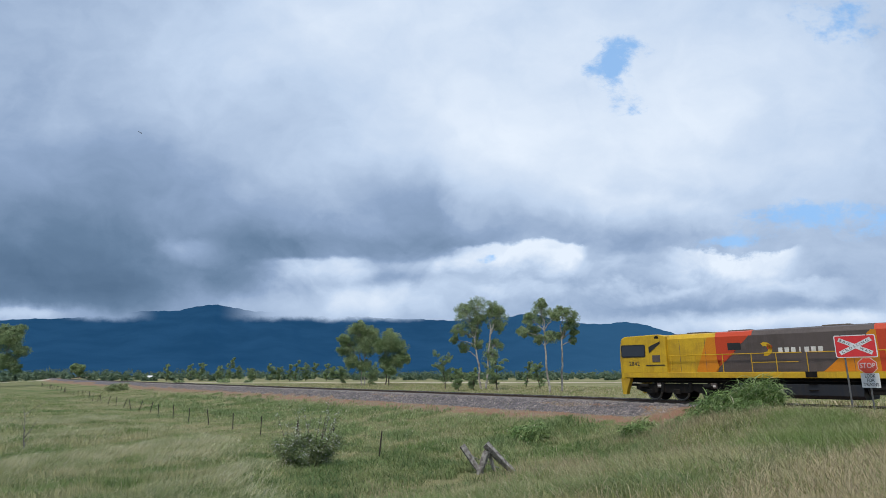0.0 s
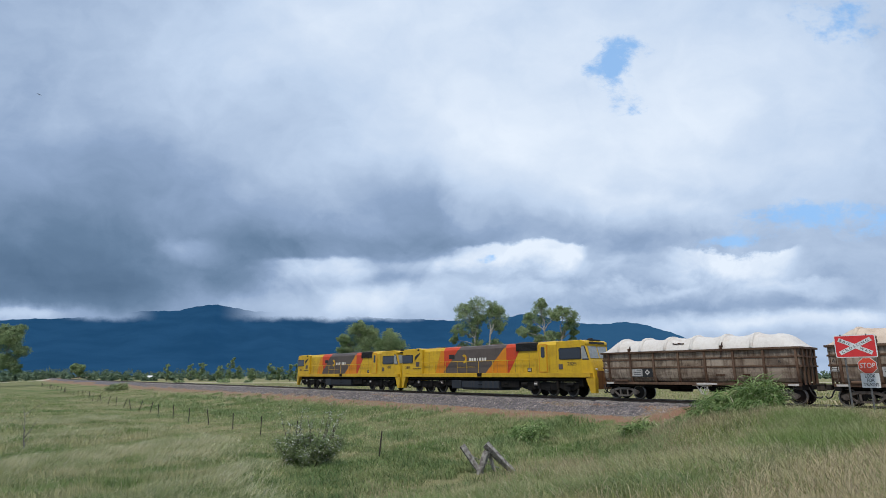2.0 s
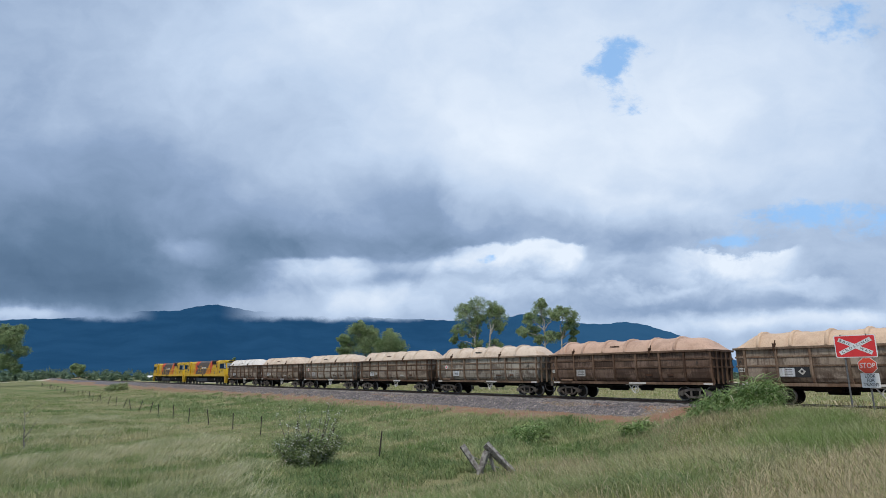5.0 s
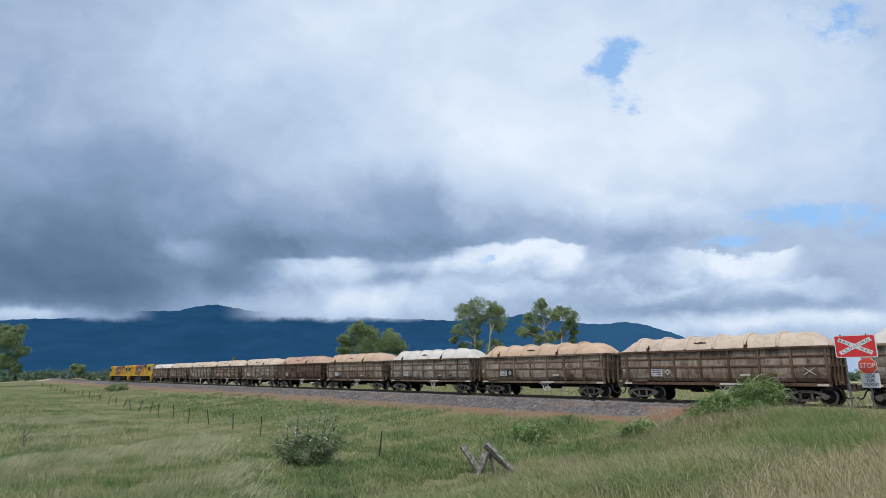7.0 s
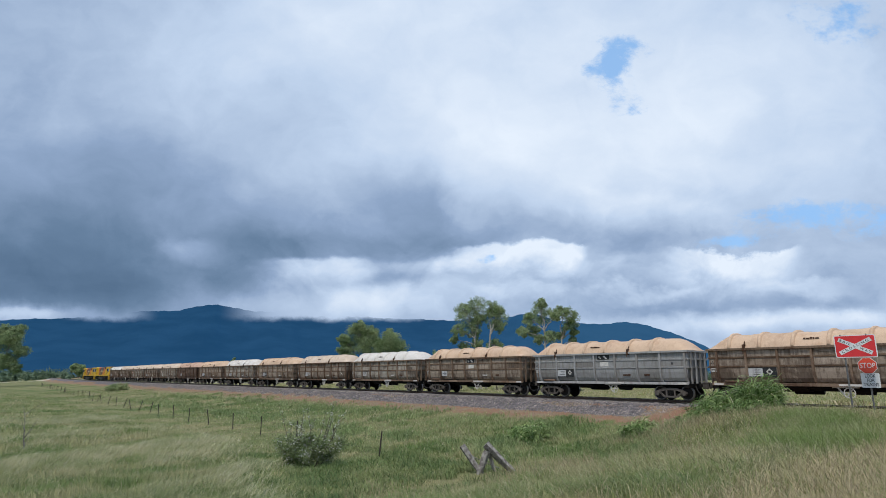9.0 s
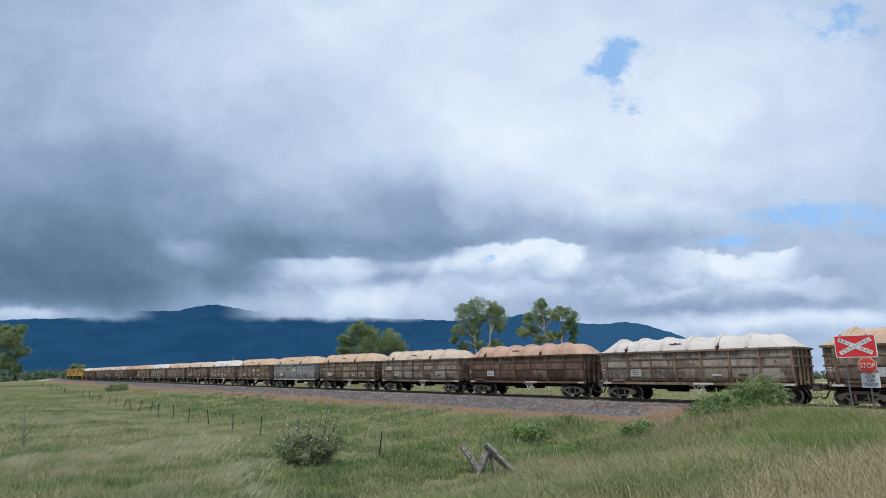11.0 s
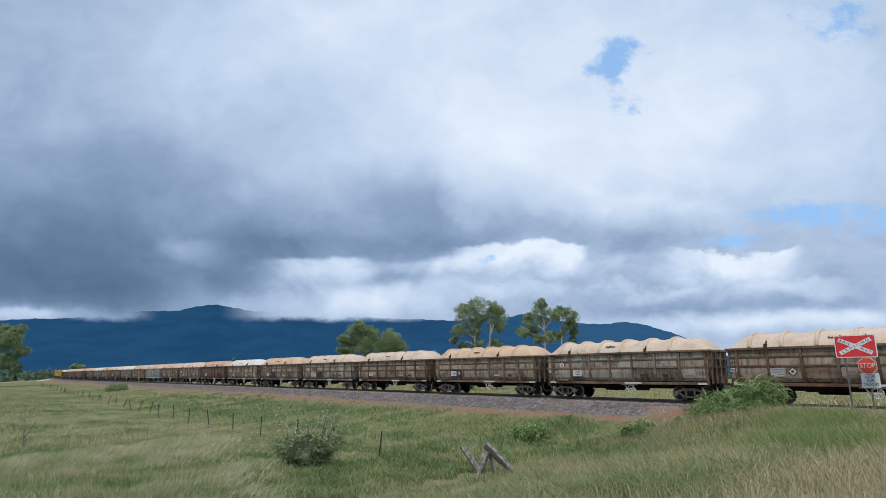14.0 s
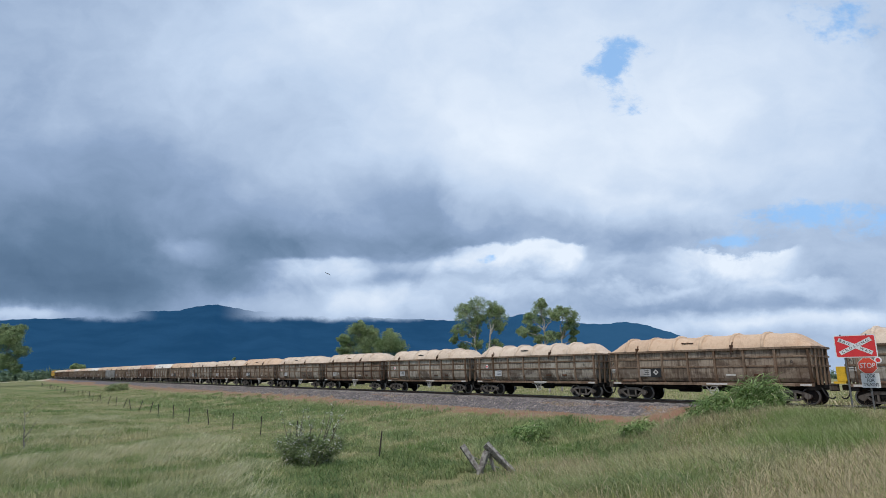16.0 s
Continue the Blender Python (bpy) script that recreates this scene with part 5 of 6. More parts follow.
def wheel_mesh(r, wide=0.13):
    """A flanged railway wheel about the y axis."""
    bm = bmesh.new()
    prof = [(0.09, 0.09), (0.13, 0.07), (r * 0.72, 0.03), (r * 0.84, wide / 2), (r, wide / 2), (r + 0.004, -wide / 2 + 0.03), (r + 0.028, -wide / 2), (r * 0.84, -wide / 2), (r * 0.72, -0.03), (0.09, -0.06)]
    seg = 28
    rings = []
    for rr, y in prof:
        rings.append([bm.verts.new((rr * math.cos(6.2832 * k / seg), y, rr * math.sin(6.2832 * k / seg))) for k in range(seg)])
    for a, b in zip(rings, rings[1:]):
        for k in range(seg):
            f = bm.faces.new((a[k], a[(k + 1) % seg], b[(k + 1) % seg], b[k]))
            f.material_index = 1 if a is rings[3] or a is rings[4] else 0
    bm.faces.new(rings[0][::-1])
    bm.faces.new(rings[-1])
    bmesh.ops.recalc_face_normals(bm, faces=bm.faces[:])
    return bm


SHARED = {}


def shared(key, name, build, mat, parent, m=None, smooth=False):
    """A part whose mesh is made once and used again."""
    if key not in SHARED:
        o = part(name, build(), mat, parent, smooth=smooth)
        SHARED[key] = o.data
    else:
        o = new(name, SHARED[key])
        o.parent = parent
    if m is not None:
        o.matrix_local = m
    return o


def side_frame():
    """Cast side frame of a freight bogie: arched top, sloping legs, two openings."""
    bm = bmesh.new()
    t = 0.05
    extrude([(-1.02, 0.50), (-0.70, 0.62), (-0.35, 0.72), (0.35, 0.72), (0.70, 0.62), (1.02, 0.50), (1.02, 0.38), (0.72, 0.46), (0.35, 0.58), (-0.35, 0.58), (-0.72, 0.46), (-1.02, 0.38)], "y", -t, t, bm)
    extrude([(-0.35, 0.17), (0.35, 0.17), (0.42, 0.27), (-0.42, 0.27)], "y", -t, t, bm)
    for s in (-1, 1):
        extrude([(s * 0.78, 0.48), (s * 0.66, 0.50), (s * 0.32, 0.20), (s * 0.42, 0.18)], "y", -t, t, bm)
        extrude([(s * 0.30, 0.22), (s * 0.21, 0.22), (s * 0.21, 0.62), (s * 0.30, 0.62)], "y", -t, t, bm)
    return bm


def springs():
    bm = bmesh.new()
    for x in (-0.11, 0.0, 0.11):
        for k in range(5):
            rod((x, 0, 0.27 + k * 0.055), (x, 0, 0.30 + k * 0.055), 0.05, 8, bm)
    return bm


def freight_bogie(parent, x):
    b = part("bogie", box(-0.18, 0.18, -1.0, 1.0, 0.40, 0.66, 0.02), M_under, parent)
    b.location = (x, 0, 0)
    for y in (-0.98, 0.98):
        shared("sf", "side_frame", side_frame, M_bogie, b, pose(0, y, 0))
        shared("spr", "spring", springs, M_under, b, pose(0, y, 0))
        for xx in (-0.83, 0.83):
            shared("axb", "axle_box", lambda: rod((0, -0.09, 0.42), (0, 0.09, 0.42), 0.14, 12), M_bogie, b, pose(xx, y, 0))
    for xx in (-0.83, 0.83):
        shared("axl", "axle", lambda: rod((0, -0.95, 0.42), (0, 0.95, 0.42), 0.07, 10), M_under, b, pose(xx, 0, 0))
        for s in (-1, 1):
            shared("whl", "wheel", lambda: wheel_mesh(0.42), [M_wheel, M_rim], b, pose(xx, s * 0.57, 0.42, 0, 0, 0 if s > 0 else 180), True)
    shared("brk", "brake_beam", lambda: box(-0.04, 0.04, -0.7, 0.7, 0.25, 0.33, bm=box(-1.30, -1.24, -0.7, 0.7, 0.28, 0.36)), M_under, b, pose(0.62, 0, 0))


def hose(pts, r=0.028):
    vs, fs = [], []
    tube(vs, fs, [Vector(p) for p in pts], r, r, 6)
    return vs, fs


def coupler(parent, x, s):
    """Knuckle coupler with its shank and an air hose."""
    c = part("coupler", box(x - 0.25 * 1, x + 0.25, -0.09, 0.09, 0.78, 0.94, 0.02), M_under, parent)
    bm = box(x + s * 0.22, x + s * 0.48, -0.16, 0.16, 0.72, 1.0, 0.04)
    part("knuckle", bm, M_bogie, c)
    vs, fs = hose([(x - s * 0.05, 0.55, 0.84), (x + s * 0.06, 0.62, 0.62), (x + s * 0.14, 0.60, 0.45), (x + s * 0.24, 0.52, 0.36), (x + s * 0.38, 0.46, 0.34), (x + s * 0.47, 0.42, 0.42)], 0.036)
    mesh_ob("hose", vs, fs, M_hose, c, True)


WL, HB, ZB, ZT = 5.72, 1.24, 1.02, 2.85


def tub():
    """The open body: upright sides that turn in below the lower rail, ends that slope in."""
    prof = [(1.20, ZT), (1.20, 1.92), (1.19, 1.62), (1.13, 1.30), (0.98, 1.10), (0.70, ZB), (-0.70, ZB), (-0.98, 1.10), (-1.13, 1.30), (-1.19, 1.62), (-1.20, 1.92), (-1.20, ZT)]
    ends = {ZT: 0.0, 1.92: 0.0, 1.62: 0.03, 1.30: 0.10, 1.10: 0.28, ZB: 0.40}
    bm = bmesh.new()
    ra = [bm.verts.new((WL - ends[z], y, z)) for y, z in prof]
    rb = [bm.verts.new((-WL + ends[z], y, z)) for y, z in prof]
    n = len(prof)
    for i in range(n - 1):
        f = bm.faces.new((ra[i], rb[i], rb[i + 1], ra[i + 1]))
    bm.faces.new(ra[::-1]), bm.faces.new(rb)
    bm.faces.new((ra[0], ra[-1], rb[-1], rb[0]))
    bmesh.ops.recalc_face_normals(bm, faces=bm.faces[:])
    return bm


def panels(w, mat):
    """Pressed side sheets, one to each bay and course, a little proud of the tub."""
    edges = [WL - 0.02] + list(RIBS) + [-WL + 0.02]
    for s in (1, -1):
        turn = pose(0, 0, 0, 0, 0, 0 if s > 0 else 180)
        for k, (a, b) in enumerate(zip(edges, edges[1:])):
            if a - b < 0.3:
                continue
            x0, x1 = b + 0.06, a - 0.06
            m = turn @ pose((x0 + x1) / 2, 0, 0)
            ln = round(x1 - x0, 2)
            h = ln / 2
            shared(("pt", mat.name, ln), "panel", lambda: box(-h, h, 1.195, 1.212, 2.43, 2.74), mat, w, m)
            shared(("pm", mat.name, ln), "panel", lambda: box(-h, h, 1.195, 1.212, 1.96, 2.31), mat, w, m)
            shared(("pl", mat.name, ln), "panel", lambda: extrude([(1.196, 1.84), (1.212, 1.84), (1.203, 1.62), (1.143, 1.30), (1.04, 1.13), (1.02, 1.14), (1.125, 1.31), (1.186, 1.62)], "x", -h, h), mat, w, m)


def side_rib():
    """A pressed upright that follows the side's inward turn."""
    return extrude([(1.19, ZT - 0.05), (1.30, ZT - 0.05), (1.30, 1.70), (1.27, 1.42), (1.19, 1.12), (1.10, 1.02), (0.98, 1.06), (1.12, 1.32), (1.18, 1.62), (1.19, 1.92)], "x", -0.055, 0.055)


def lid(seed):
    """Moulded fibreglass cover: sloping ends, cambered top, sagging a little between the bands."""
    rng = random.Random(seed)
    bm = bmesh.new()
    xs = np.linspace(-WL - 0.06, WL + 0.06, 61)
    prof = [(-1.25, 0.0), (-1.22, 0.07), (-1.12, 0.27), (-0.96, 0.48), (-0.72, 0.66), (-0.38, 0.755), (0, 0.78), (0.38, 0.755), (0.72, 0.66), (0.96, 0.48), (1.12, 0.27), (1.22, 0.07), (1.25, 0.0)]
    rows = []
    for x in xs:
        e = min(max((WL + 0.06 - abs(x)) / 1.15, 0.0), 1.0)
        k = 0.04 + 0.96 * (1 - (1 - e) ** 1.6)
        wide = 1 - 0.10 * (1 - e) ** 2
        sag = (0.05 if seed in (1, 3, 6) else 0.022) * (math.cos(6.283 * (x - 4.55) / 1.61) - 0.6) + 0.015 * math.sin(x * 1.3 + seed)
        rows.append([bm.verts.new((x, y * wide, ZT + 0.02 + (z * k + sag * (z / 0.78)) * (1 + 0.02 * rng.uniform(-1, 1)))) for y, z in prof])
    for a, b in zip(rows, rows[1:]):
        for i in range(len(prof) - 1):
            bm.faces.new((a[i], b[i], b[i + 1], a[i + 1]))
    bm.faces.new(rows[0]), bm.faces.new(rows[-1][::-1])
    bmesh.ops.recalc_face_normals(bm, faces=bm.faces[:])
    return bm


def lid_band():
    """A half-round stiffening band across the cover."""
    prof = [(-1.27, 0.0), (-1.26, 0.09), (-1.16, 0.31), (-1.0, 0.53), (-0.75, 0.715), (-0.39, 0.815), (0, 0.84), (0.39, 0.815), (0.75, 0.715), (1.0, 0.53), (1.16, 0.31), (1.26, 0.09), (1.27, 0.0)]
    bm = bmesh.new()
    rows = []
    for x, k in ((-0.11, -0.07), (-0.085, 0.005), (-0.04, 0.04), (0.04, 0.04), (0.085, 0.005), (0.11, -0.07)):
        rows.append([bm.verts.new((x, y * (1 + k * 0.45), ZT + 0.02 + max(z + k, 0) )) for y, z in prof])
    for a, b in zip(rows, rows[1:]):
        for i in range(len(prof) - 1):
            bm.faces.new((a[i], b[i], b[i + 1], a[i + 1]))
    bmesh.ops.recalc_face_normals(bm, faces=bm.faces[:])
    return bm


def handwheel():
    """A spoked hand wheel low on the wagon's side."""
    bm = bmesh.new()
    c = Vector((-0.72, 1.10, 0.62))
    rows = []
    for k in range(16):
        a = k * 6.2832 / 16
        out = Vector((math.cos(a), 0, math.sin(a)))
        rows.append([bm.verts.new(c + out * (0.23 + 0.022 * math.cos(t * 1.2566)) + Vector((0, 0.022 * math.sin(t * 1.2566), 0))) for t in range(5)])
    for k in range(16):
        for t in range(5):
            bm.faces.new((rows[k][t], rows[k][(t + 1) % 5], rows[(k + 1) % 16][(t + 1) % 5], rows[(k + 1) % 16][t]))
    for d in (Vector((0.22, 0, 0)), Vector((0, 0, 0.22))):
        rod(c - d, c + d, 0.014, 5, bm)
    rod(c - Vector((0, 0.2, 0)), c + Vector((0, 0.03, 0)), 0.03, 6, bm)
    bmesh.ops.recalc_face_normals(bm, faces=bm.faces[:])
    return bm


def clamp():
    bm = box(-0.05, 0.05, 1.24, 1.34, ZT - 0.16, ZT + 0.16)
    box(-0.08, 0.08, 1.16, 1.30, ZT + 0.10, ZT + 0.20, bm=bm)
    rod((-0.03, 1.26, ZT + 0.18), (-0.05, 1.18, ZT + 0.36), 0.03, 6, bm)
    rod((0.04, 1.34, ZT - 0.3), (0.04, 1.34, ZT), 0.02, 6, bm)
    return bm


RIBS = (5.25, 3.72, 2.16, 0.60, -0.96, -2.52, -4.06, -5.60)


def wagon(body, rib, cover, label, seed, placard=0, black=False, tag=False, sill=None):
    rng = random.Random(seed)
    w = tagged(new("ore_wagon"), label, "wagon", "ore wagons of the train")
    key = body.name + str(seed)
    b = part("body", tub(), body, w)
    panels(w, body)
    for s in (-1, 1):
        for k, x in enumerate(RIBS):
            shared(("rib", rib.name), "side_rib", side_rib, rib, w, pose(x, 0, 0, 0, 0, 0 if s > 0 else 180))
        for zz in (2.37, 1.90):
            shared(("rail", rib.name, zz), "side_rail", lambda: extrude([(1.19, zz - 0.05), (1.24, zz - 0.04), (1.25, zz + 0.03), (1.19, zz + 0.05)], "x", -WL, WL), rib, w, pose(0, 0, 0, 0, 0, 0 if s > 0 else 180))
        shared(("top", rib.name), "top_rail", lambda: box(-WL - 0.06, WL + 0.06, 1.19, 1.33, ZT - 0.10, ZT + 0.012, 0.01), rib, w, pose(0, 0, 0, 0, 0, 0 if s > 0 else 180))
        shared(("sill", (sill or rib).name), "side_sill", lambda: box(-WL + 0.05, WL - 0.05, 1.02, 1.17, 0.90, 1.05, 0.01), sill or rib, w, pose(0, 0, 0, 0, 0, 0 if s > 0 else 180))
        # end framing
        for y in (-0.85, -0.28, 0.28, 0.85):
            shared(("epost", rib.name), "end_post", lambda: box(WL, WL + 0.08, -0.05, 0.05, 0.98, ZT - 0.08), rib, w, pose(0, 0, 0, 0, 0, 0 if s > 0 else 180) @ pose(0, y, 0))
        for zz in (2.37, 1.90):
            shared(("erail", rib.name, zz), "end_rail", lambda: box(WL, WL + 0.065, -1.2, 1.2, zz - 0.045, zz + 0.045), rib, w, pose(0, 0, 0, 0, 0, 0 if s > 0 else 180))
        shared(("etop", rib.name), "end_rim", lambda: box(WL - 0.02, WL + 0.10, -1.32, 1.32, ZT - 0.09, ZT + 0.008), rib, w, pose(0, 0, 0, 0, 0, 0 if s > 0 else 180))
        shared("headstock", "headstock", lambda: box(WL - 0.35, WL - 0.05, -1.15, 1.15, 0.72, 0.98, 0.01), M_under, w, pose(0, 0, 0, 0, 0, 0 if s > 0 else 180))
        coupler(w, s * (WL + 0.10), s)
        freight_bogie(w, s * 4.45)
        shared("rung", "ladder", lambda: rod((5.64, 1.22, 1.25), (5.64, 1.22, 2.6), 0.018, 6, rod((5.40, 1.22, 1.25), (5.40, 1.22, 2.6), 0.018, 6)), rib, w, pose(0, 0, 0, 0, 0, 0 if s > 0 else 180))
        shared(("step", M_white.name), "hopper_gear", lambda: box(4.0, 4.95, 1.0, 1.24, 1.04, 1.18, 0.05), rib, w, pose(0, 0, 0, 0, 0, 0 if s > 0 else 180))
        shared("jack", "jacking_pad", lambda: box(-0.25, 0.25, 1.10, 1.185, 0.92, 1.02), M_white, w, pose(s * 5.3, 0, 0, 0, 0, 0))
    shared("centre_sill", "centre_sill", lambda: box(-WL, WL, -0.22, 0.22, 0.66, 1.04), M_under, w)
    shared("splate", "step_plate", lambda: box(-1.5, -0.35, 1.165, 1.19, 0.93, 1.03), M_white, w)
    shared("cyl", "brake_cylinder", lambda: rod((-1.6, 0.55, 0.70), (-0.8, 0.55, 0.70), 0.17, 12), M_under, w, smooth=True)
    shared("res", "air_reservoir", lambda: rod((0.8, -0.5, 0.68), (2.1, -0.5, 0.68), 0.20, 12), M_under, w, smooth=True)
    shared("pipe", "brake_pipe", lambda: rod((-5.5, 0.95, 0.82), (5.5, 0.95, 0.82), 0.025, 6), M_under, w)
    shared("lever", "brake_lever", lambda: rod((-0.9, 0.98, 0.90), (-0.55, 1.0, 0.42), 0.035, 6, rod((-0.2, 0.98, 0.90), (-0.55, 1.0, 0.42), 0.035, 6, rod((-1.1, 0.98, 0.88), (0.0, 0.98, 0.88), 0.035, 6))), M_white, w)
    shared("handwheel", "hand_brake_wheel", handwheel, M_white, w)
    shared("door", "discharge_door", lambda: extrude([(-1.0, 1.04), (1.0, 1.04), (0.5, 0.62), (-0.5, 0.62)], "x", 1.2, 2.4), M_under, w)
    c = part("lid", lid(seed), cover, w, "moulded fibreglass cover", smooth=True)
    for x in (4.55, 3.0, 1.4, -0.2, -1.9, -3.5):
        shared(("band", cover.name), "band", lid_band, cover, c, pose(x, 0, 0), True)
    for s in (-1, 1):
        for x in (3.75, -1.95):
            shared("clamp", "clamp", clamp, M_clamp, c, pose(x if s > 0 else -x, 0, 0, 0, 0, 0 if s > 0 else 180))
    # placards and markings on the side
    for s in (1,):
        x0 = 3.0 if placard % 2 == 0 else 2.9
        if black:
            part("placard_board", box(x0 - 0.72, x0 + 0.72, 1.195, 1.222, 1.34, 1.84), M_pblk, w)
        pl = part("placard", box(x0 - 0.05, x0 + 0.66, 1.205, 1.230, 1.38, 1.80), M_plac, w)
        for k in range(3):
            part("text_bar", box(x0 + 0.05, x0 + rng.uniform(0.3, 0.6), 1.230, 1.235, 1.70 - 0.11 * k, 1.73 - 0.11 * k), M_pblk, pl)
        if black or placard == 2:
            d = part("diamond_label", extrude([(x0 - 0.38 + 0.17, 1.62), (x0 - 0.38, 1.79), (x0 - 0.38 - 0.17, 1.62), (x0 - 0.38, 1.45)], "y", 1.215, 1.230), M_white, w)
            part("inner_mark", box(x0 - 0.44, x0 - 0.32, 1.230, 1.234, 1.57, 1.68), M_pblk, d)
        o = part("stencil_plate", box(5.31, 5.67, 1.205, 1.218, 1.62, 1.82), M_white, w)
        for k in range(2):
            part("text_bar", box(5.36, 5.62, 1.218, 1.223, 1.745 - 0.075 * k, 1.77 - 0.075 * k), M_pblk, o)
        # faded maker's mark, kept as plain bars
        for k, (a, b) in enumerate(((0.24, 0.40), (0.44, 0.50), (0.53, 0.62), (0.65, 0.80), (0.83, 0.92))):
            part("text_bar", box(a, b, 1.05, 1.105, ZT + 0.365 - 0.012 * (k % 2), ZT + 0.415 + 0.015 * (k % 3)), M_clamp if seed % 3 else M_pblk, c)
        if tag:
            t = part("emblem_plate", box(-0.55, 0.35, 1.205, 1.222, 2.44, 2.74), M_pblk, w)
            part("emblem_mark", extrude([(-0.42, 2.48), (-0.22, 2.68), (-0.05, 2.68), (-0.25, 2.48)], "y", 1.222, 1.228), M_white, t)
            part("emblem_mark", extrude([(0.02, 2.48), (0.22, 2.68), (0.28, 2.60), (0.12, 2.48)], "y", 1.222, 1.228), M_white, t)
            part("label_plate", box(-0.45, 0.15, 1.205, 1.220, 2.0, 2.28), M_white, w)
        words("A", 0.24, M_pblk, pose(5.52, 1.216, 2.12, 0, 0, 180), w)
        words("B", 0.24, M_pblk, pose(-4.8, 1.216, 2.12, 0, 0, 180), w)
        part("valve_cover", box(-3.3, -2.95, 1.15, 1.235, 1.40, 1.52, 0.02), M_clamp, w)
        part("warning_plate", box(-2.0, -1.5, 1.19, 1.222, 1.42, 1.50), M_clamp if seed % 2 else M_white, w)
        if placard == 3:
            part("round_mark", rod((4.45, 1.195, 2.12), (4.45, 1.220, 2.12), 0.15, 16), M_signw, w)
            part("red_disc", rod((4.45, 1.195, 2.12), (4.45, 1.226, 2.12), 0.09, 12), M_signr, w)
    return w


def body_set():
    browns = weathered("wagon_brown", (0.19, 0.130, 0.10), (0.12, 0.075, 0.052), (0.075, 0.044, 0.03), 0.6, soot=0.8)
    tan = weathered("wagon_tan", (0.345, 0.285, 0.225), (0.20, 0.148, 0.11), (0.105, 0.068, 0.047), 0.5, soot=0.65)
    greyb = weathered("wagon_grey_brown", (0.37, 0.34, 0.29), (0.22, 0.175, 0.138), (0.115, 0.077, 0.055), 0.4, soot=0.75)
    grey = weathered("wagon_grey", (0.30, 0.305, 0.305), (0.25, 0.25, 0.245), (0.20, 0.185, 0.17), 0.25, soot=0.3)
    rbrown = weathered("rib_brown", (0.165, 0.105, 0.07), (0.115, 0.066, 0.042), (0.08, 0.043, 0.027), 0.6, soot=0.6)
    rtan = weathered("rib_tan", (0.24, 0.175, 0.125), (0.16, 0.098, 0.062), (0.105, 0.06, 0.037), 0.5, soot=0.6)
    rgrey = weathered("rib_grey", (0.33, 0.335, 0.335), (0.27, 0.27, 0.265), (0.22, 0.205, 0.19), 0.25, soot=0.25)
    white = weathered("lid_white", (0.64, 0.61, 0.57), (0.55, 0.49, 0.43), (0.40, 0.31, 0.25), 0.35, 0.6, False, soot=0.12)
    cream = weathered("lid_cream", (0.60, 0.49, 0.39), (0.49, 0.37, 0.275), (0.28, 0.185, 0.125), 0.45, 0.6, False, soot=0.16)
    peach = weathered("lid_peach", (0.58, 0.42, 0.295), (0.50, 0.335, 0.22), (0.32, 0.185, 0.115), 0.4, 0.6, False, soot=0.18)
    rose = weathered("lid_rose", (0.52, 0.35, 0.26), (0.45, 0.29, 0.21), (0.33, 0.19, 0.13), 0.45, 0.6, False, soot=0.35)
    B, R = "rust-brown ribbed ore wagon with ", "moulded cover"
    return [wagon(tan, rbrown, white, B + "an off-white " + R, 1, 0, True),
            wagon(tan, rbrown, cream, "grimy tan and brown ribbed ore wagon with a cream " + R, 2, 2),
            wagon(greyb, rtan, cream, "weathered grey-brown ribbed ore wagon with a cream " + R, 3, 3),
            wagon(tan, rtan, peach, "dusty tan ribbed ore wagon with a peach " + R, 4, 0, True),
            wagon(browns, rbrown, rose, B + "a faded rose " + R, 5, 1),
            wagon(greyb, rtan, white, "weathered grey-brown ribbed ore wagon with a white " + R, 6, 1),
            wagon(grey, rgrey, peach, "plain grey ribbed ore wagon with a peach " + R, 7, 0, True, True, M_plac),
            wagon(tan, rtan, peach, "rust-stained tan ribbed ore wagon with " + "an orange-peach " + R, 8, 1, False, True)]


def s_(a):
    return 11.05 - a


def taper(bm, x0, x1, k):
    """Narrows a cab in plan from x0 towards its end at x1."""
    bmesh.ops.bisect_plane(bm, geom=bm.verts[:] + bm.edges[:] + bm.faces[:], plane_co=(x0, 0, 0), plane_no=(1, 0, 0))
    for v in bm.verts:
        f = (v.co.x - x0) / (x1 - x0)
        if f > 0:
            v.co.y *= 1 - k * min(f, 1.0)
    return bm


def corner_pane(x0, x1, xb, z0, z1, s, half, xt, k):
    """Glass in the angled corner of a cab; half-width falls off from x0 towards xt."""
    bm = bmesh.new()
    vs = []
    for o in (0.012, -0.02):
        for x, z in ((x0, z1), (x1, z1), (xb, z0), (x0, z0)):
            f = (x - x0) / (xt - x0)
            vs.append(bm.verts.new((x, s * (half * (1 - k * f) + o), z)))
    for f in ((0, 1, 2, 3), (7, 6, 5, 4), (0, 4, 5, 1), (1, 5, 6, 2), (2, 6, 7, 3), (3, 7, 4, 0)):
        bm.faces.new([vs[i] for i in f])
    bmesh.ops.recalc_face_normals(bm, faces=bm.faces[:])
    return bm


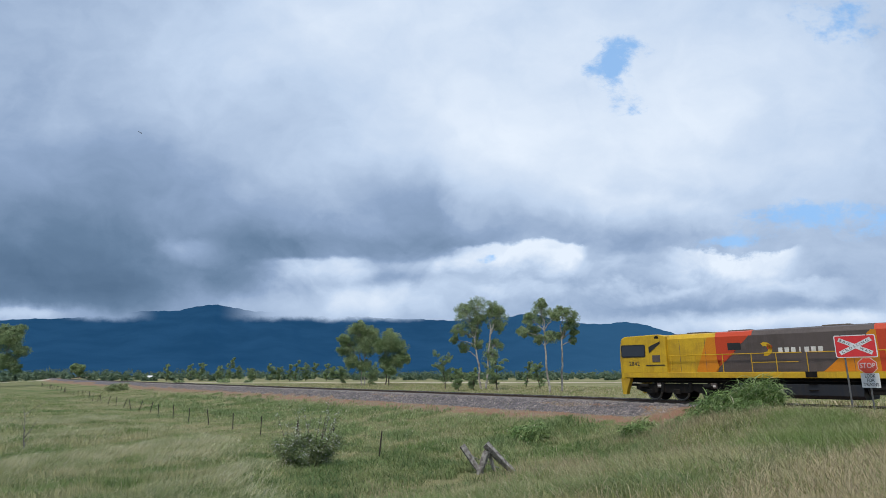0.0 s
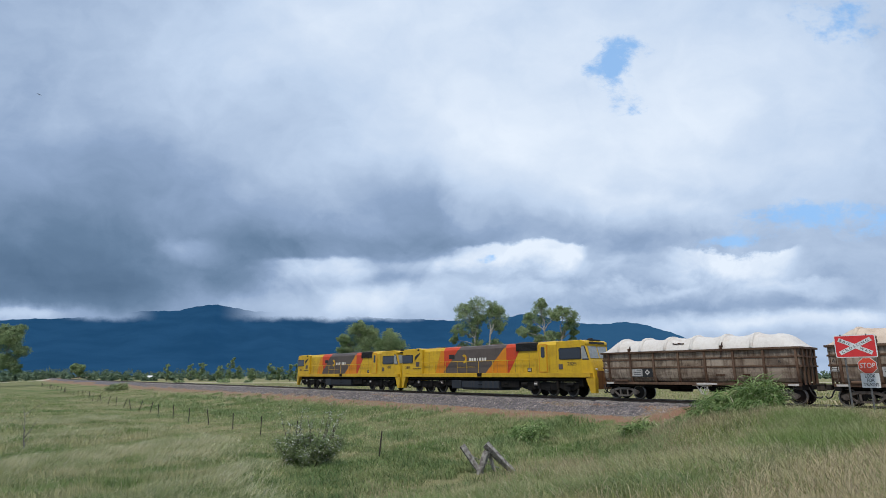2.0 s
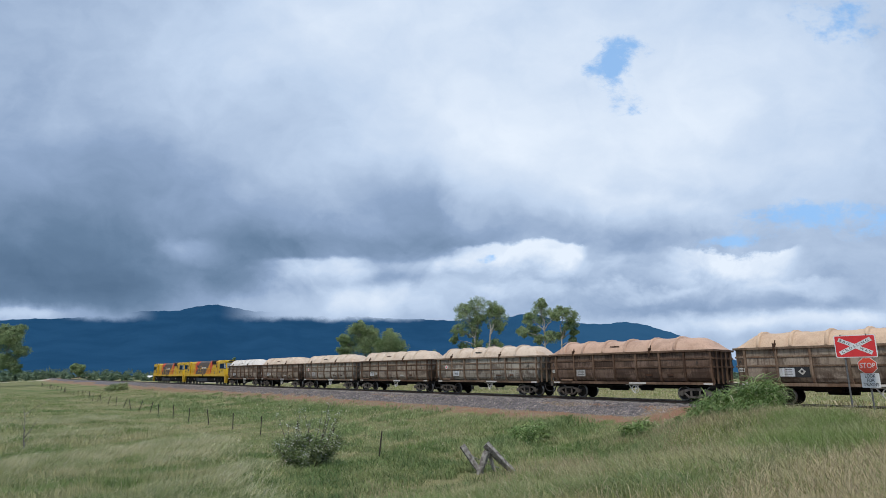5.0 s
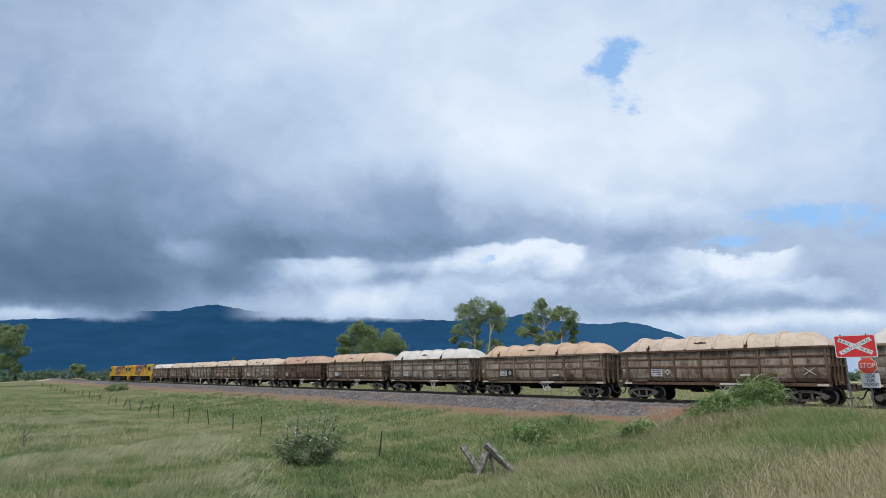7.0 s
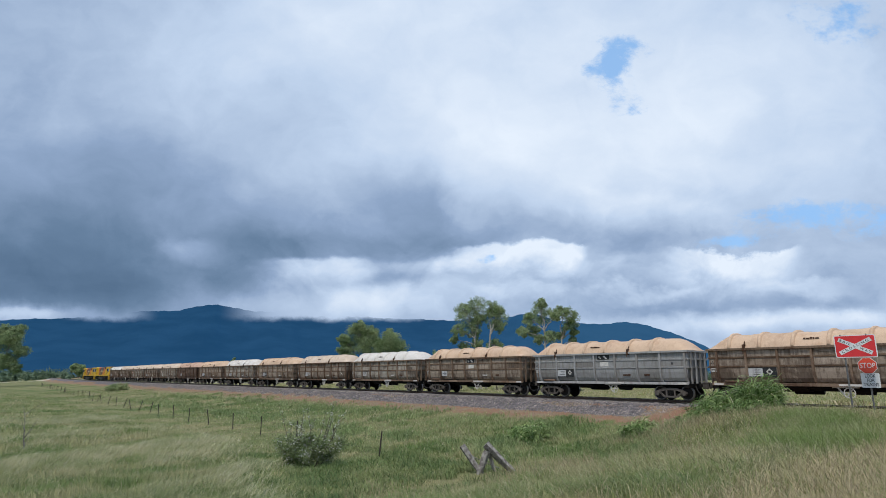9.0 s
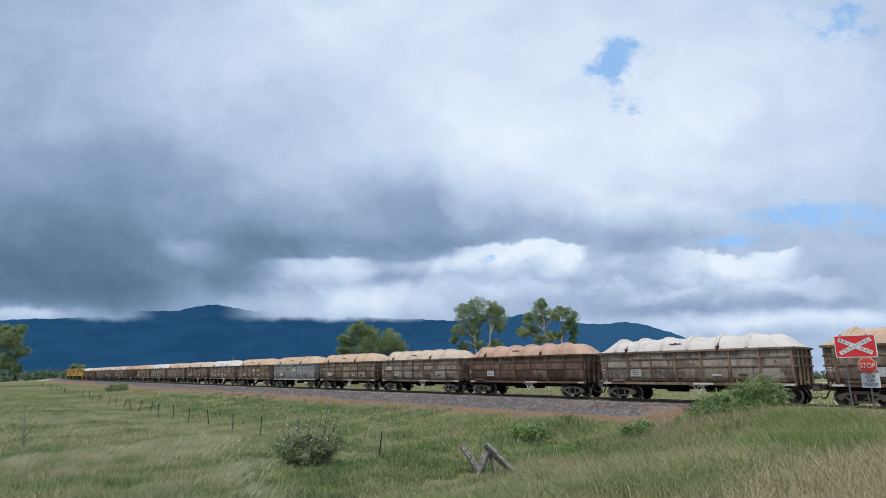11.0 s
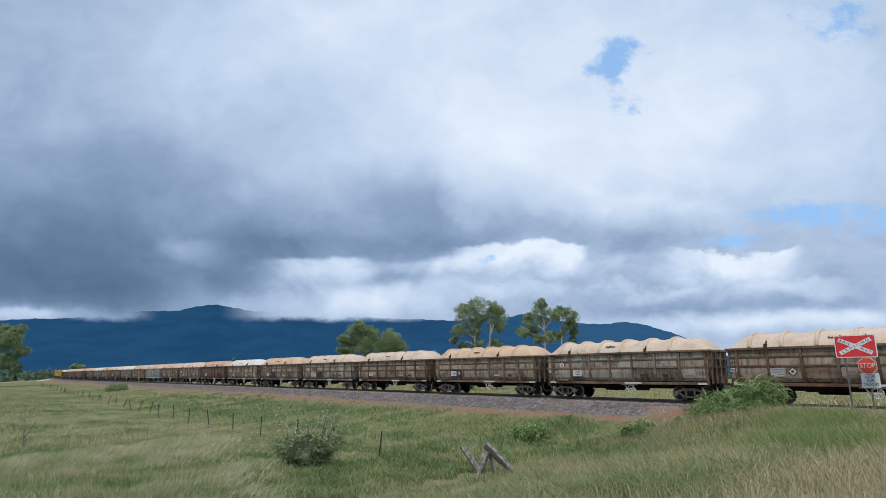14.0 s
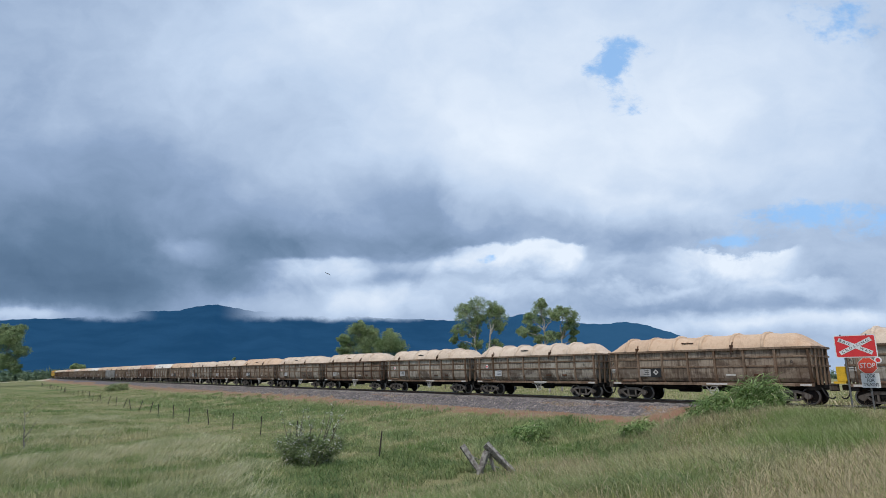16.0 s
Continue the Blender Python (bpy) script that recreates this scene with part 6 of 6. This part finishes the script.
def loco(number, label):
    """Double-cab diesel with a full-length hood, side walkway and three-axle bogies."""
    L = tagged(new("locomotive"), label, "locomotive", "locomotives of the train")
    sides = (1, -1)
    # sole bar and deck
    part("deck", box(-10.6, 10.3, -1.38, 1.38, 1.30, 1.60, 0.02), M_lyel, L)
    part("hood", extrude([(-1.16, 1.6), (1.16, 1.6), (1.16, 3.52), (1.02, 3.74), (0.8, 3.80), (-0.8, 3.80), (-1.02, 3.74), (-1.16, 3.52)], "x", s_(17.3), s_(3.5)), M_lyel, L, "long engine hood")
    part("hood_roof", box(s_(17.2), s_(3.8), -0.78, 0.78, 3.80, 3.825), M_lroof, L)
    # rear machinery bay up to the larger cab, full width
    part("door_bay", extrude([(-1.36, 1.6), (1.36, 1.6), (1.36, 3.55), (1.15, 3.78), (0.85, 3.83), (-0.85, 3.83), (-1.15, 3.78), (-1.36, 3.55)], "x", s_(18.9), s_(17.2)), M_lyel, L)
    cab_a = part("front_cab", taper(extrude([(s_(3.65), 1.58), (s_(3.65), 3.72), (s_(3.2), 3.84), (s_(0.95), 3.80), (s_(0.66), 3.66), (s_(0.55), 3.30), (s_(0.45), 2.45), (s_(0.50), 1.2), (s_(0.9), 1.2), (s_(0.9), 1.58)], "y", -1.37, 1.37, bevel=0.05), s_(0.72), s_(0.45), 0.08), M_lyel, L)
    cab_b = part("rear_cab", taper(extrude([(s_(18.9), 1.3), (s_(18.9), 3.76), (s_(21.0), 3.79), (s_(21.28), 3.69), (s_(21.32), 3.52), (s_(21.25), 3.42), (s_(21.48), 2.55), (s_(21.66), 2.0), (s_(21.80), 1.1), (s_(21.4), 1.1), (s_(21.4), 1.3)], "y", -1.37, 1.37, bevel=0.05), s_(21.03), s_(21.80), 0.26), M_lyel, L)
    for s in sides:
        y0, y1 = (1.366, 1.392) if s > 0 else (-1.392, -1.366)
        def slab(name, outline, mat, parent, a=y0, b=y1, label=""):
            return part(name, extrude(outline, "y", a, b), mat, parent, label)
        def win(cx, cz, w, h, parent, glass=M_glass):
            f = slab("window_frame", shift(rounded(w + 0.14, h + 0.14, 0.12), cx, cz), M_pblk, parent)
            e = 0.006 * s
            part("pane", extrude(shift(rounded(w, h, 0.09), cx, cz), "y", y1 if s > 0 else y0 - 0.006, y1 + 0.006 if s > 0 else y0), glass, f)
        win(s_(1.48), 2.90, 1.52, 0.62, cab_a)
        win(s_(20.06), 2.90, 1.74, 0.66, cab_b)
        part("corner_window_frame", corner_pane(s_(21.03), s_(21.23), s_(21.46), 2.46, 3.40, s, 1.366, s_(21.80), 0.26), M_pblk, cab_b)
        part("corner_window", corner_pane(s_(21.03), s_(21.19), s_(21.40), 2.54, 3.34, s, 1.380, s_(21.80), 0.26), M_pane, cab_b, "windscreen corner with a pale reflection painted in")
        slab("vent_panel", [(s_(2.55), 2.75), (s_(2.55), 3.12), (s_(3.3), 3.42), (s_(3.3), 3.30)], M_pblk, cab_a)
        part("round_vent", rod((s_(3.1), s * 1.30, 3.66), (s_(3.1), s * 1.385, 3.62), 0.14, 14), M_pblk, cab_a)
        slab("grille", [(s_(2.75), 2.22), (s_(2.75), 2.62), (s_(3.25), 2.62), (s_(3.25), 2.22)], M_lgry, cab_a)
        slab("step_plate", [(s_(2.3), 2.0), (s_(2.3), 2.06), (s_(3.5), 2.06), (s_(3.5), 2.0)], M_pblk, cab_a)
        d = slab("door", [(s_(17.38), 1.70), (s_(17.38), 3.56), (s_(18.02), 3.56), (s_(18.02), 1.70)], M_lyel, L, y0 - (0.0 if s > 0 else 0.008), y1 + (0.008 if s > 0 else 0.0))
        slab("door_frame", [(s_(17.33), 1.65), (s_(17.33), 3.61), (s_(18.07), 3.61), (s_(18.07), 1.65)], M_lora, L)
        part("door_window", extrude(shift(rounded(0.34, 0.75, 0.1), s_(17.7), 3.05), "y", y1 + 0.006 if s > 0 else y0 - 0.014, y1 + 0.014 if s > 0 else y0 - 0.002), M_glass, d)
        part("handrail", rod((s_(18.25), s * 1.42, 1.75), (s_(18.25), s * 1.42, 3.0), 0.02, 6), M_lyel, L)
        part("kick_plate", box(s_(19.25) - 0.17, s_(19.25) + 0.17, y0, y1, 1.85, 2.2), M_lgry, cab_b)
        # livery on the hood
        a, b = (1.157, 1.170) if s > 0 else (-1.170, -1.157)
        for nm, o, m in (("orange_band", [(5.3, 1.62), (6.05, 3.52), (6.5, 3.52), (6.5, 1.62)], M_lora), ("red_band", [(6.5, 2.35), (6.5, 3.52), (8.3, 3.52), (7.3, 2.45), (6.6, 1.9)], M_lred), ("orange_band", [(6.5, 1.62), (6.5, 2.35), (6.75, 2.2), (6.35, 1.62)], M_lora),
                         ("grey_band", [(6.35, 1.62), (8.3, 3.52), (13.7, 3.52), (11.6, 1.62)], M_lgry), ("orange_band", [(11.6, 1.62), (13.7, 3.52), (13.9, 3.52), (13.9, 1.62)], M_lora),
                         ("red_band", [(13.9, 1.62), (13.9, 3.52), (15.45, 3.52), (14.15, 1.62)], M_lred)):
            part(nm, extrude([(s_(x), z) for x, z in o], "y", a, b), m, L)
        # bevelled roof edge takes the same colours
        def edge(x0, x1, m, nm):
            k = 0.012 * s
            bm = bmesh.new()
            pts = [(1.166, 3.52), (1.026, 3.748), (0.80, 3.812), (0.80, 3.79), (1.0, 3.72), (1.14, 3.50)]
            part(nm, extrude([(y * s, z) for y, z in pts], "x", s_(x1), s_(x0), bm), m, L)
        edge(6.5, 8.45, M_lred, "red_band"), edge(8.45, 13.85, M_lgry, "grey_band"), edge(13.85, 15.5, M_lred, "red_band")
        slab("side_window", [(s_(7.15), 2.78), (s_(7.15), 3.16), (s_(7.85), 3.16), (s_(7.85), 2.78)], M_pblk, L, a * 1.0 + (0.010 if s > 0 else -0.016), b + (0.010 if s > 0 else -0.0))
        # radiator intake
        rad = part("radiator_intake", box(s_(17.0), s_(14.95), 1.02 * s if s > 0 else -1.24, 1.24 if s > 0 else -1.02, 3.2, 3.78, 0.02), M_pblk, L)
        for k in range(6):
            part("louvre", box(s_(16.95), s_(15.0), 1.235 * s if s > 0 else -1.255, 1.255 if s > 0 else -1.235, 3.26 + k * 0.085, 3.29 + k * 0.085), M_under, rad)
        # emblem and name drawn as plain shapes
        y = 1.172 * s
        yy = (1.170, 1.176) if s > 0 else (-1.176, -1.170)
        part("emblem", extrude([(s_(9.05) + 0.36 * math.cos(t * 0.5 + 1.0), 2.78 + 0.36 * math.sin(t * 0.5 + 1.0)) for t in range(9)] + [(s_(9.05) + 0.16 * math.cos(t * 0.5 + 1.0), 2.78 + 0.16 * math.sin(t * 0.5 + 1.0)) for t in range(8, -1, -1)], "y", *yy), M_lyel, L)
        part("emblem", extrude([(s_(9.15), 2.80), (s_(9.15), 3.06), (s_(9.42), 2.92), (s_(9.38), 2.70)], "y", *yy), M_lred, L)
        for k in range(7):
            x = s_(9.78 + k * 0.30) if s > 0 else s_(9.78 + (6 - k) * 0.30)
            wd = 0.10 if k != 3 else 0.03
            part("name_bar", box(x - wd, x + wd, *yy, 2.58, 2.83), M_lwht, L)
        # handrails along the walkway
        for x in (3.9, 5.4, 6.9, 8.4, 9.6, 11.0, 12.6, 14.2, 15.7, 17.0):
            part("stanchion", rod((s_(x), s * 1.36, 1.58), (s_(x), s * 1.36, 2.56), 0.022, 6), M_lyel, L)
        part("handrail", rod((s_(3.7), s * 1.36, 2.56), (s_(10.8), s * 1.36, 2.56), 0.022, 6), M_lyel, L)
        part("handrail", rod((s_(11.1), s * 1.36, 2.56), (s_(17.2), s * 1.36, 2.56), 0.022, 6), M_lyel, L)
        part("handrail", rod((s_(8.4), s * 1.36, 2.10), (s_(10.6), s * 1.36, 2.10), 0.018, 6), M_lyel, L)
        for x in (4.4, 5.9, 12.9, 14.8, 16.2):
            part("door_seam", box(s_(x) - 0.008, s_(x) + 0.008, *((1.16, 1.174) if s > 0 else (-1.174, -1.16)), 1.65, 3.45), M_lgry, L)
        part("steps", box(s_(11.1) - 0.25, s_(11.1) + 0.25, s * 1.25 if s > 0 else -1.40, 1.40 if s > 0 else -1.25, 1.34, 1.62), M_under, L)
        words(number, 0.36, M_ink, pose(s_(1.52), s * 1.377, 2.12, 0, 0, 180 if s > 0 else 0), cab_a, "black fleet number", width=0.72)
        words(number, 0.34, M_ink, pose(s_(20.2), s * 1.377, 2.20, 0, 0, 180 if s > 0 else 0), cab_b, "black fleet number", width=0.74)
        # pilots
        part("pilot", extrude([(s_(0.50), 1.3), (s_(0.95), 1.3), (s_(1.15), 1.24), (s_(0.90), 0.62), (s_(0.80), 0.30), (s_(0.56), 0.30)], "y", s * 1.0 if s > 0 else -1.34, 1.34 if s > 0 else -1.0), M_lyel, L)
        part("pilot", extrude([(s_(22.0), 1.3), (s_(21.5), 1.3), (s_(21.25), 1.24), (s_(21.5), 0.62), (s_(21.62), 0.30), (s_(21.95), 0.30)], "y", s * 1.0 if s > 0 else -1.34, 1.34 if s > 0 else -1.0), M_lyel, L)
        # data plate and undergear
        dp = part("data_plate", box(s_(16.4), s_(16.02), *((1.165, 1.178) if s > 0 else (-1.178, -1.165)), 1.70, 1.98), M_pblk, L)
        for k in range(2):
            part("text_bar", box(s_(16.34), s_(16.08), *((1.178, 1.184) if s > 0 else (-1.184, -1.178)), 1.86 - 0.1 * k, 1.92 - 0.1 * k), M_white, dp)
        for x in (2.0, 5.9, 15.7, 19.9):
            part("brake_cylinder", rod((s_(x) - 0.28, s * 1.16, 0.82), (s_(x) + 0.28, s * 1.16, 0.82), 0.12, 10), M_under, L)
        part("air_pipe", rod((s_(20.6), s * 1.2, 1.16), (s_(1.4), s * 1.2, 1.16), 0.03, 6), M_under, L)
        # headlights
        for xe, yw in ((s_(0.48), 0.75), (s_(21.72), 0.75)):
            part("headlight", rod((xe - 0.05, s * yw, 1.85), (xe + 0.05, s * yw, 1.85), 0.06, 12), M_lens, L)
    # windscreens
    for sx, pts in ((1, [(s_(0.54), 3.22), (s_(0.44), 2.50)]), (-1, [(s_(21.27), 3.37), (s_(21.48), 2.57)])):
        for y0, y1 in ((0.06, 1.02 if sx < 0 else 1.16), (-1.02 if sx < 0 else -1.16, -0.06)):
            (xa, za), (xb, zb) = pts
            bm = bmesh.new()
            o = sx * 0.02
            v = [bm.verts.new(c) for c in ((xa + o, y0, za), (xa + o, y1, za), (xb + o, y1, zb), (xb + o, y0, zb), (xa - o, y0, za), (xa - o, y1, za), (xb - o, y1, zb), (xb - o, y0, zb))]
            for f in ((0, 1, 2, 3), (7, 6, 5, 4), (0, 4, 5, 1), (1, 5, 6, 2), (2, 6, 7, 3), (3, 7, 4, 0)):
                bm.faces.new([v[i] for i in f])
            bmesh.ops.recalc_face_normals(bm, faces=bm.faces[:])
            part("windscreen", bm, M_pane, L)
    part("nose_plate", box(s_(21.86), s_(21.78), -0.80, 0.80, 0.55, 1.75, 0.02), M_rust, L, "rust-stained nose plate")
    part("equipment_case", box(s_(15.1), s_(13.25), -1.15, 1.15, 0.55, 1.05, 0.03), M_under, L)
    part("equipment_case", box(s_(7.5), s_(6.75), -1.15, 1.15, 0.6, 1.05, 0.03), M_under, L)
    part("brow_panel", box(s_(21.35), s_(21.28), -0.85, 0.85, 3.53, 3.67, 0.01), M_pblk, L)
    part("roof_horn", rod((s_(21.0), 0.5, 3.87), (s_(21.35), 0.5, 3.88), 0.045, 8, box(s_(21.2), s_(20.95), -0.6, 0.6, 3.77, 3.85)), M_pblk, L)
    for x in (5.2, 7.6, 12.2, 15.2):
        part("roof_hatch", box(s_(x) - 0.6, s_(x) + 0.6, -0.55, 0.55, 3.82, 3.90, 0.03), M_lroof, L)
    # underneath
    part("fuel_tank", extrude([(-1.28, 1.0), (1.28, 1.0), (1.28, 0.48), (1.1, 0.31), (-1.1, 0.31), (-1.28, 0.48)], "x", s_(13.1), s_(8.9), bevel=0.02), M_tank, L)
    for x in (3.0, 6.2, 16.8):
        lb = part("sand_filler", box(s_(x) - 0.16, s_(x) + 0.16, 1.10, 1.24, 0.72, 1.0, 0.02), M_lgry, L)
        part("label_plate", box(s_(x) - 0.12, s_(x) + 0.12, 1.24, 1.248, 0.80, 0.90), M_white, lb)
    part("battery_box", box(s_(8.8), s_(7.6), -1.28, 1.28, 0.38, 1.05, 0.03), M_tank, L)
    for z in (0.42, 0.70, 0.98):
        part("step", box(s_(11.3), s_(10.9), 1.27, 1.34, z, z + 0.04), M_under, L)
    part("air_reservoir", rod((s_(14.0), 1.0, 0.85), (s_(13.3), 1.0, 0.85), 0.2, 12), M_under, L, smooth=True)
    part("underframe", box(-10.4, 10.1, -1.0, 1.0, 1.0, 1.32), M_under, L)
    for bx in (s_(4.0), s_(17.9)):
        b = part("bogie", box(-2.5, 2.5, -0.75, 0.75, 0.6, 0.95), M_under, L)
        b.location = (bx, 0, 0)
        for s in sides:
            shared("lsf", "side_frame", lambda: extrude([(-2.6, 0.95), (2.6, 0.95), (2.6, 0.62), (2.1, 0.45), (1.3, 0.45), (1.0, 0.62), (0.7, 0.45), (-0.7, 0.45), (-1.0, 0.62), (-1.3, 0.45), (-2.1, 0.45), (-2.6, 0.62)], "y", -0.07, 0.07), M_under, b, pose(0, s * 1.05, 0))
            for x in (-1.7, 0, 1.7):
                shared("lwhl", "wheel", lambda: wheel_mesh(0.48), [M_wheel, M_rim], b, pose(x, s * 0.57, 0.48, 0, 0, 0 if s > 0 else 180), True)
                shared("labx", "axle_box", lambda: box(-0.2, 0.2, -0.1, 0.1, 0.36, 0.64, 0.03), M_under, b, pose(x, s * 1.10, 0))
            for x in (-0.85, 0.85):
                shared("lspr", "spring", lambda: rod((0, 0, 0.5), (0, 0, 1.05), 0.10, 10), M_under, b, pose(x, s * 1.16, 0))
        for x in (-1.7, 0, 1.7):
            shared("laxl", "axle", lambda: rod((0, -0.6, 0.48), (0, 0.6, 0.48), 0.09, 8), M_under, b, pose(x, 0, 0))
        part("sand_box", box(-3.0, -2.65, -1.15, 1.15, 0.7, 1.25, 0.03), M_under, b)
    for s in (1, -1):
        coupler(L, 10.55 if s > 0 else -11.1, s)
    return L


V, FRONT = 22.6, 21.3
FIRST, PITCH = 43.88, 12.70
# which kind of wagon runs in which place
ORDER = [0, 1, 2, 1, 2, 4, 3, 5, 3, 1, 5, 7, 6, 3, 2, 4, 5, 3, 2, 1, 3, 2, 1, 2, 2, 3, 2, 1, 3]


def train():
    cars = [(loco("2842", "yellow double-cab diesel locomotive with red and grey bands, leading"), 11.2), (loco("2825", "yellow double-cab diesel locomotive with red and grey bands, coupled second"), 32.98)]
    kinds = body_set()
    used = set()
    for i, k in enumerate(ORDER):
        w = kinds[k] if k not in used else copy_thing(kinds[k], Matrix())
        used.add(k)
        # the couplings are closed up towards the tail
        slack = 0.11 * max(i - 20, 0) if i < 26 else 0.42
        cars.append((w, FIRST + PITCH * (i + 0.5) - slack))
        if i in (17, 18):
            part("black_panel", box(0.74, 2.02, 1.190, 1.214, 1.26, 1.84), M_pblk, w, "black repainted side panel")
            part("grey_panel", box(2.32, 3.56, 1.186, 1.203, 1.30, 1.84), M_plac, w, "grey repainted panel behind the placard") if i == 18 else None
        if i == 18:
            # black box laid on the cover for the darkness inside a hole
            part("hatch", box(-1.62, -1.34, 1.0, 1.17, ZT + 0.12, ZT + 0.34, 0.02), M_pblk, w, "small black box painted for the dark of a hole in the cover")
        if i == 9:
            for a in (1, -1):
                part("chalk_stroke", rod((-4.80 - 0.26 * a, 1.214, 1.46), (-4.80 + 0.26 * a, 1.216, 1.82), 0.016, 5), M_white, w, "white chalked stroke")
        if i == 10:
            part("equipment_box", box(WL + 0.085, WL + 0.22, 0.55, 0.85, 1.15, 1.70, 0.02), M_bag, w, "yellow box on the wagon end")
        if i == 26:
            part("equipment_box", box(WL + 0.09, WL + 0.50, 0.25, 1.0, 1.15, 1.85, 0.02, bm=box(WL + 0.15, WL + 0.66, 0.3, 1.02, 1.05, 1.15)), M_bag, w, "bright yellow box on the wagon end")
    return cars


def bird(label):
    """A dark kite: body with spread wings."""
    b = tagged(new("bird"), label, "bird")
    part("body", extrude([(-0.28, 0.0), (-0.1, 0.06), (0.15, 0.05), (0.26, 0.0), (0.1, -0.05), (-0.1, -0.04)], "y", -0.045, 0.045, bevel=0.015), M_ink, b)
    for s in (1, -1):
        part("wing", extrude([(0.12, 0.03 * s), (0.06, 0.62 * s), (-0.04, 0.66 * s), (-0.14, 0.3 * s), (-0.12, 0.03 * s)], "z", 0.01, 0.025), M_ink, b)
    part("tail", extrude([(-0.24, -0.03), (-0.24, 0.03), (-0.46, 0.09), (-0.46, -0.09)], "z", 0.0, 0.012), M_ink, b)
    return b


def sky_at(px, py, d):
    """A place d metres off on a bearing across and above the view's axis."""
    c, s = math.cos(radians(12.62)), math.sin(radians(12.62))
    a, b = (px - 784) / 1000, (441 - py) / 1000
    v = Vector((a, c - s * b, s + c * b)).normalized()
    return EYE + v * d


# ---- the place, largest first ----
ground()
mountains()
far_road()
far_woods()
railway()
trees()
CARS = train()
crossing_signs()
strainer()
BUSH = bush()
SWAY = weeds()
dead_sapling()
fence()
scatter_stones()
paddock_grass()
KITES = [bird("dark bird of prey gliding high above the paddock"), bird("dark bird of prey flying before the range")]


def motions():
    for ob, back in CARS:
        walk(ob, [(t, on_track(FRONT + V * t - back, RAIL_Z)) for t in range(17)])
    # reeds and bush nod in gusts
    for k, ob in enumerate(SWAY + [BUSH]):
        base = ob.matrix_world.copy()
        rows = []
        for i in range(33):
            t = i * 0.5
            g = 2.2 * math.sin(t * 1.9 + k) + 1.3 * math.sin(t * 3.7 + 2.1 * k)
            rows.append((t, base @ pose(0, 0, 0, 0.5 * g, -1.0 - g, 0)))
        walk(ob, rows)
    a = KITES[0]
    walk(a, [(t, Matrix.Translation(sky_at(248 - 90 * t, 235 - 34 * t, 170 + 6 * t)) @ pose(0, 0, 0, 8, -6, 160)) for t in (0, 4, 8, 12, 16)])
    b = KITES[1]
    way = [(0, 1300, 655, 420), (5, 1150, 655, 400), (10, 950, 652, 330), (14, 720, 640, 200), (15.0, 655, 605, 130), (15.6, 612, 539, 100), (16, 580, 485, 88)]
    walk(b, [(t, Matrix.Translation(sky_at(x, y, d)) @ pose(0, 0, 0, 10, -10, 150)) for t, x, y, d in way])


motions()
